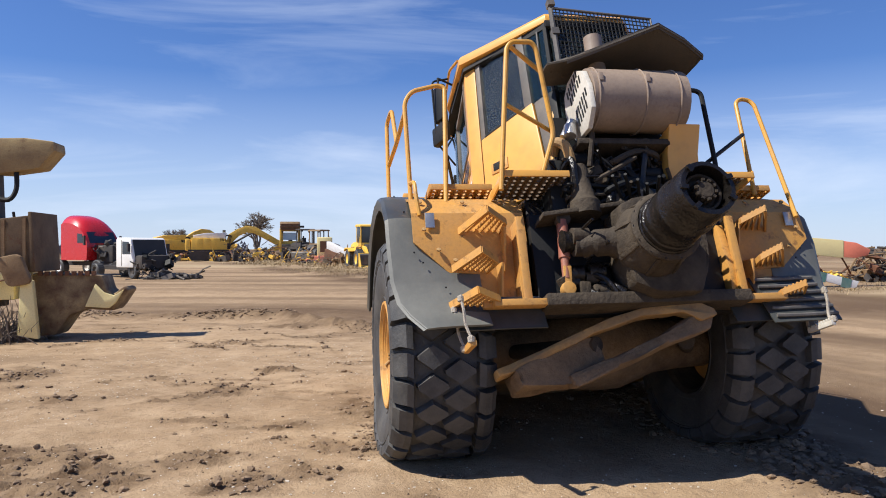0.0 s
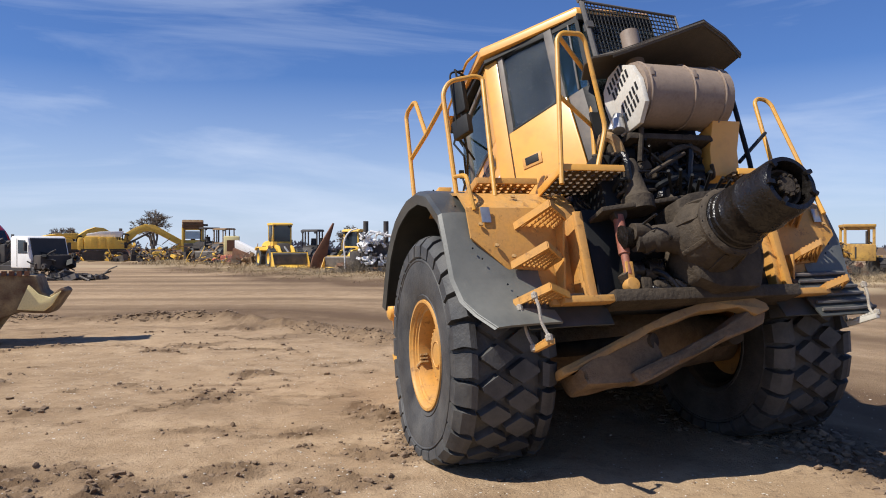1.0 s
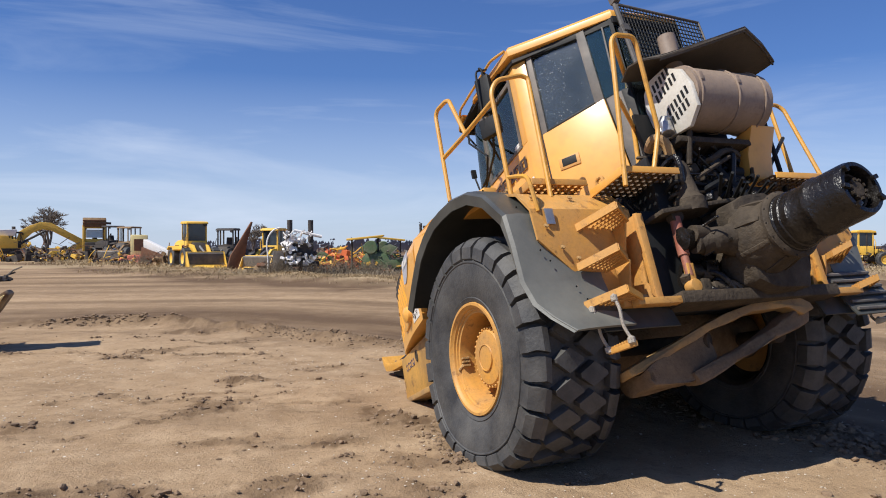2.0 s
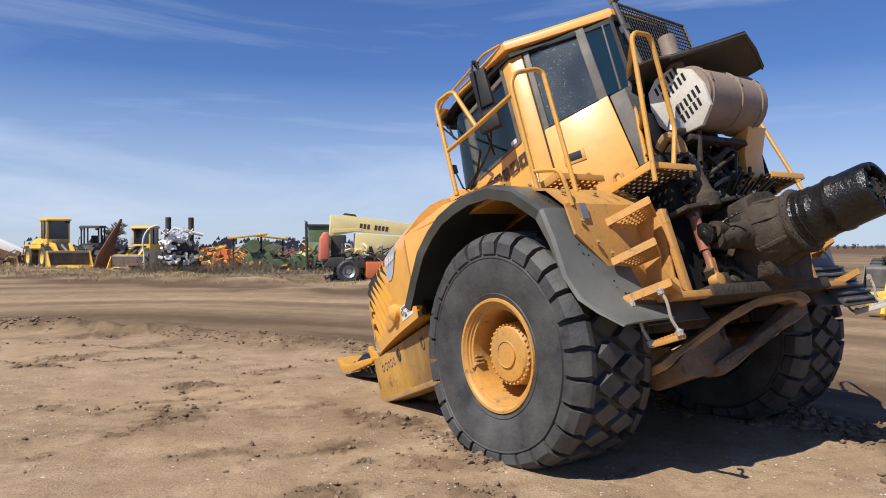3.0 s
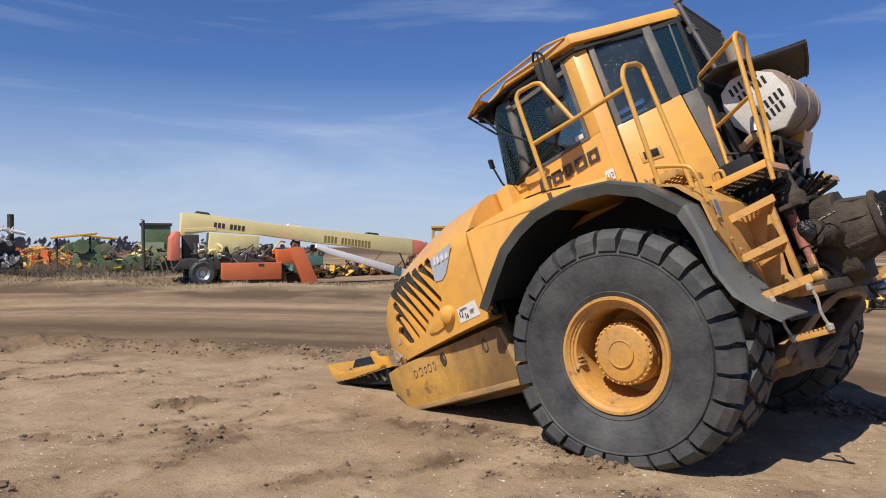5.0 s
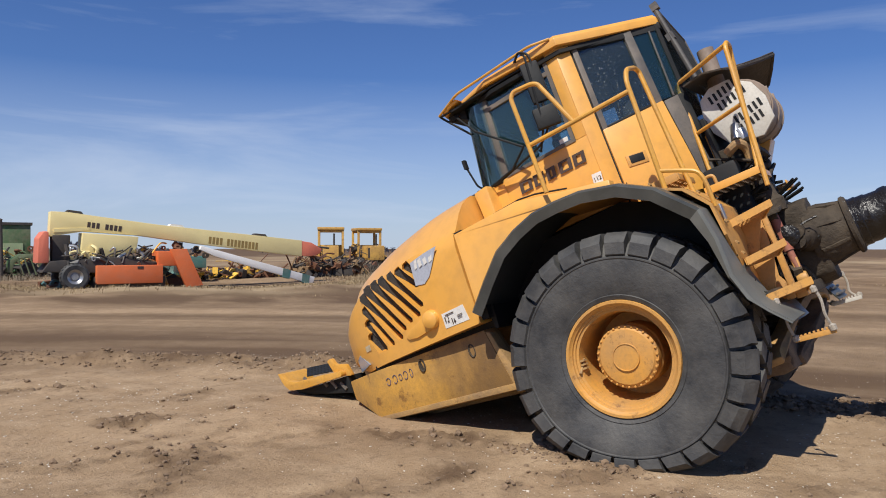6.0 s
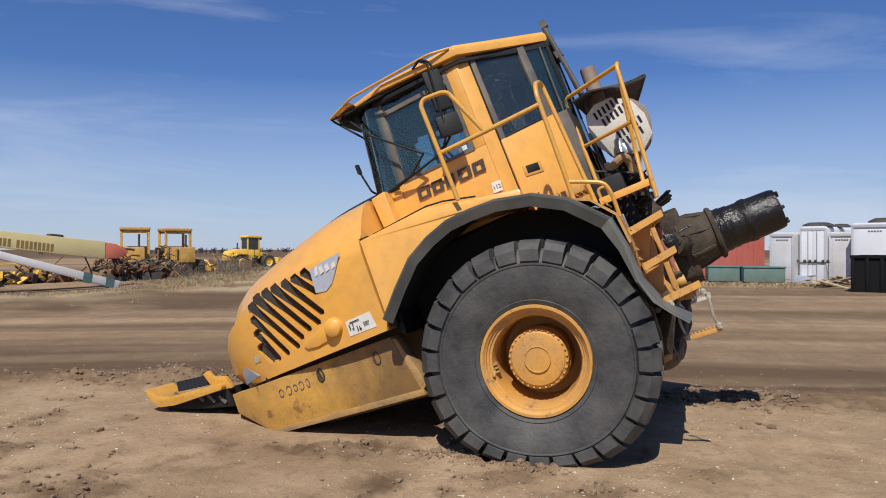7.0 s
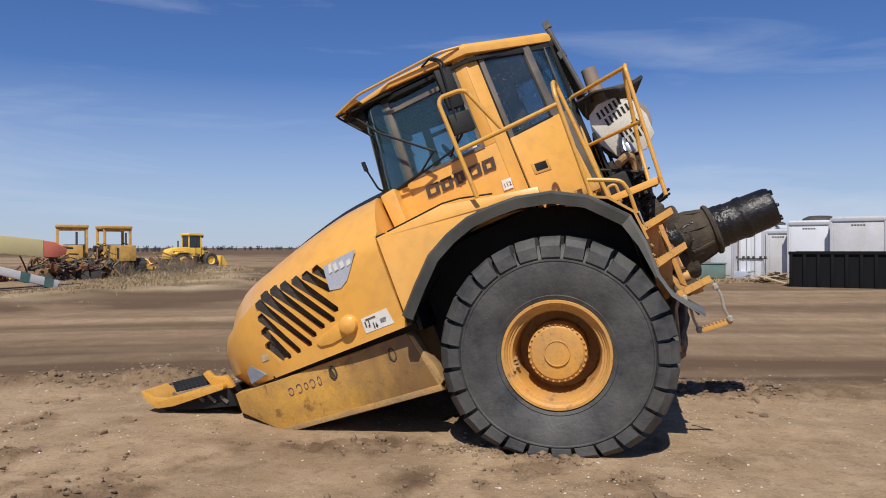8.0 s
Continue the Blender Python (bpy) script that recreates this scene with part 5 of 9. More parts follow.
# ---- rear deck, ladders, platforms ----
def tread_part(p0, p1, p2, p3, s, parent, material):
    """Grating step: slats fan out between the outer edge p0-p1 and the inner edge p3-p2, with teeth on top."""
    P = [Vector((x, s * y, z)) for x, y, z in (p0, p1, p2, p3)]
    g = Geo()

    def bar(a, b, w, h, dz=0.0):
        d = b - a
        up = Vector((0, 0, 1))
        n = d.cross(up).normalized() * w / 2
        v = Vector((0, 0, h / 2))
        o = Vector((0, 0, dz))
        g.add([tuple(q + o) for q in (a - n - v, b - n - v, b + n - v, a + n - v, a - n + v, b - n + v, b + n + v, a + n + v)], [(3, 2, 1, 0), (4, 5, 6, 7), (0, 1, 5, 4), (1, 2, 6, 5), (2, 3, 7, 6), (3, 0, 4, 7)])

    bar(P[0], P[1], 0.014, 0.055)
    bar(P[3], P[2], 0.014, 0.045)
    bar(P[0], P[3], 0.014, 0.045)
    bar(P[1], P[2], 0.014, 0.045)
    n_ = 6
    for i in range(1, n_):
        a, b = P[0].lerp(P[3], i / n_), P[1].lerp(P[2], i / n_)
        bar(a, b, 0.012, 0.030, 0.004)
        for k in range(9):
            c = a.lerp(b, (k + 0.5) / 9)
            e = a.lerp(b, (k + 0.95) / 9)
            bar(c, e, 0.013, 0.012, 0.026)
    return part("tread", g, material, parent, "serrated yellow grating step")


for s in (1, -1):
    # wing plate behind the tyre: top deck that bends down to the ladder
    g = Geo()
    prof = [(-0.34, 1.235), (-0.50, 1.165), (-0.84, 1.005), (-0.985, 0.82), (-1.00, 0.58), (-0.97, 0.36), (-0.95, 0.12)]
    outer = [1.66, 1.66, 1.655, 1.66, 1.66, 1.42, 1.05]
    g.grid([[(x, s * y, z) for y in np.linspace(0.80, o, 6)] for (x, z), o in zip(prof, outer)])
    shift = Matrix.Translation((0, 0.0 if s > 0 else 0.12, 0))   # the axle end sits askew under the frame
    wing = part("wing_plate", g, YELLOW_WORN, hauler, "yellow deck plate bent down behind the wheel", solid=0.02, angle=25)
    wing.matrix_basis = shift
    for y, x, z in ((1.58, -0.90, 0.93), (1.25, -0.90, 0.93), (0.95, -0.90, 0.93), (1.58, -0.60, 1.125), (1.58, -1.0, 0.66), (1.48, -0.995, 0.50), (1.36, -0.985, 0.42)):
        b = Geo().lathe([(0.018, 0.0), (0.018, 0.012), (0.0, 0.014)], 6, "z")
        part("bolt", b, YELLOW_DUST, wing).matrix_basis = Matrix.Translation((x - 0.012, s * y, z + 0.012)) @ pose(0, 0, 0, 0, -60, 0)
    b = Geo().box((-1.012, s * 1.53, 0.75), (0.012, 0.07, 0.12))
    part("latch_plate", b, SILVER, wing, "bare metal latch plate", bevel=0.004)
    # ladder: side plates, three treads, rope-hung lowest rung
    mat_l = YELLOW_WORN
    g = Geo()
    g.prism([(-0.96, 0.70), (-1.15, 0.70), (-1.14, 0.50), (-1.10, 0.20), (-1.16, 0.08), (-1.18, 0.02), (-0.96, 0.02)], s * 0.895, s * 0.915)
    lad = part("ladder_plate", g, mat_l, hauler, "yellow ladder side plate", bevel=0.006)
    lad.matrix_basis = shift
    g = Geo()
    g.prism([(-0.98, 0.70), (-1.16, 0.66), (-1.02, 0.34), (-0.98, 0.34)], s * 0.99, s * 1.005)
    g.prism([(-0.98, 0.40), (-1.15, 0.36), (-1.04, 0.06), (-0.98, 0.06)], s * 1.04, s * 1.055)
    part("gusset", g, mat_l, lad, bevel=0.004)
    g = Geo().prism([(-1.19, 0.70), (-1.15, 0.71), (-1.13, 0.10), (-1.18, 0.06)], s * 0.865, s * 0.925)
    g.box((-1.16, s * 1.0, 0.035), (0.06, 0.45, 0.055))
    part("ladder_post", g, mat_l, lad, "upright ladder channel", bevel=0.008)
    tread_part((-0.97, 1.326, 0.664), (-1.283, 1.154, 0.719), (-1.178, 0.998, 0.662), (-0.90, 1.01, 0.66), s, lad, mat_l)
    tread_part((-0.999, 1.388, 0.365), (-1.272, 1.222, 0.410), (-1.178, 1.09, 0.358), (-0.964, 1.131, 0.355), s, lad, mat_l)
    tread_part((-1.047, 1.44, 0.070), (-1.339, 1.29, 0.090), (-1.27, 1.13, 0.045), (-1.0, 1.20, 0.045), s, lad, YELLOW_WORN)
    g = Geo().box((-1.23, s * 0.96, 0.02), (0.08, 0.42, 0.05))
    part("tread_arm", g, mat_l, lad, bevel=0.008)
    dz = -0.275 if s > 0 else -0.23
    xo = 0.0 if s > 0 else -0.06
    rung = Geo()
    rung.box((-1.225 + xo, s * 1.36, dz), (0.275, 0.035, 0.035), pose(0, 0, 0, 0, -3, 0))
    for k in range(9):
        rung.box((-1.34 + 0.029 * k + xo, s * 1.36, dz + 0.022), (0.014, 0.035, 0.02))
    rg = part("rung", rung, YELLOW_WORN if s > 0 else ENDWHITE, lad, "serrated rung hung on ropes", bevel=0.003)
    for xa, xb in ((-1.085, -1.10), (-1.34, -1.35)):
        rp = Geo().tube(smooth_curve([(xa, s * 1.42, 0.04), (xa - 0.015, s * 1.41, -0.05), (xb + 0.01, s * 1.40, -0.16), (xb + xo, s * 1.36, dz)], 4), 0.011, 6)
        rp.lathe([(0.0, -0.03), (0.024, -0.02), (0.026, 0.015), (0.0, 0.03)], 8, "z", (xb + xo, s * 1.375, dz + 0.02))
        rp.lathe([(0.0, -0.03), (0.022, -0.02), (0.022, 0.015), (0.0, 0.03)], 8, "z", (xa, s * 1.42, 0.03))
        part("rope", rp, ROPE, rg, "frayed pale rope with knots")

# perforated platforms
for s in (1, -1):
    g = perforated(7, 8, 0.062, 0.062, 0.016, -0.016)
    pf = part("platform", g, OILPLATE, hauler, "oil-blackened perforated platform with raised holes", solid=0.004)
    pf.matrix_basis = Matrix.Translation((-1.29, 0.50 if s > 0 else -0.95, 1.0))
    g = Geo().box((-1.075, s * 1.0, 1.005), (0.44, 0.016, 0.06))
    g.box((-1.29, s * 0.75, 1.0), (0.016, 0.5, 0.05))
    part("platform_rim", g, YELLOW, hauler, "yellow platform edge bar", bevel=0.004)
    g = perforated(6, 8, 0.05, 0.062, 0.015, -0.016)
    pf = part("door_step", g, YELLOW_WORN, hauler, "perforated yellow step below the door", solid=0.004)
    pf.matrix_basis = Matrix.Translation((-0.80, 0.97 if s > 0 else -1.47, 1.125)) @ pose(0, 0, 0, 0, 4, 0)
    g = Geo().box((-0.805, s * 1.22, 1.13), (0.014, 0.5, 0.05))
    g.box((-0.65, s * 1.47, 1.13), (0.30, 0.014, 0.06))
    part("door_step_rim", g, YELLOW_WORN, hauler, bevel=0.004)
    g = Geo().tube(bend([(-0.95, s * 0.93, 1.03), (-0.95, s * 0.93, 1.12), (-0.87, s * 0.93, 1.12), (-0.87, s * 0.93, 1.03)], 0.035), 0.014, 8)
    part("grab_loop", g, YELLOW_WORN, hauler, bevel=0)

# ---- handrails ----
g = Geo()
g.tube(bend([(0.127, 1.69, 1.40), (0.135, 1.67, 2.24), (0.10, 1.66, 2.285), (-0.06, 1.65, 2.275), (-0.11, 1.645, 2.25), (-0.27, 1.64, 1.83)], 0.06), 0.019, 10)
g.tube([(0.13, 1.672, 1.815), (-0.27, 1.64, 1.83), (-0.757, 1.62, 1.85)], 0.019, 10)
part("front_handrail", g, RAIL_Y, hauler, "bent yellow tube handrail beside the cab")
g = Geo()
g.tube(bend([(-0.715, 1.615, 1.02), (-0.757, 1.622, 1.93), (-0.775, 1.56, 2.03), (-0.79, 1.34, 2.085), (-0.80, 1.28, 2.06), (-0.845, 1.36, 0.98)], 0.07), 0.019, 10)
part("deck_handrail", g, RAIL_Y, hauler, "yellow hoop handrail on the deck")
g = Geo()
g.tube(bend([(-0.72, 1.615, 1.20), (-0.86, 1.62, 1.14), (-0.98, 1.62, 1.08), (-1.0, 1.62, 0.98), (-0.99, 1.60, 0.80)], 0.05), 0.016, 8)
part("grab_bar", g, RAIL_Y, hauler)
g = Geo()
g.tube(bend([(-1.30, 1.04, 0.86), (-1.41, 0.90, 2.02), (-1.425, 0.86, 2.07), (-1.425, 0.70, 2.075), (-1.41, 0.665, 2.03), (-1.285, 0.575, 1.34), (-1.24, 0.69, 1.02)], 0.06), 0.019, 10)
g.tube(bend([(-1.415, 0.885, 2.045), (-0.90, 0.37, 2.085), (-0.875, 0.35, 2.03), (-0.86, 0.50, 1.02)], 0.05), 0.019, 10)
g.tube([(-0.87, 0.40, 1.59), (-1.365, 0.945, 1.54)], 0.017, 10)
part("platform_handrail", g, RAIL_Y, hauler, "yellow tube handrail round the rear platform")
g = Geo()
g.tube(bend([(-0.83, -1.30, 1.05), (-0.80, -1.36, 1.98), (-0.79, -1.42, 2.03), (-0.79, -1.50, 2.02), (-0.81, -1.53, 1.96), (-1.05, -1.46, 0.75)], 0.06), 0.019, 10)
part("deck_handrail", g, RAIL_Y, hauler, "yellow hoop handrail on the deck")
g = Geo()
g.tube(bend([(-1.08, -0.62, 1.93), (-1.08, -0.86, 1.90), (-1.08, -0.84, 1.20), (-1.10, -0.79, 0.92)], 0.06), 0.020, 8)
g.tube([(-1.08, -0.74, 1.20), (-0.86, -1.31, 1.62)], 0.017, 8)
part("platform_handrail", g, BLACK, hauler, "dark bent tube rail beside the exhaust")

# ---- exhaust silencer, cover, stack, rear guard ----
g = Geo()
CX, CZ, RR = -1.265, 1.655, 0.25
prof = []
for k in range(25):
    a = 2 * math.pi * k / 24
    prof.append((CX + RR * math.cos(a), CZ + RR * math.sin(a)))
g.prism(prof[:-1], 0.28, -0.50)
tank = part("silencer", g, BEIGE, hauler, "dusty beige cylindrical exhaust silencer", angle=40)
for y in (0.24, -0.14, -0.42):
    g = Geo().tube([(CX + (RR + 0.004) * math.cos(a), y, CZ + (RR + 0.004) * math.sin(a)) for a in np.linspace(0, 6.283, 33)[:-1]], 0.008, 6, closed=True)
    part("clamp_band", g, BEIGE, tank)
for y in (0.22, -0.16):
    g = Geo().box((CX - RR * 0.97, y, CZ + 0.06), (0.03, 0.035, 0.07))
    part("strap", g, BEIGE, tank, bevel=0.004)
END = [(-0.99, 1.86), (-1.10, 1.93), (-1.27, 1.93), (-1.43, 1.82), (-1.49, 1.66), (-1.49, 1.46), (-1.36, 1.35), (-1.10, 1.38), (-0.99, 1.55), (-0.965, 1.72)]
g = Geo().prism(END, 0.285, 0.325)
part("end_plate", g, ENDWHITE, tank, "dirty white louvred end plate", bevel=0.01)
for xa, za, n_ in ((-1.07, 1.785, 6), (-1.12, 1.70, 6), (-1.20, 1.535, 6), (-1.22, 1.45, 5)):
    for k in range(n_):
        x = xa - 0.045 * k
        z = za + 0.012 * k
        g = Geo().prism([(x, z), (x - 0.022, z), (x - 0.012, z + 0.072), (x + 0.010, z + 0.072)], 0.3235, 0.3285)
        part("louvre", g, BLACK, tank)
g = Geo().rod((-1.14, 0.07, 1.88), (-1.17, 0.07, 2.335), 0.075, 20)
g.rod((-1.13, 0.07, 1.88), (-1.14, 0.07, 1.99), 0.10, 20)
part("exhaust_stack", g, BEIGE, hauler, "short beige exhaust stack", angle=40)
# bent rain cover with an upturned corner
g = Geo()
cover = [[(-0.93, 0.46, 2.02), (-1.12, 0.53, 2.03), (-1.28, 0.545, 1.985), (-1.36, 0.40, 1.975)],
         [(-0.93, 0.25, 2.05), (-1.12, 0.25, 2.07), (-1.32, 0.25, 2.045), (-1.44, 0.22, 2.01)],
         [(-0.93, 0.0, 2.06), (-1.15, 0.0, 2.075), (-1.38, 0.0, 2.075), (-1.56, -0.02, 2.055)],
         [(-0.95, -0.25, 2.06), (-1.2, -0.25, 2.06), (-1.45, -0.25, 2.085), (-1.66, -0.26, 2.11)],
         [(-0.97, -0.5, 2.03), (-1.2, -0.5, 2.02), (-1.42, -0.5, 2.02), (-1.58, -0.5, 2.04)],
         [(-1.0, -0.66, 1.99), (-1.2, -0.68, 1.975), (-1.38, -0.69, 1.965), (-1.49, -0.69, 1.96)]]
g.grid(cover)
part("rain_cover", g, UMBER, hauler, "dark brown bent sheet cover over the exhaust", solid=0.014, angle=20)
g = Geo()
lip = [(-1.36, 0.40, 1.975), (-1.44, 0.22, 2.01), (-1.56, -0.02, 2.055), (-1.66, -0.26, 2.11), (-1.58, -0.5, 2.04), (-1.49, -0.69, 1.96)]
g.add([tuple(Vector(p) + Vector((0, 0, 0.012))) for p in lip] + [(x + 0.02, y, z - 0.028) for x, y, z in lip], [(i, i + 1, i + 7, i + 6) for i in range(5)])
part("cover_lip", g, UMBER, hauler, solid=0.015)
# wire guard over the rear glass
A, B, C_ = Vector((-0.965, 0.30, 2.80)), Vector((-0.95, -0.62, 2.74)), Vector((-1.02, 0.32, 2.07))
g = Geo().tube([A, B, B + (C_ - A), C_], 0.014, 8, closed=True)
g.rod(tuple(A + Vector((0.02, 0.0, 0.07))), tuple(C_ + Vector((-0.02, 0.02, 0.0))), 0.024, 8)
for q in (0.0, 0.42):
    g.box(tuple((A + Vector((0.01, 0.0, 0.05))).lerp(C_, q)), (0.07, 0.06, 0.07), pose(0, 0, 0, 0, 8, 0))
grd = part("wire_guard", g, GREY, hauler, "black welded wire guard over the rear glass")
down, across = Geo().rod((0, 0, 0), C_ - A, 0.0055, 5), Geo().rod((0, 0, 0), B - A, 0.0055, 5)
for mesh_, p, q, n_ in ((finish("wire", down, BLACK), A, B, 26), (finish("wire", across, BLACK), A, C_, 16)):
    for i in range(n_ + 1):
        w_ = new("wire", mesh_)
        w_.parent = grd
        w_.matrix_basis = Matrix.Translation(p.lerp(q, i / n_))
# dark trim at the rear roof edge
g = Geo().prism([(-0.86, 2.62), (-0.945, 2.62), (-0.945, 2.69), (-0.86, 2.70)], -0.37, 0.37)
part("roof_rear_trim", g, BLACK, hauler, bevel=0.01)

# bracket that carries the silencer
g = Geo()
g.prism([(-1.34, 1.42), (-1.05, 1.40), (-1.02, 0.95), (-1.17, 1.02), (-1.22, 1.22)], -0.36, -0.62)
part("silencer_bracket", g, YELLOW, hauler, "yellow folded bracket below the silencer", bevel=0.01)
g = Geo().box((-1.12, 0.0, 1.30), (0.30, 0.75, 0.05))
g.box((-1.0, 0.0, 1.27), (0.06, 0.8, 0.20))
part("silencer_beam", g, CAST, hauler, bevel=0.01)

# ---- engine bay clutter ----
eng = Geo().box((-0.95, 0.0, 0.98), (0.30, 1.2, 0.50))
engine = part("engine_block", eng, BLACK, hauler, "black oily engine parts", bevel=0.04)
g = Geo().lathe([(0.0, 0.70), (0.12, 0.70), (0.125, 0.80), (0.095, 0.84), (0.075, 0.98), (0.07, 1.08), (0.055, 1.12), (0.0, 1.12)], 20, "z", (-1.18, 0.38, 0))
part("air_valve", g, CAST, engine, "dusty valve body")
rnd = random.Random(11)
for k in range(34):
    y0, y1 = rnd.uniform(-0.3, 0.55), rnd.uniform(-0.35, 0.45)
    z0, z1 = rnd.uniform(0.75, 1.25), rnd.uniform(0.72, 1.25)
    x0 = rnd.uniform(-1.18, -1.02)
    pts = [(-1.0, y0, z0), (x0 - 0.08, y0 + rnd.uniform(-0.06, 0.06), z0 + rnd.uniform(-0.05, 0.1)), (x0 - 0.06, (y0 + y1) / 2, (z0 + z1) / 2 + rnd.uniform(-0.12, 0.1)), (x0, y1, z1), (-1.0, y1, z1 - 0.05)]
    h = Geo().tube(smooth_curve(pts, 5), rnd.choice((0.010, 0.014, 0.020, 0.026)), 7)
    part("hose", h, rnd.choice((BLACK, GREASE, CAST)), engine)
for k in range(20):
    b = Geo().box((rnd.uniform(-1.16, -1.04), rnd.uniform(-0.3, 0.5), rnd.uniform(0.74, 1.1)), (rnd.uniform(0.05, 0.13), rnd.uniform(0.05, 0.16), rnd.uniform(0.05, 0.14)), pose(0, 0, 0, rnd.uniform(-20, 20), rnd.uniform(-20, 20), rnd.uniform(-30, 30)))
    part("fitting", b, rnd.choice((GREASE, CAST, BLACK)), engine, bevel=0.012)
for k in range(7):
    h = Geo().rod((-1.1, -0.35 + 0.06 * k, 0.80), (-1.38 - 0.08 * rnd.random(), -0.32 + 0.09 * k, 0.83 + 0.10 * rnd.random()), 0.013, 6)
    part("broken_hose", h, BLACK, engine)
g = Geo().tube(smooth_curve([(-1.05, 0.50, 1.30), (-1.16, 0.52, 1.34), (-1.20, 0.46, 1.28), (-1.19, 0.43, 1.15)], 5), 0.04, 10)
part("elbow_pipe", g, YELLOW_DUST, engine, "dusty yellow elbow pipe")
g = Geo().rod((-1.16, 0.44, 1.38), (-1.18, 0.36, 1.52), 0.045, 12)
g.rod((-1.22, 0.42, 1.36), (-1.2, 0.40, 1.46), 0.05, 12)
part("filter_canister", g, SILVER, engine, "bright metal filter canisters", bevel=0.006)
g = Geo().rod((-1.22, 0.30, 1.10), (-1.28, 0.26, 1.36), 0.022, 8)
g.rod((-1.22, 0.28, 0.98), (-1.30, -0.05, 1.14), 0.016, 8)
part("pipe", g, CAST, engine)

bits(engine, 70, 35, -1.18, -1.02, -0.34, 0.56, 0.74, 1.28, (BLACK, GREASE, CAST, CAST, BLACK), 0.36)
part("bay_back_plate", Geo().box((-0.965, 0.0, 1.40), (0.03, 0.95, 0.55)), BLACK, engine)

# ---- rear frame with the drop box ----
g = Geo()
g.prism([(-0.95, -0.02), (-0.95, 0.78), (-1.05, 0.78), (-1.05, -0.02)], -0.78, 0.78)
frame_ob = part("rear_frame", g, BLACK, hauler, "oily steel rear frame", bevel=0.01)
g = Geo().box((-1.16, 0.02, 0.03), (0.26, 1.55, 0.09))
part("cross_beam", g, CAST, frame_ob, bevel=0.015)
g = Geo().prism([(0.74, 0.665), (0.74, 0.70), (0.04, 0.80), (-0.40, 0.80), (-0.40, 0.76), (0.04, 0.765)], -1.04, -1.27, "x")
part("top_ledge", g, CAST, frame_ob, bevel=0.008)
# cast gear case: a tapered saddle under the bell and a stem down to the cross beam
g = slab([(0.21, 0.70), (0.10, 0.74), (-0.12, 0.77), (-0.33, 0.68), (-0.42, 0.46), (-0.38, 0.16), (-0.30, 0.02), (0.02, 0.02), (0.19, 0.08), (0.22, 0.28), (0.20, 0.50)], -1.08, -1.42, 12, 0.02)
part("gear_case", g, CAST, housing, "brown cast gear case", bevel=0.03)
g = Geo().tube(smooth_curve([(-1.34, 0.14, 0.42), (-1.33, 0.30, 0.43), (-1.30, 0.42, 0.43), (-1.27, 0.50, 0.41)], 4), [0.12] * 4 + [0.10] * 4 + [0.08] * 5, 14)
part("case_arm", g, CAST, housing, "oily cast arm of the gear case")
bits(housing, 16, 33, -1.36, -1.22, 0.34, 0.54, 0.36, 0.50, (CAST, GREASE, CAST), 0.34)
bits(housing, 22, 34, -1.20, -1.06, -0.02, 0.62, 0.06, 0.32, (CAST, GREASE, BLACK), 0.36)
for k_, (y, z, r) in enumerate(((0.30, 0.16, 0.035), (0.20, 0.07, 0.028), (0.42, 0.10, 0.03), (0.10, 0.14, 0.03), (0.36, 0.22, 0.024))):
    g = Geo().tube(smooth_curve([(-1.06, y, z), (-1.16, y + 0.03, z + 0.02), (-1.22, y - 0.04, z - 0.03), (-1.24, y - 0.10, 0.08)], 4), r, 8)
    part("oil_pipe", g, GREASE, housing)
g = Geo()
for y, z, w_, h_ in ((0.34, 0.10, 0.16, 0.10), (0.10, 0.11, 0.10, 0.12), (0.48, 0.12, 0.08, 0.12)):
    g.box((-1.16, y, z), (0.12, w_, h_), pose(0, 0, 0, 4, 3, 6))
part("mounting_block", g, CAST, housing, bevel=0.015)
g = Geo().lathe([(0.0, 0.0), (0.085, 0.0), (0.09, 0.05), (0.075, 0.12), (0.09, 0.16), (0.0, 0.18)], 14, "y", (-1.24, 0.46, 0.47))
part("hose_fitting", g, GREASE, housing)
for k in range(14):
    a = 2 * math.pi * k / 14
    b = Geo().lathe([(0.010, 0.0), (0.010, -0.012), (0.0, -0.013)], 6, "x", (-1.672, 0.02 + 0.238 * math.cos(a), 0.405 + 0.238 * math.sin(a)))
    part("flange_bolt", b, GREASE, housing)
# broken steering ram
g = Geo().rod((-1.19, 0.575, 0.66), (-1.20, 0.60, 0.36), 0.042, 14)
g.rod((-1.20, 0.598, 0.40), (-1.21, 0.61, 0.20), 0.030, 14)
ram = part("steering_ram", g, REDRAM, hauler, "faded red hydraulic ram, torn loose", angle=40)
g = Geo().lathe([(0.0, -0.035), (0.055, -0.035), (0.06, 0.0), (0.055, 0.035), (0.0, 0.035)], 16, "x", (-1.19, 0.572, 0.67))
part("ram_eye", g, CAST, ram)
g = Geo().box((-1.21, 0.605, 0.215), (0.05, 0.06, 0.16), pose(0, 0, 0, 5, 0, 0))
g.lathe([(0.0, -0.04), (0.05, -0.04), (0.055, 0.0), (0.05, 0.04), (0.0, 0.04)], 16, "x", (-1.215, 0.612, 0.12))
part("ram_foot", g, YELLOW_WORN, ram, bevel=0.008)
for s, mt in ((-1, YELLOW_WORN),):
    g = Geo().prism([(-1.02, 0.66), (-1.10, 0.66), (-1.16, 0.30), (-1.12, 0.02), (-1.02, 0.02)], -0.70, -0.76)
    part("frame_plate", g, mt, frame_ob, bevel=0.008)

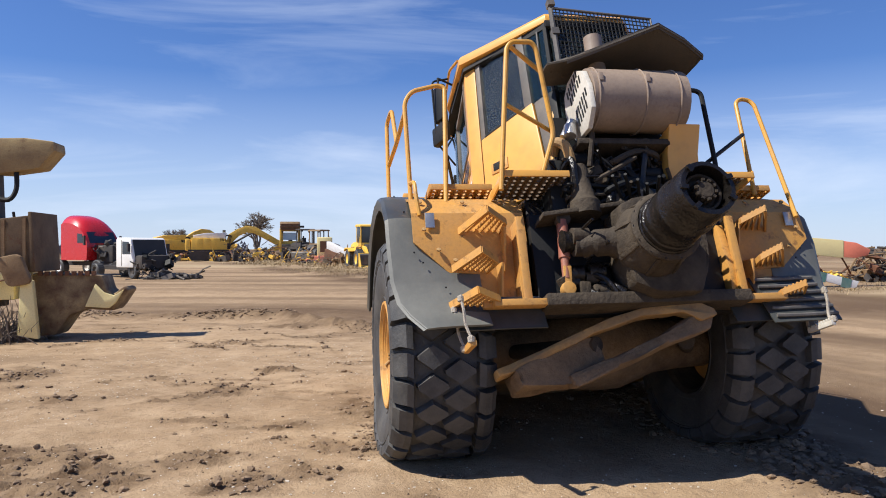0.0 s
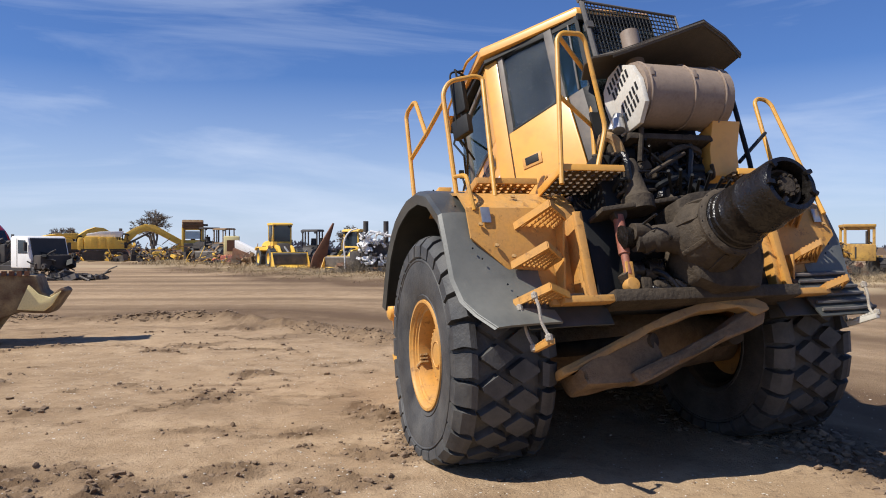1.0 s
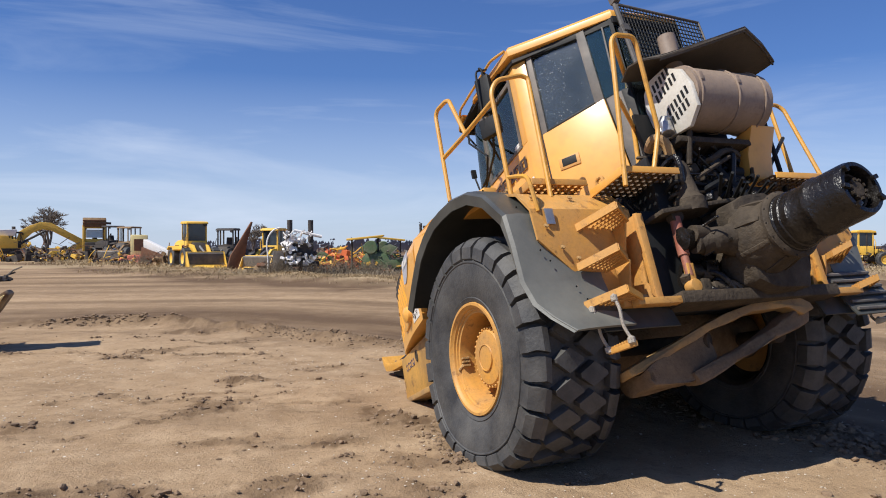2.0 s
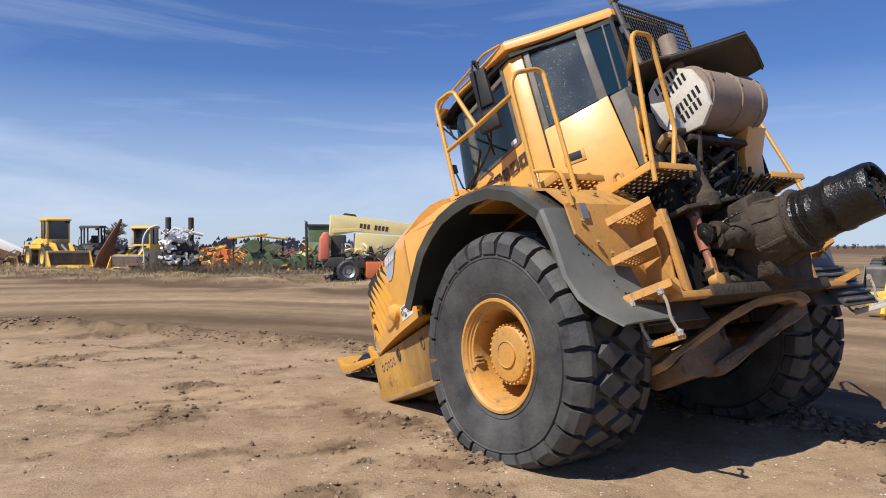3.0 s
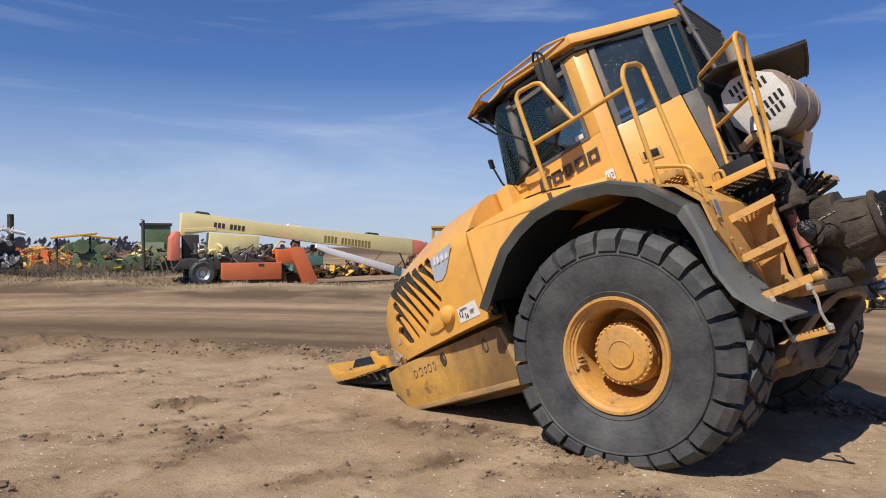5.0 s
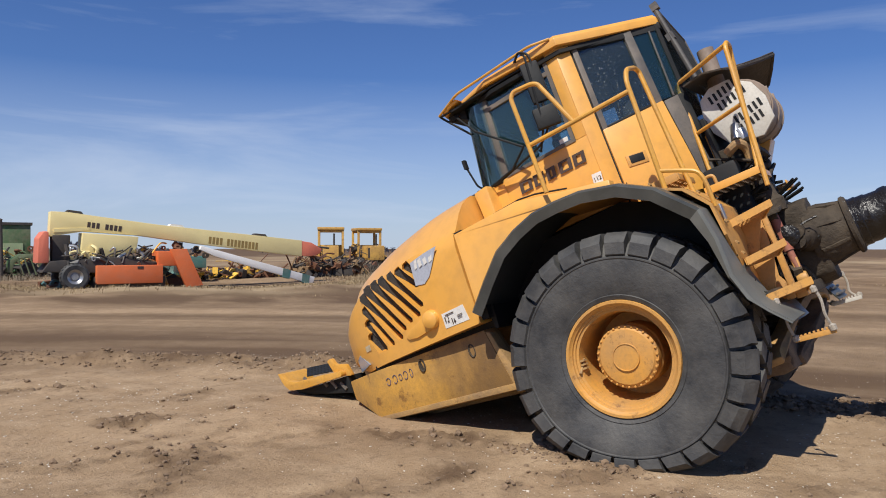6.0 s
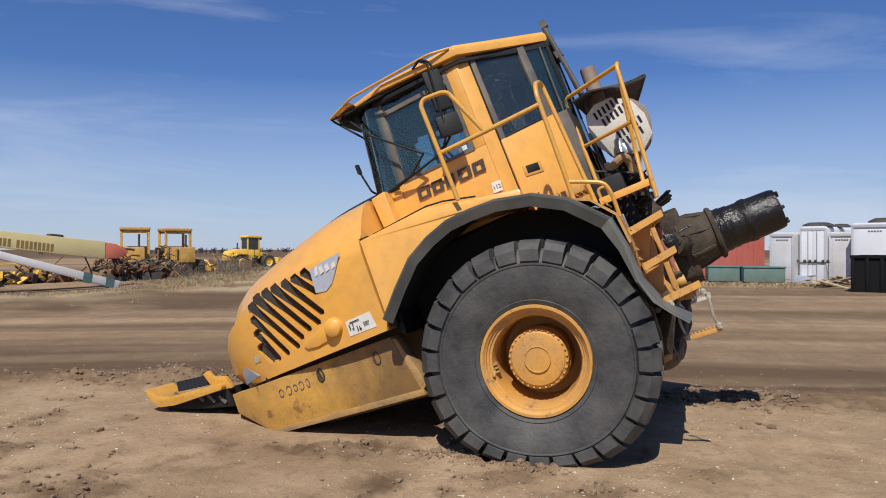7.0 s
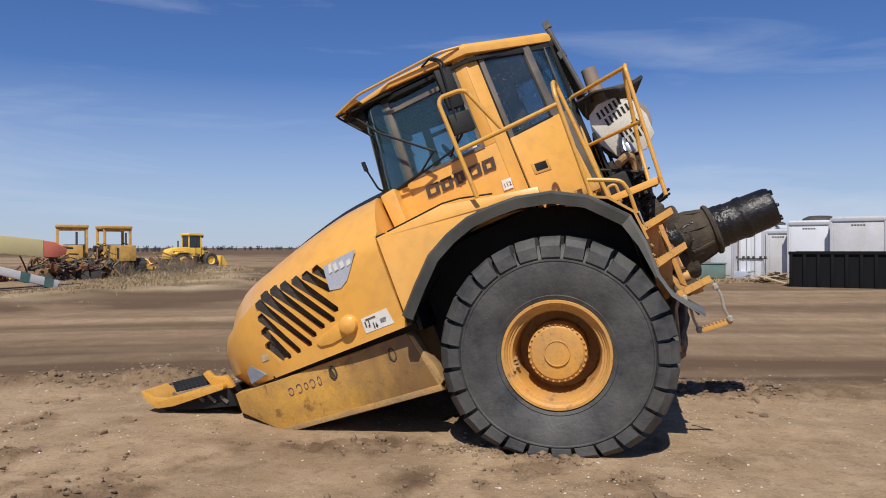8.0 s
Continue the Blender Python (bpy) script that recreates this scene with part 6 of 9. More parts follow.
# ---- axle and its A-frame ----
MUDIRON = mat("mud_caked_iron", (0.19, 0.125, 0.07), (0.09, 0.06, 0.035), rough=0.9, scale=5, mix=1.0, bump=0.5, dust=0.6, dust_col=(0.29, 0.20, 0.115), rust=0.3)
g = Geo().lathe([(0.20, 1.0), (0.21, 0.75), (0.24, 0.5), (0.30, 0.35), (0.36, 0.18), (0.37, 0.0), (0.36, -0.18), (0.30, -0.35), (0.24, -0.5), (0.21, -0.75), (0.20, -1.0)], 32)
axle = part("axle", g, MUDIRON, hauler, "mud-caked drive axle", angle=50)
for s in (1, -1):
    part("brake_drum", Geo().lathe([(0.40, s * 1.0), (0.40, s * 1.12), (0.30, s * 1.20), (0.25, s * 1.26)], 32), CAST, axle)
bow = [(1.12, -0.37), (0.79, -0.250), (0.33, -0.075), (0.10, -0.02), (-0.05, 0.0), (-0.18, 0.03), (-0.34, 0.0), (-0.46, -0.05), (-0.48, -0.10), (-0.36, -0.14), (-0.22, -0.07), (0.06, -0.075), (0.40, -0.165), (0.80, -0.32), (1.10, -0.43)]
def skewed(g_):
    """The frame runs back towards the axle on its long side."""
    g_.v = [(x + 0.25 * min(max((y + 0.25) / 0.9, 0.0), 1.3), y, z) for x, y, z in g_.v]
    return g_


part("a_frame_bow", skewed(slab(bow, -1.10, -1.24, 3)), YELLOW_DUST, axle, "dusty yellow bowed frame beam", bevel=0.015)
arm = [(-0.34, -0.07), (-0.47, -0.09), (-0.43, -0.19), (-0.1, -0.29), (0.25, -0.42), (0.55, -0.52), (0.60, -0.43), (0.25, -0.33), (-0.1, -0.20)]
part("a_frame_arm", skewed(slab(arm, -1.02, -1.20, 6, 0.02)), MUDIRON, axle, "mud-caked lower frame arm", bevel=0.02)
web = [(1.0, -0.40), (0.62, -0.24), (0.36, -0.16), (0.30, -0.34), (0.52, -0.48), (0.95, -0.51)]
part("axle_cradle", slab(web, -0.60, -0.95, 9, 0.05), MUDIRON, axle, "mud-caked cast axle cradle", bevel=0.04)
g = Geo().lathe([(0.0, -1.02), (0.07, -1.02), (0.10, -0.98), (0.11, -0.70)], 18, "x", (0.16, 0.42, -0.28))
part("drain_boss", g, CAST, axle)
for s in (1, -1):
    g = Geo().rod((-0.95, s * 0.35, -0.22), (-0.1, s * 0.8, -0.05), 0.06, 12)
    part("strut", g, CAST, axle)

# ---- mirror, wipers, lamps round the cab ----
g = Geo().box((0.07, 1.15, 2.46), (0.16, 0.06, 0.38), pose(0, 0, 0, 0, 0, 25))
mir = part("mirror", g, BLACK, cab, "black side mirror on bent arms", bevel=0.02)
g = Geo().box((0.08, 1.16, 2.13), (0.21, 0.07, 0.19), pose(0, 0, 0, 0, 0, 25))
part("small_mirror", g, BLACK, mir, bevel=0.02)
g = Geo().tube(bend([(0.25, 0.96, 2.80), (0.12, 1.14, 2.79), (0.03, 1.16, 2.72), (0.09, 1.15, 2.05), (0.25, 1.08, 1.95), (0.85, 0.90, 1.86)], 0.06), 0.011, 8)
g.tube(bend([(0.14, 1.04, 2.80), (0.05, 1.22, 2.70), (0.12, 1.20, 2.06), (0.3, 1.0, 1.92)], 0.06), 0.010, 8)
part("mirror_arm", g, BLACK, mir)
g = Geo().tube([(1.10, 0.80, 2.74), (0.85, 0.97, 2.40), (0.42, 1.05, 2.02)], 0.011, 8)
g.tube([(0.42, 1.05, 2.02), (0.62, 0.98, 1.90), (0.98, 0.92, 1.84)], 0.011, 8)
part("brace_rod", g, BLACK, cab)
g = Geo().tube(bend([(1.02, 0.55, 1.86), (1.10, 0.80, 1.95), (1.14, 0.82, 2.18)], 0.04), 0.010, 8)
g.box((1.14, 0.82, 2.20), (0.03, 0.05, 0.09))
part("wiper", g, BLACK, cab, "bent black wiper arm")
g = Geo().box((1.0, 0.92, 1.84), (0.10, 0.10, 0.06))
part("cowl_hinge", g, BLACK, cab, bevel=0.01)
g = Geo().box((1.08, 0.74, 2.71), (0.10, 0.13, 0.10))
part("work_lamp", g, BLACK, cab, bevel=0.02)
g = Geo()
wall_panel(g, 0, 1.92, 1.96, 0.76, 0.84, th=0.004, off=-0.002)
part("glass_label", g, WHITEDECAL, cab)
# dark seams between body panels
g = Geo().tube([(0.985, 1.005, 1.42), (0.965, 0.985, 1.62), (0.97, 0.95, 1.82)], 0.014, 6)
part("panel_seam", g, BLACK, cab)
g = Geo().tube([(0.985, 1.50, 1.455), (0.45, 1.505, 1.492), (0.30, 1.505, 1.475), (0.02, 1.52, 1.40)], 0.008, 6)
part("panel_seam", g, BLACK, cab)

# ribbed rubber flap that sags below the far ladder
FLAPLIGHT = mat("worn_ribbed_rubber", (0.11, 0.11, 0.11), (0.05, 0.05, 0.05), rough=0.6, scale=6, mix=0.9, bump=0.1, dust=0.3)
flap_ = Geo().grid([[(-1.06 - 0.22 * v - 0.02 * math.sin(6 * y), -y, 0.24 - 0.42 * v) for y in np.linspace(0.90, 1.42, 9)] for v in np.linspace(0, 1, 6)])
rf = part("ribbed_flap", flap_, FENDER, hauler, "torn ribbed black rubber flap", solid=0.012)
for k in range(6):
    v = 0.08 + 0.16 * k
    r_ = Geo().tube([(-1.078 - 0.22 * v - 0.02 * math.sin(6 * y), -y, 0.25 - 0.42 * v + 0.015 * math.sin(4 * y)) for y in np.linspace(0.93, 1.40, 8)], 0.014, 6)
    part("rib", r_, FLAPLIGHT, rf, "pale worn rib")


# ---- the yard round about ----
FADED = mat("faded_machine_yellow", (0.90, 0.55, 0.07), (0.76, 0.45, 0.08), rough=0.5, scale=1.5, mix=0.55, bump=0.1, dust=0.15, dust_col=(0.45, 0.30, 0.14), rust=0.3)
RUSTYEL = mat("rust_eaten_yellow", (0.76, 0.45, 0.09), (0.52, 0.29, 0.08), rough=0.7, scale=2.0, mix=1.0, bump=0.2, dust=0.5, dust_col=(0.16, 0.09, 0.045), rust=0.8)
TANY = mat("mud_stained_tan", (0.46, 0.34, 0.15), (0.26, 0.17, 0.08), rough=0.75, scale=2.0, mix=0.9, bump=0.2, dust=0.5, dust_col=(0.16, 0.10, 0.06), rust=0.6)
RUSTTAN = mat("rust_brown_tan", (0.27, 0.17, 0.085), (0.16, 0.09, 0.045), rough=0.8, scale=2.0, mix=1.0, bump=0.2, dust=0.4, dust_col=(0.36, 0.26, 0.13), rust=0.6)
CREAM = mat("cream_paint", (0.90, 0.76, 0.36), (0.80, 0.66, 0.30), rough=0.5, scale=1.0, mix=0.6, bump=0.04, dust=0.1)
ORANGE = mat("faded_orange_paint", (0.80, 0.17, 0.04), (0.66, 0.15, 0.045), rough=0.55, scale=1.5, mix=0.7, bump=0.05, dust=0.2)
PINK = mat("chalky_red_paint", (0.74, 0.20, 0.12), (0.62, 0.18, 0.11), rough=0.7, scale=2, mix=0.7, bump=0.05)
GREEN = mat("farm_green_paint", (0.045, 0.13, 0.04), (0.07, 0.11, 0.05), rough=0.6, scale=1.5, mix=0.8, bump=0.1, dust=0.4, rust=0.4)
TEAL = mat("teal_paint", (0.05, 0.18, 0.17), (0.06, 0.13, 0.12), rough=0.6, scale=1.5, mix=0.8, bump=0.1, dust=0.3)
RUSTY = mat("rusty_steel", (0.17, 0.065, 0.03), (0.10, 0.05, 0.03), rough=0.85, scale=3, mix=0.9, bump=0.3, dust=0.4, dust_col=(0.24, 0.12, 0.06))
WHITEP = mat("white_machine_paint", (0.86, 0.85, 0.82), (0.74, 0.73, 0.69), rough=0.5, scale=1.2, mix=0.6, bump=0.04, dust=0.2)
TRAILER = mat("white_trailer_panel", (0.72, 0.74, 0.77), (0.62, 0.64, 0.68), rough=0.4, scale=0.8, mix=0.6, bump=0.03, dust=0.15)
REDCAB = mat("glossy_red_paint", (0.60, 0.016, 0.018), (0.50, 0.015, 0.018), rough=0.25, scale=2, mix=0.5, bump=0, coat=0.6)
REDBOX = mat("red_container_paint", (0.46, 0.075, 0.05), (0.38, 0.08, 0.06), rough=0.6, scale=1.2, mix=0.8, bump=0.05, dust=0.25, rust=0.3)
DARKSTEEL = mat("dark_machine_steel", (0.028, 0.027, 0.028), (0.06, 0.05, 0.042), rough=0.7, scale=2.5, mix=0.9, bump=0.2, dust=0.4, dust_col=(0.12, 0.09, 0.065))
DUMP = mat("black_dumpster_paint", (0.004, 0.004, 0.005), (0.007, 0.007, 0.008), rough=0.75, scale=1.5, bump=0.02, dust=0.08, dust_col=(0.03, 0.025, 0.02), spec=0.2)
FARGLASS = mat("dark_cab_glass", (0.025, 0.035, 0.045), rough=0.08, bump=0, spec=0.8)
STRAW = mat("dry_straw", (0.42, 0.32, 0.18), (0.25, 0.18, 0.10), rough=0.95, scale=1.0, fine=30, mix=1.0, bump=0)
WEED = mat("dead_weed_stems", (0.26, 0.205, 0.145), (0.16, 0.135, 0.09), rough=0.95, scale=1.0, mix=1.0, bump=0)
TWIG = mat("grey_twigs", (0.14, 0.115, 0.095), (0.20, 0.165, 0.13), rough=0.95, scale=1.0, mix=1.0, bump=0)
CLOD = mat("dark_clod", (0.150, 0.101, 0.062), (0.27, 0.183, 0.112), rough=0.98, scale=6, mix=1.0, bump=0.6)


def gz_at(x, y):
    return float(ground_height(np.array([float(x)]), np.array([float(y)]))[0])


def place(x, y, heading, z=0.0):
    """Pose on the soil; heading: degrees, 0 looks along +x, counter-clockwise."""
    return pose(x, y, gz_at(x, y) + z, 0, 0, heading)


def b3(g, x0, x1, y0, y1, z0, z1):
    return g.box(((x0 + x1) / 2, (y0 + y1) / 2, (z0 + z1) / 2), (x1 - x0, y1 - y0, z1 - z0))


def far_wheel(root, x, y, r, w, rim=None):
    t = Geo().lathe([(r * 0.55, -w * 0.45), (r * 0.85, -w / 2), (r, -w * 0.36), (r, w * 0.36), (r * 0.85, w / 2), (r * 0.55, w * 0.45), (r * 0.5, 0)], 24, "y")
    k = 22
    for i in range(k):
        a = 2 * math.pi * i / k
        t.box((r * math.cos(a), 0, r * math.sin(a)), (0.05 * r, w * 0.8, 0.10 * r), pose(0, 0, 0, 0, -math.degrees(a), 0))
    ob = part("wheel", t, RUBBER, root, "dusty black tyre", recalc=True)
    ob.matrix_basis = Matrix.Translation((x, y, r * 0.97))
    d = Geo().lathe([(0.0, -w * 0.30), (r * 0.25, -w * 0.30), (r * 0.3, -w * 0.2), (r * 0.56, -w * 0.44), (r * 0.56, w * 0.44), (r * 0.3, w * 0.2), (r * 0.25, w * 0.30), (0.0, w * 0.30)], 20, "y")
    part("rim", d, rim or FADED, ob)
    return ob


def far_track(root, x0, x1, y, h, w, mt=DARKSTEEL):
    r = h / 2
    g = Geo()
    pts = [(x1 - r + r * math.cos(a), r + r * math.sin(a)) for a in np.linspace(-1.57, 1.57, 8)] + [(x0 + r - r * math.cos(a), r + r * math.sin(a)) for a in np.linspace(1.57, -1.57, 8)]
    g.prism(pts, y - w * 0.42, y + w * 0.42)
    per = len(pts)
    for i in range(per):
        a, b = Vector(pts[i]), Vector(pts[(i + 1) % per])
        n_ = max(1, int((b - a).length / 0.2))
        for k in range(n_):
            p = a.lerp(b, (k + 0.5) / n_)
            g.box((p.x, y, p.y), (0.12, w, 0.07), pose(0, 0, 0, 0, -math.degrees(math.atan2(b.y - a.y, b.x - a.x)), 0))
    return part("track", g, mt, root, "muddy steel crawler track")


def far_cab(root, x0, x1, w, z0, z1, body, roof=None, name="cab", sill=0.45, glass=True):
    """A cab with sills, posts, window bars, overhanging roof, seat and panes."""
    zs, top = z0 + (z1 - z0) * sill, roof or body
    c = part(name, b3(Geo(), x0, x1, -w / 2, w / 2, z0, zs), body, root, bevel=0.04)
    xm = x0 + (x1 - x0) * 0.55
    for x in (x0 + 0.05, xm, x1 - 0.05):
        for y in (-w / 2 + 0.05, w / 2 - 0.05):
            part("post", b3(Geo(), x - 0.05, x + 0.05, y - 0.05, y + 0.05, zs - 0.01, z1), top if x != xm else DARKSTEEL, c, bevel=0.012)
    rf = part("cab_roof", Geo().prism([(x0 - 0.12, z1 - 0.02), (x1 + 0.16, z1 - 0.05), (x1 + 0.12, z1 + 0.08), (x1 - 0.2, z1 + 0.15), (x0 + 0.1, z1 + 0.16), (x0 - 0.12, z1 + 0.08)], -w / 2 - 0.07, w / 2 + 0.07), top, c, bevel=0.04)
    for y in (-w / 2 + 0.12, w / 2 - 0.12):
        part("roof_lamp", Geo().rod((x1 + 0.08, y, z1 - 0.12), (x1 + 0.2, y, z1 - 0.12), 0.09, 10), DARKSTEEL, c)
    part("seat", Geo().prism([(x0 + 0.3, zs - 0.1), (x0 + 0.75, zs - 0.1), (x0 + 0.75, zs + 0.05), (x0 + 0.45, zs + 0.05), (x0 + 0.35, zs + 0.6), (x0 + 0.22, zs + 0.6)], -0.25, 0.25), DARKSTEEL, c, bevel=0.03)
    part("door_edge", b3(Geo(), xm - 0.02, xm + 0.02, -w / 2 - 0.012, -w / 2 + 0.0, z0 + 0.05, zs), DARKSTEEL, c)
    part("grab_rail", Geo().tube([(x1 + 0.06, -w / 2 - 0.06, z0 + 0.1), (x1 + 0.08, -w / 2 - 0.1, zs + 0.2), (x1 + 0.02, -w / 2 - 0.02, zs + 0.5)], 0.025, 6), top, c)
    if glass:
        for q, (a, b, ya, yb) in enumerate(((x0 + 0.1, xm - 0.05, -w / 2 + 0.03, -w / 2 + 0.05), (xm + 0.05, x1 - 0.1, -w / 2 + 0.03, -w / 2 + 0.05), (x0 + 0.1, xm - 0.05, w / 2 - 0.05, w / 2 - 0.03), (xm + 0.05, x1 - 0.1, w / 2 - 0.05, w / 2 - 0.03), (x1 - 0.06, x1 - 0.04, -w / 2 + 0.1, w / 2 - 0.1), (x0 + 0.04, x0 + 0.06, -w / 2 + 0.1, w / 2 - 0.1))):
            part("pane", b3(Geo(), a, b, ya, yb, zs, z1 - 0.03), FARGLASS, c, "dark cab glass")
    return c


def excavator(m, k, col, top, label):
    """x runs from the counterweight to the boom's end."""
    e = empty("excavator", m, label, "excavator", "old machines along the yard")
    for y in (1.25, -1.25):
        far_track(e, -2.5 * k, 2.6 * k, y * k, 1.1 * k, 0.6 * k)
    body = part("house", Geo().prism([(u * k, v * k) for u, v in [(-2.3, 1.3), (2.1, 1.3), (2.1, 2.3), (1.3, 2.45), (1.2, 2.75), (-2.2, 2.85)]], -1.45 * k, 1.45 * k), col, e, bevel=0.1)
    part("deck", b3(Geo(), -2.6 * k, 2.3 * k, -1.5 * k, 1.5 * k, 1.15 * k, 1.34 * k), DARKSTEEL, body)
    part("counterweight", b3(Geo(), -2.95 * k, -2.3 * k, -1.4 * k, 1.4 * k, 1.2 * k, 2.7 * k), col, body, bevel=0.2)
    part("engine_cover", Geo().prism([(u * k, v * k) for u, v in [(-2.0, 2.85), (1.8, 2.75), (2.1, 3.5), (-0.6, 3.42), (-2.0, 3.15)]], -1.1 * k, 1.1 * k), top, body, bevel=0.06)
    for x in (-1.6, -0.7, 0.2):
        part("side_door", b3(Geo(), x * k, (x + 0.75) * k, -1.5 * k, -1.44 * k, 1.55 * k, 2.75 * k), col, body, bevel=0.02)
    part("exhaust", Geo().rod((1.75 * k, 0.3, 3.0 * k), (1.75 * k, 0.3, 3.85 * k), 0.2 * k, 12), DARKSTEEL, body)
    far_cab(e, 1.3 * k, 2.5 * k, 1.1 * k, 1.4 * k, 3.1 * k, DARKSTEEL, glass=False)
    g = Geo().prism([(u * k, v * k) for u, v in [(2.0, 2.3), (2.3, 3.3), (3.4, 4.0), (4.5, 4.4), (5.6, 4.3), (9.4, 2.1), (9.5, 1.5), (9.1, 1.45), (5.5, 3.45), (4.6, 3.55), (3.6, 3.1), (2.7, 2.2)]], -0.35 * k, 0.35 * k)
    part("boom", g, col, e, "cranked yellow boom", bevel=0.05)
    part("boom_ram", Geo().rod((2.4 * k, -0.45 * k, 1.9 * k), (5.0 * k, -0.45 * k, 3.4 * k), 0.13 * k, 10), DARKSTEEL, e)
    g = Geo().prism([(u * k, v * k) for u, v in [(9.6, 2.0), (9.1, 1.4), (6.2, 0.55), (5.9, 0.85), (8.7, 2.0)]], -0.3 * k, 0.3 * k)
    part("stick", g, col, e, bevel=0.04)
    g = Geo().prism([(u * k, v * k) for u, v in [(6.7, 1.0), (5.6, 1.05), (5.0, 0.55), (5.1, 0.0), (6.4, 0.0), (6.9, 0.4)]], -0.8 * k, 0.8 * k)
    part("bucket", g, col, e, bevel=0.04)
    return e


def wheel_loader(m, k, col, label, glass=True):
    e = empty("wheel_loader", m, label, "wheel loader", "old machines along the yard")
    for x in (-1.4 * k, 1.5 * k):
        for y in (-1.0 * k, 1.0 * k):
            far_wheel(e, x, y, 0.72 * k, 0.55 * k, col)
    hood = part("engine_hood", Geo().prism([(u * k, v * k) for u, v in [(-2.6, 0.85), (-0.4, 0.85), (-0.4, 2.0), (-1.6, 1.95), (-2.35, 1.78), (-2.6, 1.5)]], -0.72 * k, 0.72 * k), col, e, bevel=0.08)
    for i in range(5):
        part("hood_slot", b3(Geo(), (-2.2 + 0.22 * i) * k, (-2.06 + 0.22 * i) * k, -0.735 * k, -0.715 * k, 1.15 * k, 1.6 * k), DARKSTEEL, hood)
    part("exhaust", Geo().rod((-1.2 * k, 0.25 * k, 1.9 * k), (-1.2 * k, 0.25 * k, 2.6 * k), 0.07 * k, 10), DARKSTEEL, hood)
    for y in (-1.02, 1.02):
        part("mudguard", Geo().prism([(u * k, v * k) for u, v in [(-2.25, 1.35), (-1.9, 1.55), (-0.9, 1.55), (-0.55, 1.3), (-0.55, 1.22), (-0.95, 1.46), (-1.85, 1.46), (-2.2, 1.26)]], (y - 0.3) * k, (y + 0.3) * k), col, e)
    part("front_frame", Geo().prism([(u * k, v * k) for u, v in [(0.2, 0.55), (1.7, 0.5), (1.8, 0.9), (1.3, 1.75), (0.8, 1.8), (0.3, 1.4)]], -0.42 * k, 0.42 * k), DARKSTEEL, e, bevel=0.05)
    far_cab(e, -0.6 * k, 0.75 * k, 1.4 * k, 1.1 * k, 3.15 * k, col, sill=0.40, glass=glass)
    for y in (-0.5, 0.5):
        g = Geo().prism([(0.6 * k, 1.7 * k), (1.5 * k, 1.6 * k), (2.6 * k, 0.75 * k), (2.7 * k, 0.45 * k), (2.4 * k, 0.5 * k), (1.4 * k, 1.2 * k), (0.6 * k, 1.4 * k)], (y - 0.1) * k, (y + 0.1) * k)
        part("lift_arm", g, col, e, bevel=0.03)
    part("bucket_ram", Geo().rod((0.9 * k, 0, 1.7 * k), (2.4 * k, 0, 1.1 * k), 0.08 * k, 10), SILVER, e)
    g = Geo().prism([(2.5 * k, 1.15 * k), (2.4 * k, 0.2 * k), (2.6 * k, 0.05 * k), (3.5 * k, 0.0), (3.5 * k, 0.06 * k), (2.75 * k, 0.25 * k), (2.65 * k, 1.15 * k)], -1.3 * k, 1.3 * k)
    bk = part("bucket", g, col, e, "worn yellow bucket", bevel=0.02)
    for y in (-1.3, 1.26):
        g = Geo().prism([(2.5 * k, 1.15 * k), (2.4 * k, 0.2 * k), (2.6 * k, 0.05 * k), (3.45 * k, 0.02 * k), (2.7 * k, 1.15 * k)], y * k, (y + 0.04) * k)
        part("bucket_side", g, col, bk)
    part("bucket_mouth", Geo().prism([(2.72 * k, 1.1 * k), (2.70 * k, 0.3 * k), (2.78 * k, 0.28 * k), (2.80 * k, 1.0 * k)], -1.22 * k, 1.22 * k), GREY, bk, "bare worn steel of the bucket")
    bits(e, 16, int(k * 1000) % 97, -0.4 * k, 1.9 * k, -0.95 * k, -0.5 * k, 0.5 * k, 1.6 * k, (DARKSTEEL, DARKSTEEL, RUSTY, col), k)
    return e


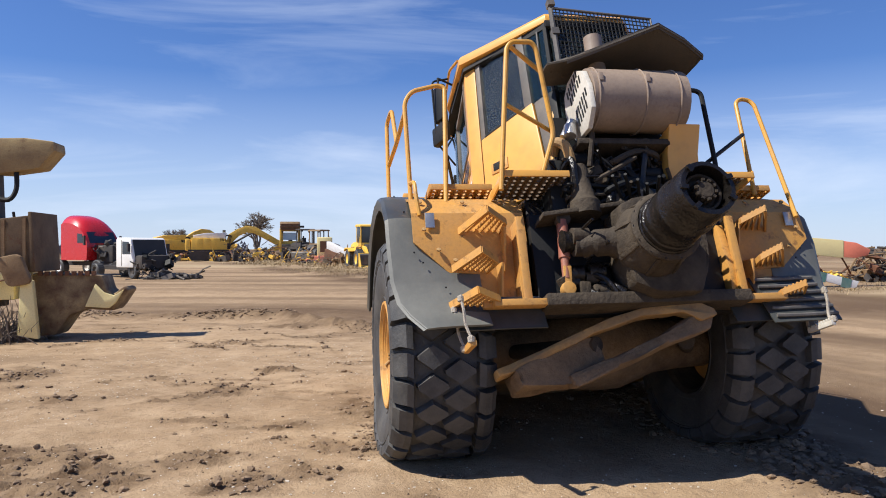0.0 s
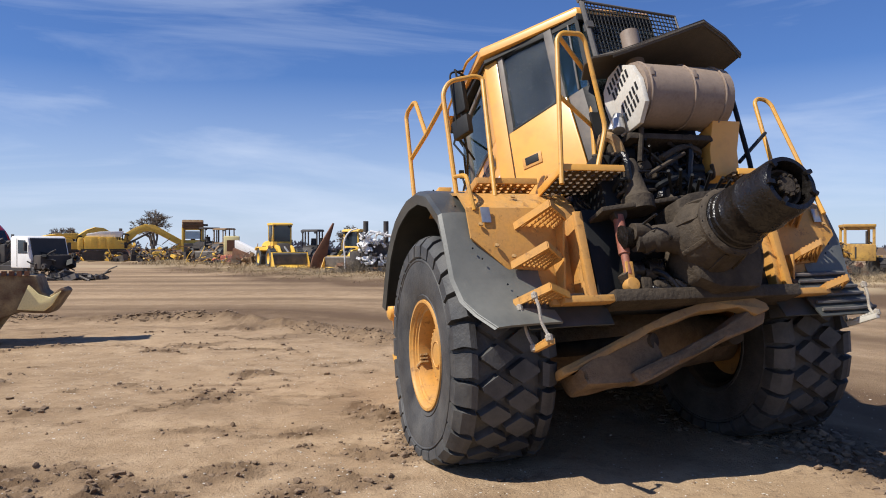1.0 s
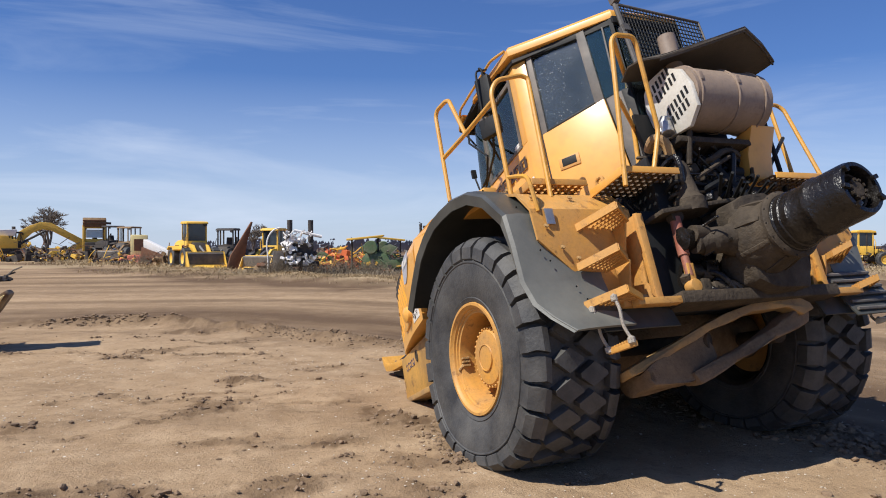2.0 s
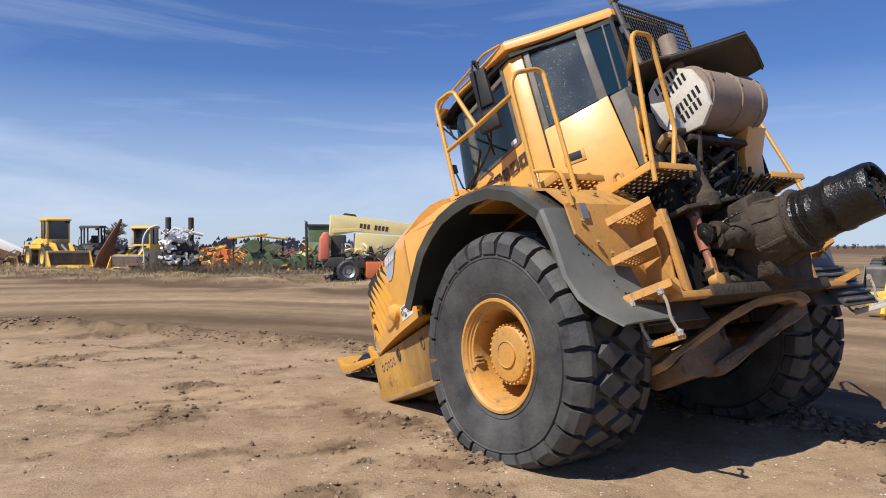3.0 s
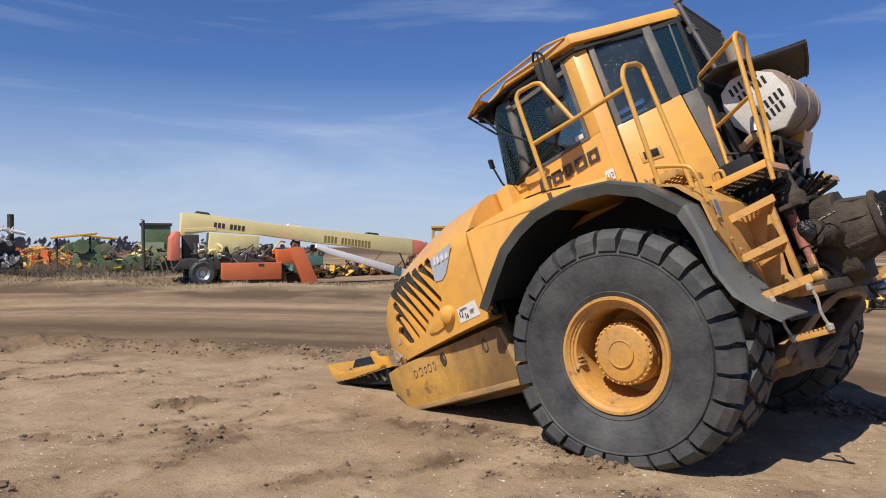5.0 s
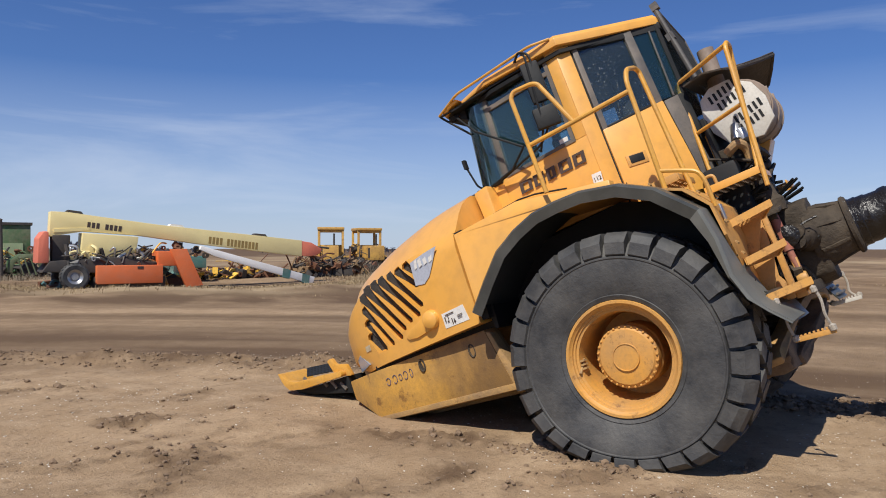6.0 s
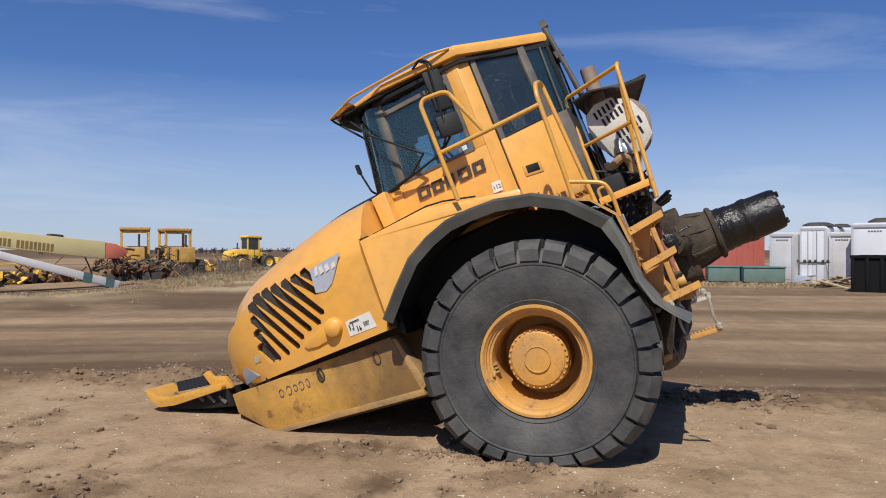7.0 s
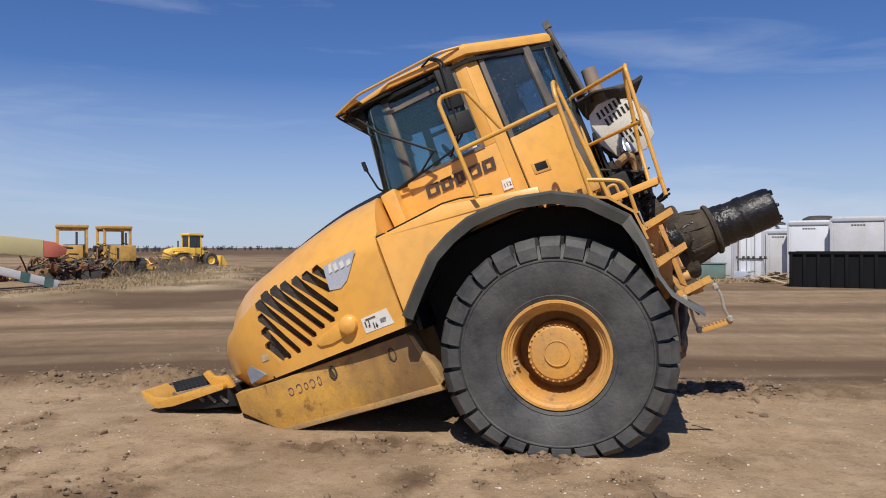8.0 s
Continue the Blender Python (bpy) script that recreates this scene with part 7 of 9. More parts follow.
def dozer(m, k, col, label, blade=True):
    e = empty("crawler_dozer", m, label, "dozer", "old machines along the yard")
    far_track(e, -1.7 * k, 1.7 * k, 0.95 * k, 0.95 * k, 0.5 * k)
    far_track(e, -1.7 * k, 1.7 * k, -0.95 * k, 0.95 * k, 0.5 * k)
    part("engine_hood", b3(Geo(), 0.1 * k, 1.9 * k, -0.5 * k, 0.5 * k, 0.8 * k, 1.75 * k), col, e, bevel=0.08)
    part("fuel_tank", b3(Geo(), -1.7 * k, -0.8 * k, -0.75 * k, 0.75 * k, 0.9 * k, 1.8 * k), col, e, bevel=0.08)
    part("seat", b3(Geo(), -0.75 * k, -0.2 * k, -0.3 * k, 0.3 * k, 1.0 * k, 1.7 * k), DARKSTEEL, e, bevel=0.05)
    can = part("canopy", b3(Geo(), -1.25 * k, 0.35 * k, -0.85 * k, 0.85 * k, 2.75 * k, 2.92 * k), col, e, "yellow roll-over canopy", bevel=0.05)
    for x in (-1.1, 0.2):
        for y in (-0.75, 0.75):
            part("canopy_post", b3(Geo(), (x - 0.07) * k, (x + 0.07) * k, (y - 0.07) * k, (y + 0.07) * k, 0.9 * k, 2.76 * k), col, can, bevel=0.02)
    part("exhaust", Geo().rod((1.0 * k, 0.2 * k, 1.7 * k), (1.0 * k, 0.2 * k, 2.5 * k), 0.06 * k, 10), DARKSTEEL, e)
    for y in (-1.0, 1.0):
        g = Geo().prism([(-0.3 * k, 0.55 * k), (2.3 * k, 0.5 * k), (2.3 * k, 0.3 * k), (-0.3 * k, 0.35 * k)], (y * 1.25 - 0.07) * k, (y * 1.25 + 0.07) * k)
        part("push_arm", g, col, e)
    if blade:
        g = Geo().prism([(2.3 * k, 0.05 * k), (2.45 * k, 0.05 * k), (2.33 * k, 0.5 * k), (2.48 * k, 1.15 * k), (2.36 * k, 1.15 * k), (2.22 * k, 0.5 * k)], -1.6 * k, 1.6 * k)
        part("blade", g, RUSTY, e, "rusty dozer blade")
    for x in (0.35, 0.75, 1.15, 1.55):
        part("hood_door", b3(Geo(), x * k, (x + 0.33) * k, -0.515 * k, -0.495 * k, 0.95 * k, 1.6 * k), DARKSTEEL if x > 1.4 else col, e)
    for x in (-1.1, 0.2):
        part("canopy_beam", b3(Geo(), (x - 0.05) * k, (x + 0.05) * k, -0.75 * k, 0.75 * k, 2.6 * k, 2.74 * k), col, can)
    for y in (-0.75, 0.75):
        part("side_guard", Geo().rod((-1.1 * k, y * k, 1.9 * k), (0.2 * k, y * k, 1.75 * k), 0.05 * k, 8), col, can)
        part("fender", Geo().prism([(u * k, v * k) for u, v in [(-1.5, 1.0), (0.3, 1.0), (0.3, 1.1), (-1.5, 1.12)]], (y * 1.27 - 0.22) * k, (y * 1.27 + 0.22) * k), col, e)
    bits(e, 26, int(k * 777) % 89, -1.4 * k, 2.0 * k, -1.25 * k, -0.5 * k, 0.6 * k, 1.7 * k, (DARKSTEEL, RUSTY, col, DARKSTEEL), k)
    return e


def scrap(x, y, w, d, h, n, seed, mats, label, heading=0):
    """A heap of bent bars, plates and castings, piled on heavy lumps."""
    rnd = random.Random(seed)
    root = empty("scrap_heap", place(x, y, heading), label, "scrap heap", "scrap heaps")
    groups = {}

    def pick():
        mt = rnd.choice(mats)
        return groups.setdefault(mt.name, (Geo(), mt))[0]

    def tilt(a):
        return pose(0, 0, 0, rnd.uniform(-a, a), rnd.uniform(-a, a), rnd.uniform(0, 180))

    def top(px):
        return h * (0.55 + 0.25 * math.sin(px * 1.7 + seed) + 0.2 * math.sin(px * 4.1 + 2 * seed)) * (1 - 0.5 * (2 * abs(px) / w) ** 3)

    for i in range(int(w * 3)):
        px, py = rnd.uniform(-w / 2, w / 2), rnd.uniform(-d / 2, d / 2)
        hh = top(px) * rnd.uniform(0.35, 0.75)
        pick().box((px, py, hh * 0.45), (rnd.uniform(0.4, 1.1), rnd.uniform(0.3, 0.7), hh), tilt(14))
    for i in range(n * 2):
        g = pick()
        px, py = rnd.uniform(-w / 2, w / 2), rnd.uniform(-d / 2, d / 2)
        pz = top(px) * rnd.random() ** 0.7
        q = rnd.random()
        if q < 0.45:
            a = Vector((px, py, pz))
            dv = Vector((rnd.uniform(-1, 1), rnd.uniform(-0.5, 0.5), rnd.uniform(-0.8, 0.45))).normalized() * rnd.uniform(0.4, 1.5)
            b = a + dv
            b.z = max(0.03, b.z)
            m_ = a.lerp(b, 0.5) + Vector((0, 0, rnd.uniform(-0.1, 0.15)))
            g.tube([a, m_, b], rnd.uniform(0.015, 0.06), 5)
        elif q < 0.94:
            g.box((px, py, max(0.1, pz * 0.85)), (rnd.uniform(0.12, 0.7), rnd.uniform(0.05, 0.4), rnd.uniform(0.05, 0.35)), tilt(35))
        else:
            r = rnd.uniform(0.12, 0.3)
            g.lathe([(r * 0.5, -0.08), (r, -0.08), (r, 0.08), (r * 0.5, 0.08), (r * 0.5, -0.08)], 12, "y", (px, py, max(r, pz * 0.6)))
    for key in groups:
        g, mt = groups[key]
        tagged(part("loose_scrap", g, mt, root), kind="stuff")
    return root


HOPPER = mat("brown_stained_hopper", (0.15, 0.095, 0.05), (0.075, 0.046, 0.026), rough=0.8, scale=2.6, mix=1.0, bump=0.25, dust=0.5, dust_col=(0.24, 0.16, 0.08), rust=0.8)
STAINED = mat("stained_cream_casting", (0.34, 0.25, 0.12), (0.11, 0.058, 0.03), rough=0.75, scale=3.6, mix=1.0, bump=0.2, dust=0.45, dust_col=(0.15, 0.09, 0.05), rust=0.9)


# -- tan wreck close on the side of the path
def tan_wreck():
    e = empty("wrecked_loader", place(-7.3, 14.0, 8), "tan rust-stained wrecked loader parts with a raised arm", "loader wreck")
    g = Geo().prism([(-3.2, 3.12), (-0.75, 3.02), (-0.10, 3.12), (0.18, 3.45), (0.16, 3.62), (-0.35, 3.68), (-3.2, 3.60)], -0.3, 0.3)
    arm = part("raised_arm", g, TANY, e, "tan raised arm end", bevel=0.05)
    g = Geo().prism([(-1.5, 0.6), (-0.8, 0.6), (-0.9, 3.2), (-1.5, 3.2)], -0.22, 0.22)
    part("mast", g, DARKSTEEL, arm, bevel=0.04)
    g = Geo().tube(smooth_curve([(-0.52, -0.2, 3.1), (-0.50, -0.25, 2.75), (-0.62, -0.28, 2.55), (-0.9, -0.25, 2.6)], 5), 0.045, 8)
    part("hose", g, BLACK, arm)
    g = Geo().prism([(-1.85, 1.25), (-0.10, 1.25), (-0.12, 2.26), (-1.6, 2.08)], -0.6, 0.6)
    part("hopper", g, HOPPER, e, "rust-stained steel hopper box", bevel=0.03)
    g = Geo().prism([(-0.14, 1.24), (-0.04, 1.25), (-0.10, 2.32), (-0.17, 2.32)], -0.62, 0.62)
    part("hopper_edge", g, HOPPER, e, bevel=0.02)
    part("frame_box", b3(Geo(), -3.2, -0.4, -0.6, 0.6, 0.75, 1.25), CREAM, e, bevel=0.04)
    part("white_panel", b3(Geo(), -3.0, -0.75, -0.62, -0.56, 1.25, 1.9), WHITEP, e)
    g = Geo().prism([(-0.25, 0.06), (0.2, 0.08), (0.45, 0.45), (0.75, 0.55), (1.2, 0.52), (1.28, 0.62), (1.46, 0.90), (1.38, 0.97), (1.2, 0.82), (1.08, 0.9), (1.0, 1.17), (-0.2, 1.22)], -0.35, 0.35)
    part("lower_arm", g, STAINED, e, "tan cast lower arm with hooked end", bevel=0.05)
    for i in range(9):
        b = Geo().box((-0.05 + 0.115 * i, -0.36, 1.21), (0.07, 0.06, 0.08))
        part("tooth", b, RUSTY, e)
    part("link_plate", Geo().prism(bend2([(-0.62, 1.50), (-0.22, 1.58), (-0.02, 1.05), (-0.42, 0.98)], 0.12), -0.86, -0.72), RUSTTAN, e, "rust-brown rounded link plate", bevel=0.03)
    for x in (-1.45, -1.02, -0.6, -0.25):
        part("hopper_rib", Geo().prism([(x, 1.27), (x + 0.05, 1.27), (x + 0.05, 2.10 + 0.09 * (x + 1.5)), (x, 2.08 + 0.09 * (x + 1.5))], -0.63, -0.59), RUSTTAN, e)
    part("hook_face", Geo().prism([(0.72, 0.60), (1.14, 0.57), (1.25, 0.66), (1.40, 0.91), (1.22, 0.80), (1.05, 0.86), (0.9, 1.02)], -0.40, -0.34), CREAM, e, "bare cream hook cheek", bevel=0.015)
    part("lamp_stand", Geo().prism([(-0.30, 0.12), (0.05, 0.06), (-0.05, 1.1), (-0.25, 1.15)], -0.75, -0.60), CREAM, e, bevel=0.03)
    far_wheel(e, -2.1, 0.5, 0.75, 0.5, CREAM)
    bits(e, 16, 71, -1.6, -0.6, -0.7, -0.62, 1.0, 1.5, (DARKSTEEL, RUSTY, RUSTTAN), 0.7)
    bits(e, 10, 72, -1.5, -0.3, -0.4, 0.4, 2.02, 2.25, (DARKSTEEL, HOPPER), 0.6)
    return e


tan_wreck()


def twig_bush(x, y, r, h, n, seed, label, name="dead_bush", mt=None):
    rnd = random.Random(seed)
    g = Geo()
    for i in range(n):
        a, t = rnd.uniform(0, 6.283), rnd.uniform(0.15, 1.2)
        p = Vector((rnd.gauss(0, r * 0.3), rnd.gauss(0, r * 0.3), 0))
        d = Vector((math.cos(a) * math.sin(t), math.sin(a) * math.sin(t), math.cos(t)))
        L_ = h * rnd.uniform(0.5, 1.1)
        q = p + d * L_ * 0.6 + Vector((rnd.gauss(0, 0.05), rnd.gauss(0, 0.05), 0))
        e = q + (d + Vector((rnd.gauss(0, 0.5), rnd.gauss(0, 0.5), rnd.gauss(0, 0.3)))).normalized() * L_ * 0.45
        g.tube([p, q, e], [0.010, 0.007, 0.003], 4, caps=False)
    ob = new(name, finish(name, g, mt or TWIG, recalc=False))
    ob.matrix_world = place(x, y, 0)
    return tagged(ob, label, "bush", kind="stuff")


twig_bush(-7.9, 13.4, 0.9, 0.75, 190, 3, "tangle of dead grey twigs beside the wreck")


# -- two truck cabs
def red_truck():
    e = empty("sleeper_truck", place(-22.3, 48.5, -30), "glossy red sleeper truck cab without its hood", "truck")
    prof = [(p.x, p.z) for p in smooth_curve([(0.65, 0, 2.0), (0.30, 0, 2.75), (-0.30, 0, 3.45), (-1.05, 0, 3.78), (-1.9, 0, 3.86)], 4)]
    rows_ = []
    for s_ in np.linspace(-1, 1, 15):
        dr = 0.5 * abs(s_) ** 3.5
        rows_.append([(u, 1.15 * s_, v - dr * max(0.0, (v - 2.0) / 1.8)) for u, v in [(0.55, 0.95)] + prof + [(-2.05, 3.7), (-2.05, 0.95)]])
    g = Geo().grid(rows_)
    g.add(rows_[0], [tuple(range(len(rows_[0])))]); g.add(rows_[-1], [tuple(range(len(rows_[0])))])
    c = part("cab", g, REDCAB, e, angle=50)
    part("windscreen", Geo().prism([(0.655, 2.03), (0.275, 2.74), (0.24, 2.70), (0.60, 2.02)], -0.95, 0.95).move(pose(0.03, 0, 0.0)), FARGLASS, c, "dark windscreen")
    for s in (1, -1):
        part("side_glass", Geo().prism([(-0.35, 2.05), (0.35, 2.05), (0.10, 2.6), (-0.35, 2.65)], s * 1.14, s * 1.165), FARGLASS, c, "dark side glass")
        part("mirror", b3(Geo(), 0.5, 0.62, s * 1.3 - 0.06, s * 1.3 + 0.06, 1.9, 2.5), DARKSTEEL, c)
    part("chassis", b3(Geo(), -3.2, 2.6, -0.45, 0.45, 0.6, 0.85), DARKSTEEL, e)
    part("bare_engine", b3(Geo(), 0.6, 2.2, -0.5, 0.5, 0.8, 1.9), DARKSTEEL, e, "dark exposed engine", bevel=0.1)
    bits(e, 50, 82, 0.5, 2.3, -0.7, 0.7, 0.7, 2.1, (DARKSTEEL, DARKSTEEL, GREY), 1.2)
    for s in (1, -1):
        far_wheel(e, 1.5, s * 1.0, 0.5, 0.3, WHITEP)
        far_wheel(e, -2.2, s * 1.0, 0.5, 0.5, WHITEP)
    return e


def white_truck():
    e = empty("cabover_truck", place(-17.0, 42.6, -38), "white cab-over truck with its nose torn off", "truck")
    g = Geo().prism([(-1.0, 0.62), (0.75, 0.62), (0.85, 1.25), (0.55, 2.18), (0.40, 2.28), (-0.85, 2.30), (-1.0, 2.2)], -1.05, 1.05)
    c = part("cab", g, WHITEP, e, bevel=0.07)
    part("windscreen", Geo().prism([(0.885, 1.20), (0.60, 2.17), (0.55, 2.12), (0.80, 1.2)], -0.96, 0.96), INNER, c, "dark empty windscreen opening")
    for s in (1, -1):
        part("side_glass", Geo().prism([(-0.3, 1.38), (0.55, 1.38), (0.36, 2.05), (-0.3, 2.08)], s * 1.045, s * 1.065), FARGLASS, c, "dark side glass")
        part("mirror", b3(Geo(), 0.55, 0.65, s * 1.2 - 0.08, s * 1.2 + 0.08, 1.5, 1.95), DARKSTEEL, c)
    part("bare_engine", b3(Geo(), 0.78, 1.5, -0.95, 0.95, 0.55, 1.3), DARKSTEEL, e, "dark torn radiator and hoses", bevel=0.12)
    bits(e, 60, 81, 0.75, 1.75, -1.0, 1.0, 0.3, 1.35, (DARKSTEEL, DARKSTEEL, BLACK, GREY), 1.0)
    part("door_edge", Geo().prism([(-0.42, 0.7), (-0.38, 0.7), (-0.38, 2.15), (-0.42, 2.15)], -1.062, 1.062), GREY, c)
    part("chassis", b3(Geo(), -4.5, 1.0, -0.42, 0.42, 0.45, 0.7), DARKSTEEL, e)
    for s in (1, -1):
        far_wheel(e, 0.55, s * 0.85, 0.42, 0.28, DARKSTEEL)
        far_wheel(e, -3.4, s * 0.85, 0.42, 0.45, DARKSTEEL)
    return e


red_truck()
white_truck()
scrap(-14.9, 41.4, 2.6, 1.4, 0.45, 30, 8, [DARKSTEEL, DARKSTEEL, GREY], "dark torn truck parts lying on dirt")

# -- row of machines along the far edge
excavator(place(-29.7, 95.8, 17), 1.0, FADED, WHITEP, "weathered yellow excavator with a white cover, boom lowered")
excavator(place(-36.9, 101.5, 35), 0.95, FADED, FADED, "weathered yellow excavator behind other machines")
def tower_loader():
    e = empty("crawler_loader", place(-18.9, 93.1, -80), "tall muddy crawler loader with raised brown box", "crawler loader", "old machines along the yard")
    for y in (1.1, -1.1):
        far_track(e, -2.0, 2.0, y, 1.1, 0.6)
    part("body", b3(Geo(), -1.8, 1.7, -1.0, 1.0, 0.9, 2.2), DARKSTEEL, e, bevel=0.1)
    part("side_tank", b3(Geo(), -1.4, 1.0, 1.0, 1.9, 1.2, 2.6), FADED, e, bevel=0.1)
    c = far_cab(e, -0.8, 1.2, 2.0, 1.9, 3.8, FADED, sill=0.35, glass=False)
    part("windscreen", b3(Geo(), 1.15, 1.2, -0.85, 0.85, 2.7, 3.6), WINDOW, c, "pale windscreen with a painted sky reflection")
    part("raised_box", Geo().prism([(-0.6, 3.8), (1.3, 3.75), (1.6, 4.4), (1.3, 4.95), (-0.5, 4.85)], -1.2, 1.2), RUSTTAN, e, "brown raised steel box", bevel=0.12)
    for z in (3.95, 4.25, 4.55):
        part("box_rib", b3(Geo(), 1.45, 1.65, -1.15, 1.15, z, z + 0.12), RUSTY, e)
    for y in (-1.12, 1.12):
        part("lift_arm", Geo().prism([(0.9, 1.2), (1.5, 1.2), (1.45, 4.1), (1.1, 4.1)], y - 0.12, y + 0.12), FADED, e, bevel=0.04)
    part("side_lamp", b3(Geo(), 1.0, 1.3, 1.2, 1.7, 4.2, 4.45), DARKSTEEL, e)
    return e


# the sky's reflection is put into this pale blue base colour
WINDOW = mat("painted_sky_glass", (0.45, 0.60, 0.68), (0.35, 0.48, 0.55), rough=0.1, bump=0, spec=0.8)
tower_loader()
wheel_loader(place(-16.4, 89.5, -60), 1.22, DARKSTEEL, "dark burnt wheel loader", glass=False)
wheel_loader(place(-14.4, 87.7, -120), 1.18, RUSTTAN, "brown stripped loader with bare cab frame", glass=False)
scrap(-17.4, 87.0, 6.0, 2.5, 1.9, 60, 21, [DARKSTEEL, DARKSTEEL, RUSTY, RUSTTAN], "dark tangled machine frames")
scrap(-24.5, 94.0, 9.0, 3.0, 2.7, 90, 22, [DARKSTEEL, DARKSTEEL, GREY, RUSTY, FADED], "dark machine scrap heap under the boom")
scrap(-34.0, 99.0, 8.0, 3.0, 1.7, 60, 23, [DARKSTEEL, FADED, RUSTY], "low machine scrap heap")
scrap(-20.5, 86.0, 5.0, 2.0, 1.6, 50, 51, [DARKSTEEL, RUSTTAN, FADED], "muddy machine frames and castings")
scrap(-13.6, 79.0, 6.0, 2.0, 1.5, 60, 52, [DARKSTEEL, RUSTY, FADED, RUSTTAN], "rusty frames behind the radiator housing")
scrap(-7.9, 64.0, 4.0, 2.0, 1.6, 60, 53, [DARKSTEEL, RUSTY, RUSTTAN], "dark rusty machine parts in weeds")
scrap(-3.2, 58.8, 3.5, 1.6, 1.5, 60, 54, [DARKSTEEL, RUSTY, DARKSTEEL], "dark stripped frames beside a loader")
scrap(0.4, 52.5, 3.5, 1.6, 1.3, 60, 55, [RUSTY, RUSTTAN, DARKSTEEL], "rust-brown parts behind the engine")
scrap(13.6, 41.5, 7.0, 2.0, 1.7, 90, 56, [RUSTY, DARKSTEEL, FADED, DARKSTEEL], "rusty tractor parts below the boom")
scrap(18.0, 40.0, 6.0, 2.0, 1.2, 80, 57, [DARKSTEEL, RUSTY, FADED], "dark axles in straw below the boom")
pb = empty("grille_block", place(-11.9, 76.0, 7), "faded pink and tan radiator housing", "radiator")
part("shell", b3(Geo(), -0.8, 0.7, -0.5, 0.5, 0.7, 2.7), CREAM, pb, bevel=0.12)
part("grille", b3(Geo(), -0.5, 0.45, -0.56, -0.5, 1.2, 2.3), RUSTY, pb, "rusty grille")
part("base", b3(Geo(), -1.1, 1.6, -0.7, 0.7, 0.0, 0.8), PINK, pb, bevel=0.1)
wb = empty("white_boom", place(-9.3, 70.0, -25), "white boom section lying on rusty parts", "boom")
part("beam", Geo().prism([(-1.6, 2.3), (1.6, 0.9), (1.6, 0.4), (-1.6, 1.6)], -0.35, 0.35), WHITEP, wb, bevel=0.04)
part("trestle", Geo().prism([(-1.9, 0.0), (0.4, 0.0), (0.2, 1.0), (-1.7, 1.6)], -0.5, 0.5), RUSTY, wb, bevel=0.05)
scrap(-11.0, 70.5, 4.5, 2.0, 1.1, 40, 24, [RUSTY, FADED, PINK, DARKSTEEL], "rusty machine parts heap in weeds")
wheel_loader(place(-6.0, 59.5, -70), 1.04, FADED, "yellow wheel loader with lowered bucket in dry weeds")
wheel_loader(place(-3.6, 63.0, -110), 0.95, DARKSTEEL, "dark burnt wheel loader", glass=False)
bl = empty("tipped_blade", place(-2.6, 56.5, 12), "rust-red tipped steel blade standing on end", "blade")
part("plate", Geo().prism([(-1.0, 0.1), (-0.75, 1.0), (-0.15, 2.0), (0.72, 3.45), (0.82, 3.4), (0.45, 2.1), (0.28, 1.1), (0.5, -0.1), (-0.5, -0.1)], -0.15, 0.15), RUSTY, bl, bevel=0.03)
wheel_loader(place(-0.2, 58.0, -120), 0.92, FADED, "faded yellow tractor loader in weeds")


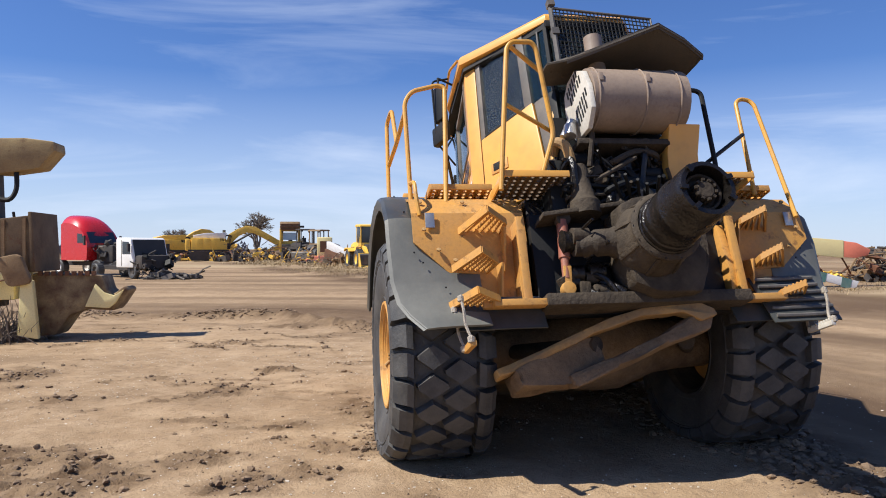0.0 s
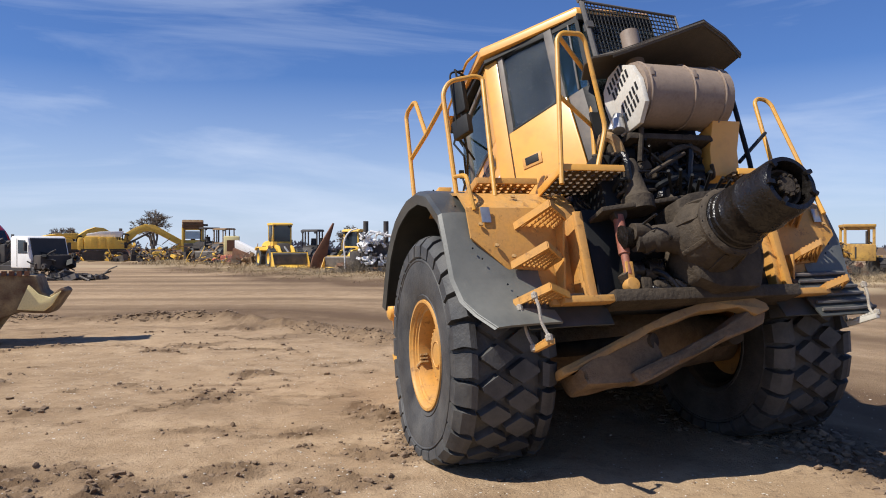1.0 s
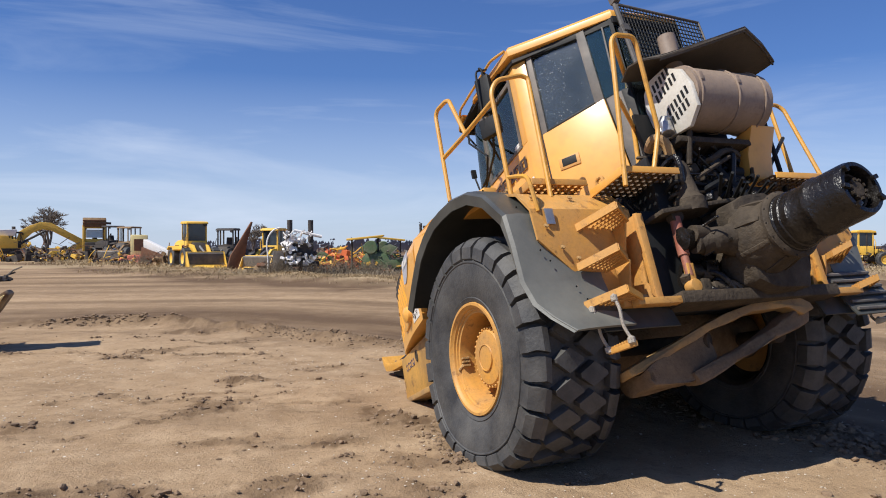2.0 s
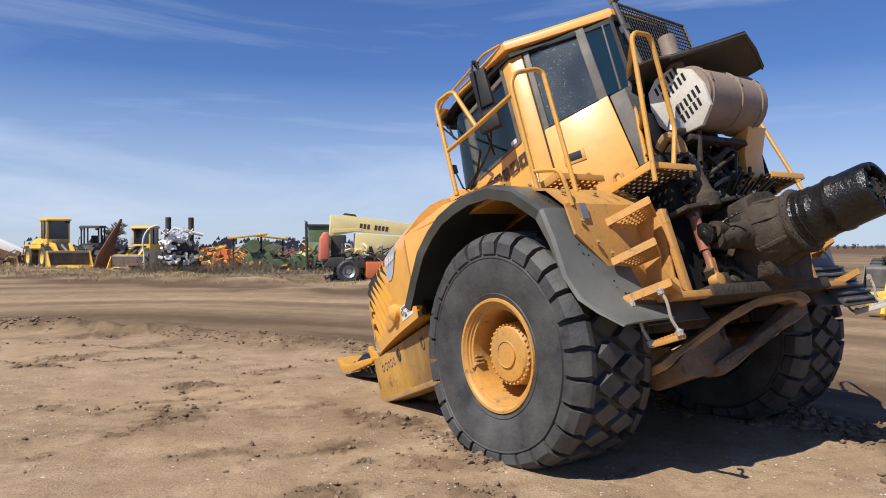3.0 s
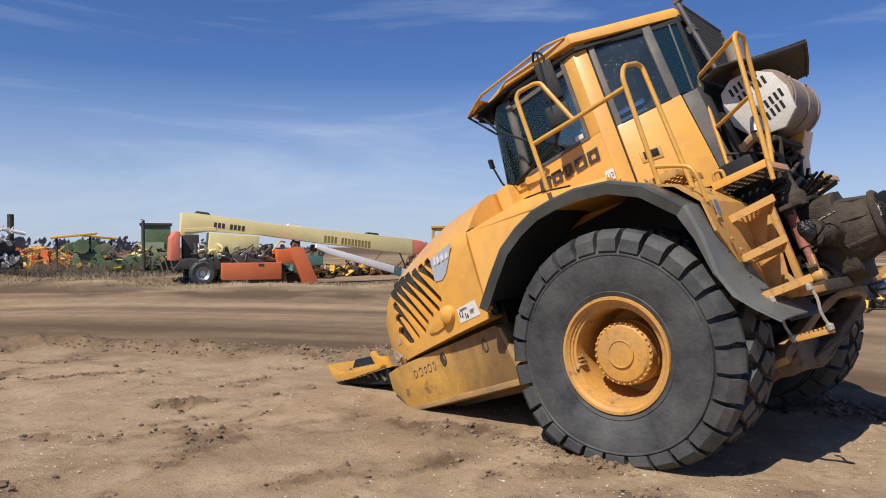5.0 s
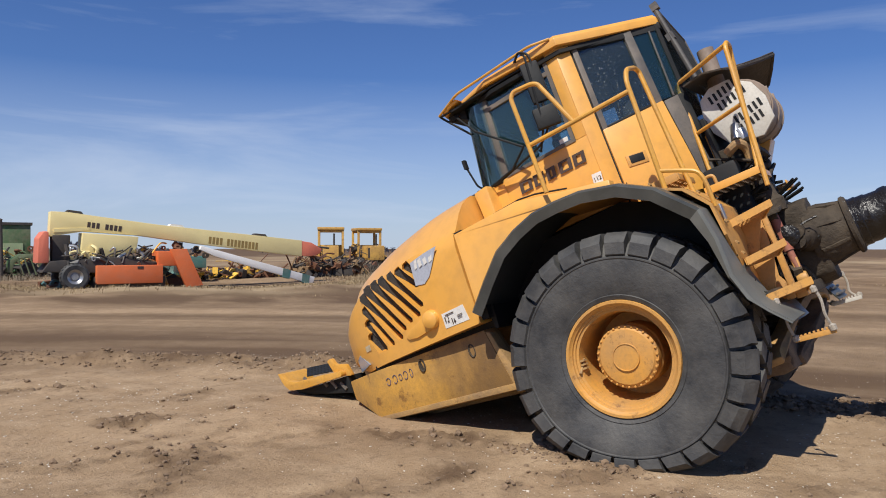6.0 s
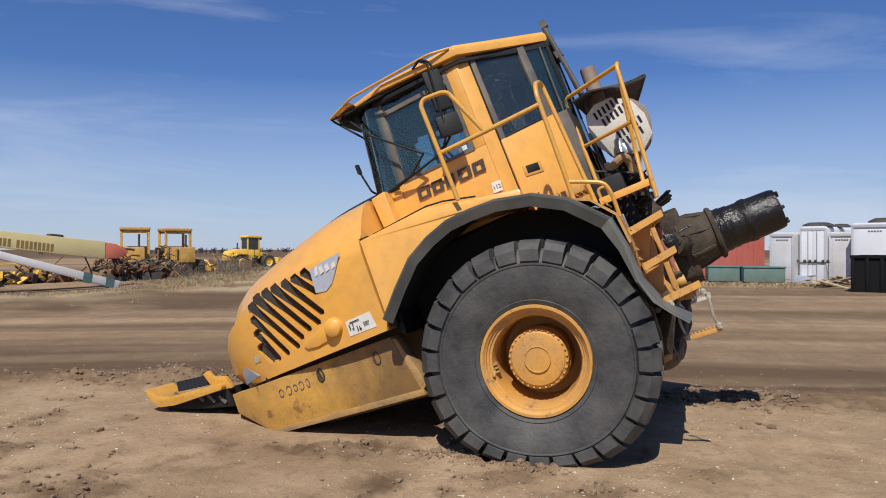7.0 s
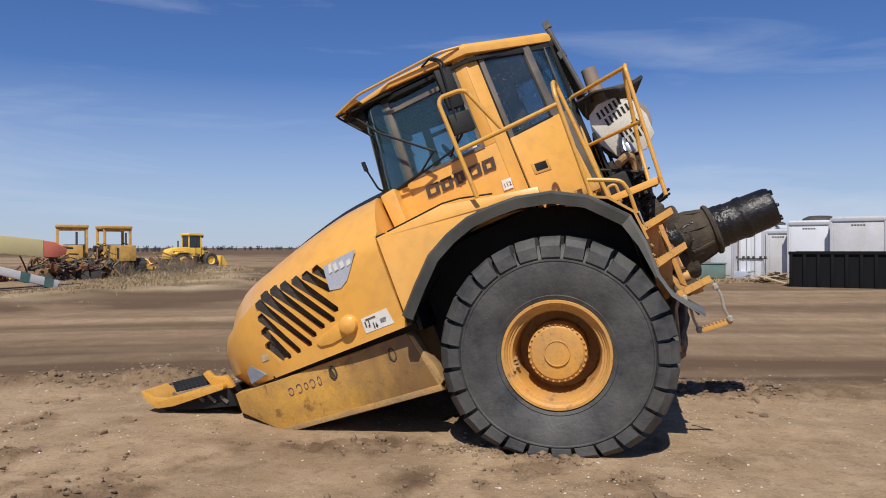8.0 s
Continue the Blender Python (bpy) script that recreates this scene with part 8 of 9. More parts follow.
def white_engine():
    e = empty("engine_unit", place(0.6, 44.2, 0), "white engine unit with two dark exhaust stacks", "engine")
    rnd = random.Random(4)
    base = part("block", b3(Geo(), -0.7, 0.9, -0.4, 0.5, 0.6, 1.7), DARKSTEEL, e, bevel=0.12)
    for i in range(70):
        z = rnd.uniform(0.5, 2.35)
        q = rnd.random()
        if q < 0.5:
            g = Geo().box((rnd.uniform(-1.0, 1.0) * (1.15 - 0.2 * z), rnd.uniform(-0.75, -0.4), z), (rnd.uniform(0.08, 0.38), rnd.uniform(0.1, 0.35), rnd.uniform(0.08, 0.32)), pose(0, 0, 0, rnd.uniform(-35, 35), rnd.uniform(-35, 35), rnd.uniform(-35, 35)))
        elif q < 0.75:
            a = Vector((rnd.uniform(-0.9, 0.9), -0.7, z))
            g = Geo().tube(smooth_curve([a, a + Vector((rnd.uniform(-0.3, 0.3), -0.15, rnd.uniform(-0.3, 0.3))), a + Vector((rnd.uniform(-0.6, 0.6), 0.1, rnd.uniform(-0.5, 0.4)))], 4), rnd.uniform(0.03, 0.07), 7)
        else:
            r = rnd.uniform(0.04, 0.10)
            g = Geo().lathe([(0.0, -0.1), (r, -0.1), (r, 0.08), (r * 0.6, 0.1), (0.0, 0.1)], 14, "y", (rnd.uniform(-0.9, 0.9), rnd.uniform(-0.85, -0.6), z))
        part("casting", g, rnd.choice((WHITEP, WHITEP, WHITEP, WHITEP, SILVER, DARKSTEEL)), base)
    for x in (-0.42, 0.75):
        part("exhaust_pipe", Geo().rod((x, 0, 1.6), (x, 0, 3.0), 0.15, 16), DARKSTEEL, e, "dark exhaust stack", angle=40)
    hoop = Geo().tube([(-0.95 + 0.75 * math.cos(a), 0.1, 1.55 + 1.0 * math.sin(a)) for a in np.linspace(1.57, 3.5, 12)] + [(-1.62, 0.1, 0.5), (-1.62, 0.1, 0.0)], 0.045, 8)
    part("hoop", hoop, WHITEP, e)
    part("pipe", Geo().rod((-0.2, -0.3, 2.4), (1.35, -0.3, 2.05), 0.09, 10), WHITEP, e)
    part("pillar", b3(Geo(), -1.35, -0.75, -0.3, 0.3, 0.0, 1.25), GREY, e, bevel=0.03)
    part("stand", b3(Geo(), 0.3, 0.9, -0.3, 0.3, 0.0, 0.7), WHITEP, e, bevel=0.05)
    part("skid", b3(Geo(), -0.9, 1.2, -0.5, 0.5, 0.35, 0.65), DARKSTEEL, e)
    return e


white_engine()
scrap(3.4, 61.0, 4.0, 2.5, 2.3, 60, 31, [ORANGE, RUSTY, FADED, DARKSTEEL], "orange and rusty machine scrap")
scrap(9.0, 60.0, 8.0, 3.0, 1.9, 80, 32, [FADED, ORANGE, RUSTY, DARKSTEEL], "mixed faded yellow machine scrap heap")


def farm_machine(m, label, mirror=1):
    """A low green harvester stripped to its frame; x runs along it."""
    e = empty("farm_machine", m, label, "farm machine", "green farm machines")
    rnd = random.Random(12 + mirror)
    q = mirror
    body = part("body", Geo().prism([(q * u, v) for u, v in [(-2.9, 0.3), (0.9, 0.25), (1.1, 0.8), (0.5, 1.15), (0.1, 1.15), (-0.1, 0.85), (-1.1, 0.8), (-1.3, 1.2), (-2.6, 1.25), (-2.9, 0.9)]], -0.7, 0.7), GREEN, e, bevel=0.05)
    part("drum", Geo().lathe([(0.0, -0.5), (0.40, -0.5), (0.43, -0.42), (0.43, 0.42), (0.40, 0.5), (0.0, 0.5)], 22, "y", (q * -2.3, -0.35, 1.62)), GREEN, e, "round green drum", angle=40)
    arch = [(1.2, 0.3), (1.3, 0.95), (1.8, 1.28), (2.5, 1.28), (3.0, 0.9), (3.1, 0.4), (2.9, 0.4), (2.75, 0.8), (2.4, 1.05), (1.9, 1.05), (1.55, 0.8), (1.45, 0.3)]
    for y in (-0.75, 0.55):
        part("arched_guard", Geo().prism([(q * u, v) for u, v in arch], y, y + 0.2), GREEN, e, bevel=0.03)
    for u in (1.7, 2.0, 2.3):
        part("guard_rod", Geo().rod((q * u, -0.8, 1.1), (q * (u + 0.3), -0.8, 0.15), 0.04, 8), GREEN, e)
    for s_ in (1, -1):
        far_wheel(e, q * 2.3, s_ * 0.35, 0.42, 0.25, DARKSTEEL)
        far_wheel(e, q * -0.6, s_ * 0.55, 0.35, 0.25, DARKSTEEL)
    for i in range(34):
        x, z = rnd.uniform(-2.9, 1.2), rnd.uniform(0.35, 1.35)
        if rnd.random() < 0.5:
            g = Geo().box((q * x, rnd.uniform(-0.85, -0.68), z), (rnd.uniform(0.1, 0.45), 0.12, rnd.uniform(0.08, 0.3)), pose(0, 0, 0, 0, rnd.uniform(-25, 25), 0))
        else:
            g = Geo().rod((q * x, -0.78, z), (q * (x + rnd.uniform(-0.7, 0.7)), rnd.uniform(-0.8, 0.3), z + rnd.uniform(-0.4, 0.6)), rnd.uniform(0.02, 0.05), 7)
        part("linkage", g, rnd.choice((GREEN, GREEN, DARKSTEEL, FADED, GREY)), body)
    part("belt_case", Geo().prism([(q * u, v) for u, v in [(-2.0, 1.2), (-0.9, 1.1), (-0.6, 1.6), (-1.3, 1.9)]], -0.3, 0.3), GREEN, e, bevel=0.03)
    part("chain_bar", Geo().prism([(q * u, v) for u, v in [(-3.9, 2.05), (-1.6, 2.30), (-1.5, 2.42), (-3.9, 2.18)]], -0.5, 0.5), FADED, e, bevel=0.03)
    for u in (-3.6, -1.9):
        part("bar_leg", Geo().rod((q * u, 0, 0.0), (q * u, 0, 2.2), 0.06, 8), DARKSTEEL, e)
    return e


farm_machine(place(7.9, 48.5, -15), "stripped low green farm machine with a drum, in dead weeds")
farm_machine(place(5.0, 54.5, -5), "dull green farm machine half hidden by weeds", -1)
pp = empty("exhaust_post", place(8.6, 47.4, -15), "dark upright exhaust pipe on a rusty base", "pipe")
part("pipe", Geo().rod((0, 0, 0.0), (-0.06, 0, 3.1), 0.09, 10), DARKSTEEL, pp)
part("flap", Geo().box((-0.07, 0, 3.15), (0.22, 0.2, 0.05), pose(0, 0, 0, 0, 25, 0)), DARKSTEEL, pp)
scrap(4.4, 52.5, 4.0, 1.6, 1.9, 70, 39, [FADED, FADED, ORANGE, RUSTY], "orange and faded yellow machine scrap")
scrap(9.9, 51.8, 3.2, 1.6, 1.7, 60, 33, [FADED, CREAM, DARKSTEEL, RUSTY, GREEN], "yellow and green farm scrap")
scrap(10.4, 49.0, 2.0, 1.0, 0.8, 30, 40, [DARKSTEEL, DARKSTEEL, GREEN], "dark hoops and frames on straw")
bx = empty("dark_box_body", place(11.2, 53.5, -18), "dark green steel box body behind scrap", "box body")
part("box", b3(Geo(), -0.9, 0.9, -0.8, 0.8, 1.0, 3.0), GREEN, bx, bevel=0.06)
part("lid", b3(Geo(), -1.0, 1.0, -0.9, 0.9, 3.0, 3.15), DARKSTEEL, bx)
part("foot_frame", b3(Geo(), -0.9, 0.8, -0.7, 0.7, 0.0, 1.0), RUSTY, bx)
part("pale_panel", b3(Geo(), -1.0, 0.5, -0.86, -0.78, 0.7, 1.9), mat("pale_green_paint", (0.30, 0.40, 0.22), (0.22, 0.30, 0.15), rough=0.6, scale=2, mix=0.8, bump=0.05, dust=0.3), bx)
bits(bx, 20, 5, -1.2, 1.2, -1.0, -0.8, 0.2, 1.6, (DARKSTEEL, GREEN, RUSTY), 1.2)
for k_, (x, y, r, h, n_) in enumerate(((3.6, 46.3, 1.3, 1.1, 420), (5.4, 46.4, 1.0, 0.9, 300), (-0.6, 43.4, 0.8, 1.0, 260), (1.6, 43.5, 0.9, 0.8, 240), (-8.6, 66.0, 1.2, 1.5, 260), (-10.5, 68.0, 1.3, 1.1, 260), (-3.6, 57.0, 1.1, 0.8, 220), (-1.0, 54.0, 1.2, 0.8, 220), (27.0, 38.6, 1.1, 0.9, 260), (31.5, 38.5, 1.3, 1.2, 320))):
    twig_bush(x, y, r * 1.6, h, n_, 60 + k_, "grey-brown tangle of dead weeds in the yard", "dead_weeds", WEED)


def boom_lift():
    """x runs from the turntable to the lowered boom tip."""
    ang = math.degrees(math.atan2(34.8 - 37.0, 18.3 - 7.1))
    e = empty("boom_lift", place(7.1, 37.0, ang, 0.0), "cream boom lift with orange base and lowered boom", "boom lift")
    boom = part("boom", Geo().prism([(-0.06, 2.10), (0.0, 3.17), (0.6, 3.16), (4.34, 2.70), (11.55, 2.03), (11.55, 1.22), (6.3, 1.82), (3.5, 2.2), (1.26, 2.34)], -0.28, 0.28), CREAM, e, "long tapered cream boom", bevel=0.02)
    boom.matrix_basis = Matrix.Translation((0, 0, 0.12))
    part("boom_seam", Geo().prism([(0.1, 2.42), (1.5, 2.52), (1.5, 2.40), (0.1, 2.28)], -0.31, -0.28), CREAM, boom)
    part("boom_tip", Geo().prism([(11.55, 1.25), (11.55, 2.0), (12.1, 1.92), (12.7, 1.6), (12.6, 1.35), (12.1, 1.22)], -0.26, 0.26), PINK, boom, "faded red boom tip", bevel=0.03)
    for x in (4.9, 9.0):
        part("boom_cap", Geo().prism([(x, 2.64 - 0.093 * (x - 4.9)), (x + 0.7, 2.58 - 0.093 * (x - 4.9)), (x + 0.6, 2.70 - 0.093 * (x - 4.9)), (x + 0.1, 2.74 - 0.093 * (x - 4.9))], -0.2, 0.2), WHITEP if x < 6 else DARKSTEEL, boom)
    part("hydraulic_block", Geo().prism([(0.55, 3.15), (1.3, 3.08), (1.2, 3.2), (0.7, 3.26)], -0.15, 0.15), DARKSTEEL, boom)
    part("turret", Geo().prism([(1.15, 1.38), (2.5, 1.38), (3.4, 1.56), (3.5, 2.25), (1.2, 2.4)], -0.42, 0.42), CREAM, e, bevel=0.03)
    part("turret_post", b3(Geo(), 0.05, 0.75, -0.3, 0.3, 1.1, 2.3), DARKSTEEL, e, bevel=0.05)
    part("counterweight", Geo().prism([(-0.55, 1.12), (-0.12, 1.12), (-0.12, 2.42), (-0.3, 2.45), (-0.5, 2.15)], -0.6, 0.6), PINK, e, "chalky red counterweight", bevel=0.05)
    part("chassis", Geo().prism([(-0.4, 0.75), (4.4, 0.6), (4.4, 1.1), (2.6, 1.35), (-0.1, 1.2)], -0.7, 0.7), DARKSTEEL, e, bevel=0.05)
    part("orange_box", b3(Geo(), 1.65, 4.40, -0.98, -0.5, 0.20, 1.0), ORANGE, e, "orange steel tool box", bevel=0.04)
    part("dark_hatch", b3(Geo(), 3.3, 3.55, -0.995, -0.97, 0.85, 0.95), DARKSTEEL, e)
    part("orange_plate", Geo().prism([(4.72, 1.70), (5.45, 1.72), (6.2, 0.05), (5.45, -0.05), (5.0, 1.0)], -1.0, -0.78), ORANGE, e, "orange tilted deck plate", bevel=0.02)
    part("orange_box", b3(Geo(), 4.2, 5.0, -0.9, 0.9, 0.95, 1.62), ORANGE, e, bevel=0.04)
    bits(e, 34, 19, 0.1, 3.9, -0.70, -0.45, 0.9, 1.6, (DARKSTEEL, DARKSTEEL, DARKSTEEL, SILVER, GREY), 1.1)
    bits(e, 26, 20, 3.4, 6.6, -0.3, 0.5, 1.2, 1.9, (DARKSTEEL, RUSTY, FADED), 1.1)
    rnd = random.Random(9)
    for i in range(22):
        x = rnd.uniform(0.3, 4.2)
        g = Geo().tube(smooth_curve([(x, -0.5, rnd.uniform(1.0, 1.3)), (x + rnd.uniform(-0.3, 0.3), -0.65, rnd.uniform(1.3, 1.8)), (x + rnd.uniform(-0.2, 0.6), -0.5, rnd.uniform(1.1, 1.9))], 4), rnd.uniform(0.03, 0.07), 6)
        part("pipe", g, rnd.choice((DARKSTEEL, DARKSTEEL, SILVER, CREAM)), e)
    part("engine_cover", b3(Geo(), 1.0, 4.3, -0.45, 0.5, 1.0, 1.4), DARKSTEEL, e, bevel=0.08)
    for s in (1, -1):
        far_wheel(e, 0.78, s * 0.95, 0.56, 0.42, SILVER)
    part("skid", b3(Geo(), 1.6, 4.6, -0.7, 0.7, -0.12, 0.5), DARKSTEEL, e, bevel=0.06)
    edge = lambda q: 1.80 + (q - 6.2) * (0.22 - 1.80) / 5.85
    jib = part("jib", Geo().prism([(6.15, 1.62), (6.2, 1.80), (12.05, 0.22), (11.9, -0.14), (6.85, 1.30)], -0.75, -0.5), WHITEP, e, "white jib with teal bands, end on soil", bevel=0.02)
    jib.matrix_basis = Matrix.Translation((0, 0, 0.06))
    for x in (10.3, 11.35):
        g = Geo().prism([(x, edge(x) + 0.012), (x + 0.4, edge(x + 0.4) + 0.012), (x + 0.33, edge(x + 0.4) - 0.42), (x - 0.06, edge(x) - 0.42)], -0.765, -0.485)
        part("teal_band", g, TEAL, jib)

    def plate_bars(x0, x1, n_, h_, mt, gapx, name, label):
        for i in range(n_):
            if i in gapx:
                continue
            g = Geo()
            x = x0 + (x1 - x0) * i / n_
            w_ = (x1 - x0) / n_ * 0.7
            zc_ = 2.80 - 0.118 * x
            g.add([(x, -0.285, zc_ - h_ / 2), (x + w_, -0.285, zc_ - h_ / 2 - 0.136 * w_), (x + w_ + 0.03, -0.285, zc_ + h_ / 2 - 0.136 * w_), (x + 0.03, -0.285, zc_ + h_ / 2)], [(0, 1, 2, 3)])
            part(name, g, mt, boom, label, solid=0.006)

    plate_bars(1.4, 2.85, 8, 0.24, LETTER, (3,), "marking", "dark maker's mark on the boom")
    plate_bars(6.7, 9.2, 14, 0.34, mat("tan_marks", (0.30, 0.20, 0.06), rough=0.7, bump=0), (4,), "marking", "brown faded mark on the boom")
    return e


boom_lift()
scrap(10.2, 37.5, 6.0, 2.0, 1.6, 60, 34, [TEAL, RUSTY, FADED, DARKSTEEL], "teal and rusty tractor parts heap")
tw = empty("old_tractor", place(13.4, 39.2, -25), "teal old tractor behind the boom lift", "tractor")
far_wheel(tw, 0.0, 0.5, 0.75, 0.35, TEAL)
far_wheel(tw, 0.0, -0.5, 0.75, 0.35, TEAL)
part("hood", b3(Geo(), 0.2, 2.0, -0.3, 0.3, 0.7, 1.3), TEAL, tw, bevel=0.06)

# -- stripped dozers and parts beyond the boom tip
dozer(place(26.0, 41.4, -130), 1.02, RUSTYEL, "stripped yellow dozer with bare canopy posts", blade=False)
dozer(place(29.2, 41.3, -115), 1.02, RUSTYEL, "faded yellow dozer with open canopy", blade=False)
scrap(23.2, 38.4, 4.2, 2.0, 2.0, 150, 35, [RUSTY, DARKSTEEL, RUSTTAN, DARKSTEEL], "dark rusty axles and frames heap")
scrap(25.6, 39.0, 3.5, 1.5, 1.3, 60, 36, [RUSTYEL, RUSTY, DARKSTEEL, DARKSTEEL], "yellow and rusty dozer parts")
wheel_loader(place(40.6, 45.4, -20), 0.80, FADED, "yellow wheel loader facing an empty field")
scrap(35.5, 42.5, 4.0, 2.0, 1.5, 60, 37, [FADED, DARKSTEEL, RUSTY], "yellow machine parts in weeds")


# -- yellow grader frame and a grey cab behind the shaft
def grader():
    e = empty("road_grader", place(14.2, 11.2, -42), "yellow grader frame with bare axle parts", "grader")
    part("main_beam", Geo().prism([(-2.2, 0.55), (-0.4, 0.75), (1.8, 1.15), (2.2, 1.0), (1.9, 0.8), (-0.3, 0.45), (-2.2, 0.25)], -0.16, 0.16), FADED, e, bevel=0.03)
    part("cross_axle", b3(Geo(), -0.6, -0.1, -1.2, 1.2, 0.10, 0.45), FADED, e, bevel=0.05)
    part("blade", Geo().prism([(-1.5, 0.0), (-1.3, 0.0), (-1.2, 0.3), (-1.3, 0.6), (-1.45, 0.6), (-1.35, 0.3)], -1.7, 1.7), FADED, e)
    for i in range(6):
        part("rod", Geo().rod((-2.0 + 0.5 * i, -0.6, 0.1), (-1.6 + 0.55 * i, 0.5, 0.95), 0.05, 8), FADED, e)
    far_wheel(e, 1.6, 1.0, 0.55, 0.35)
    far_wheel(e, 1.6, -1.0, 0.55, 0.35)
    return e


grader()
wheel_loader(place(23.0, 18.5, 205), 0.82, GREY, "grey cab loader behind yellow parts")
scrap(19.5, 15.0, 4.0, 2.0, 0.9, 40, 38, [FADED, DARKSTEEL, RUSTY], "yellow blades and rods on dirt")


# -- white cargo boxes on the ground, red container, dumpster, boxes
ROW = ((36.0, 9.0), (33.5, 0.0))   # the line of their end walls


def cargo_box(u0, u1, h, label, back=0.0, shade=None, door=False, L_=8.5):
    """A box body on the ground; its end wall spans u0 to u1 along the row."""
    (ax, ay), (bx_, by_) = ROW
    n_ = math.hypot(bx_ - ax, by_ - ay)
    dx, dy = (bx_ - ax) / n_, (by_ - ay) / n_
    w_, mt = u1 - u0, shade or TRAILER
    px, py = ax + dx * (u0 + u1) / 2 - dy * back, ay + dy * (u0 + u1) / 2 + dx * back
    e = empty("cargo_box", pose(px, py, -0.12, 0, 0, math.degrees(math.atan2(dx, -dy))), label, "cargo box", "white cargo boxes in a row")
    body = part("box", Geo().prism([(-w_ / 2, 0.15), (w_ / 2, 0.15), (w_ / 2, h - 0.12), (w_ / 2 - 0.10, h), (-w_ / 2 + 0.10, h), (-w_ / 2, h - 0.12)], 0.0, L_, "x"), mt, e, bevel=0.03)
    for y in (-w_ / 2 + 0.04, w_ / 2 - 0.04):
        part("corner_post", b3(Geo(), -0.04, 0.03, y - 0.05, y + 0.05, 0.1, h - 0.08), GREYP, body, bevel=0.01)
    part("top_rail", b3(Geo(), -0.05, 0.02, -w_ / 2 + 0.03, w_ / 2 - 0.03, h - 0.22, h - 0.07), GREYP, body, bevel=0.015)
    part("floor_rail", b3(Geo(), -0.05, L_, -w_ / 2 + 0.02, w_ / 2 - 0.02, 0.0, 0.16), DARKSTEEL, e)
    for i in range(int(L_ / 1.2)):
        for s in (1, -1):
            part("rib", b3(Geo(), 0.5 + i * 1.2, 0.54 + i * 1.2, s * w_ / 2 - 0.012, s * w_ / 2 + 0.012, 0.2, h - 0.15), mt, body)
    if door:
        for s in (1, -1):
            part("door", b3(Geo(), -0.035, 0.0, 0.015 if s > 0 else -w_ / 2 + 0.08, w_ / 2 - 0.08 if s > 0 else -0.015, 0.3, h - 0.24), mt, body, "white end door", bevel=0.008)
            part("lock_rod", Geo().rod((-0.06, s * 0.2, 0.3), (-0.06, s * 0.2, h - 0.25), 0.018, 8), SILVER, body)
        part("lamp_bar", b3(Geo(), -0.09, -0.03, -w_ / 2 - 0.2, w_ / 2 + 0.2, 1.12, 1.18), GREY, body)
        for y in (-w_ / 2 - 0.12, -w_ / 2 + 0.1, -0.15, 0.1, w_ / 2 - 0.25, w_ / 2 + 0.1):
            part("lamp", b3(Geo(), -0.13, -0.08, y - 0.06, y + 0.06, 1.16, 1.27), DARKSTEEL, body, bevel=0.01)
        part("step_box", b3(Geo(), -0.5, -0.06, 0.0, 0.7, 0.0, 0.5), BADGE, e, "blue-grey low box", bevel=0.02)
    else:
        part("end_panel", b3(Geo(), -0.02, 0.0, -w_ / 2 + 0.16, w_ / 2 - 0.16, 0.3, h - 0.32), mt, body, bevel=0.008)
        for k in range(5):
            part("marker", b3(Geo(), -0.035, -0.015, -0.3 + 0.12 * k, -0.22 + 0.12 * k, h - 0.42, h - 0.36), GREY, body)
    return e


GREYP = mat("grey_white_frame", (0.50, 0.51, 0.54), (0.40, 0.41, 0.44), rough=0.5, scale=2, mix=0.7, bump=0.03, dust=0.2)
# dusty white, greyed to hold the shade of walls angled off the sun
SHADEWHITE = mat("dusty_shaded_white", (0.62, 0.62, 0.64), (0.48, 0.47, 0.46), rough=0.5, scale=1.0, mix=0.9, bump=0.03, dust=0.4, dust_col=(0.45, 0.38, 0.28))
cargo_box(2.50, 3.62, 2.62, "grey-white cargo box beside a red container", -0.6, SHADEWHITE)
cargo_box(3.72, 4.90, 2.90, "white cargo box with end doors and a lamp bar", 0.0, None, True)
cargo_box(4.96, 6.06, 2.62, "dusty cargo box with its end wall's shade in the grey", 0.3, SHADEWHITE)
cargo_box(6.12, 8.02, 3.00, "white cargo box with grey end frame", -0.4, None)
cargo_box(8.12, 10.4, 3.12, "white cargo box with a plain panel end", -1.0, SHADEWHITE)
cargo_box(10.5, 12.9, 3.15, "white cargo box at the row's end", -1.2, None)
for u, back, w_, h, k in ((4.3, 0.9, 0.75, 2.78, 1.0), (4.9, 2.6, 0.45, 2.78, 0.8), (7.3, 0.8, 0.8, 2.88, 1.2)):
    g = Geo().lathe([(0.0, 0.22 * k), (w_ * 0.6, 0.20 * k), (w_ * 0.92, 0.10 * k), (w_, 0.02), (w_ * 0.95, 0.0), (0.0, 0.0)], 18, "z")
    thing("roof_cover", g, DARKSTEEL, "dark round cover on a cargo box roof", "cover", pose(36.0 - 0.2676 * u + 0.9635 * back, 9.0 - 0.9635 * u - 0.2676 * back, h), group="roof covers")


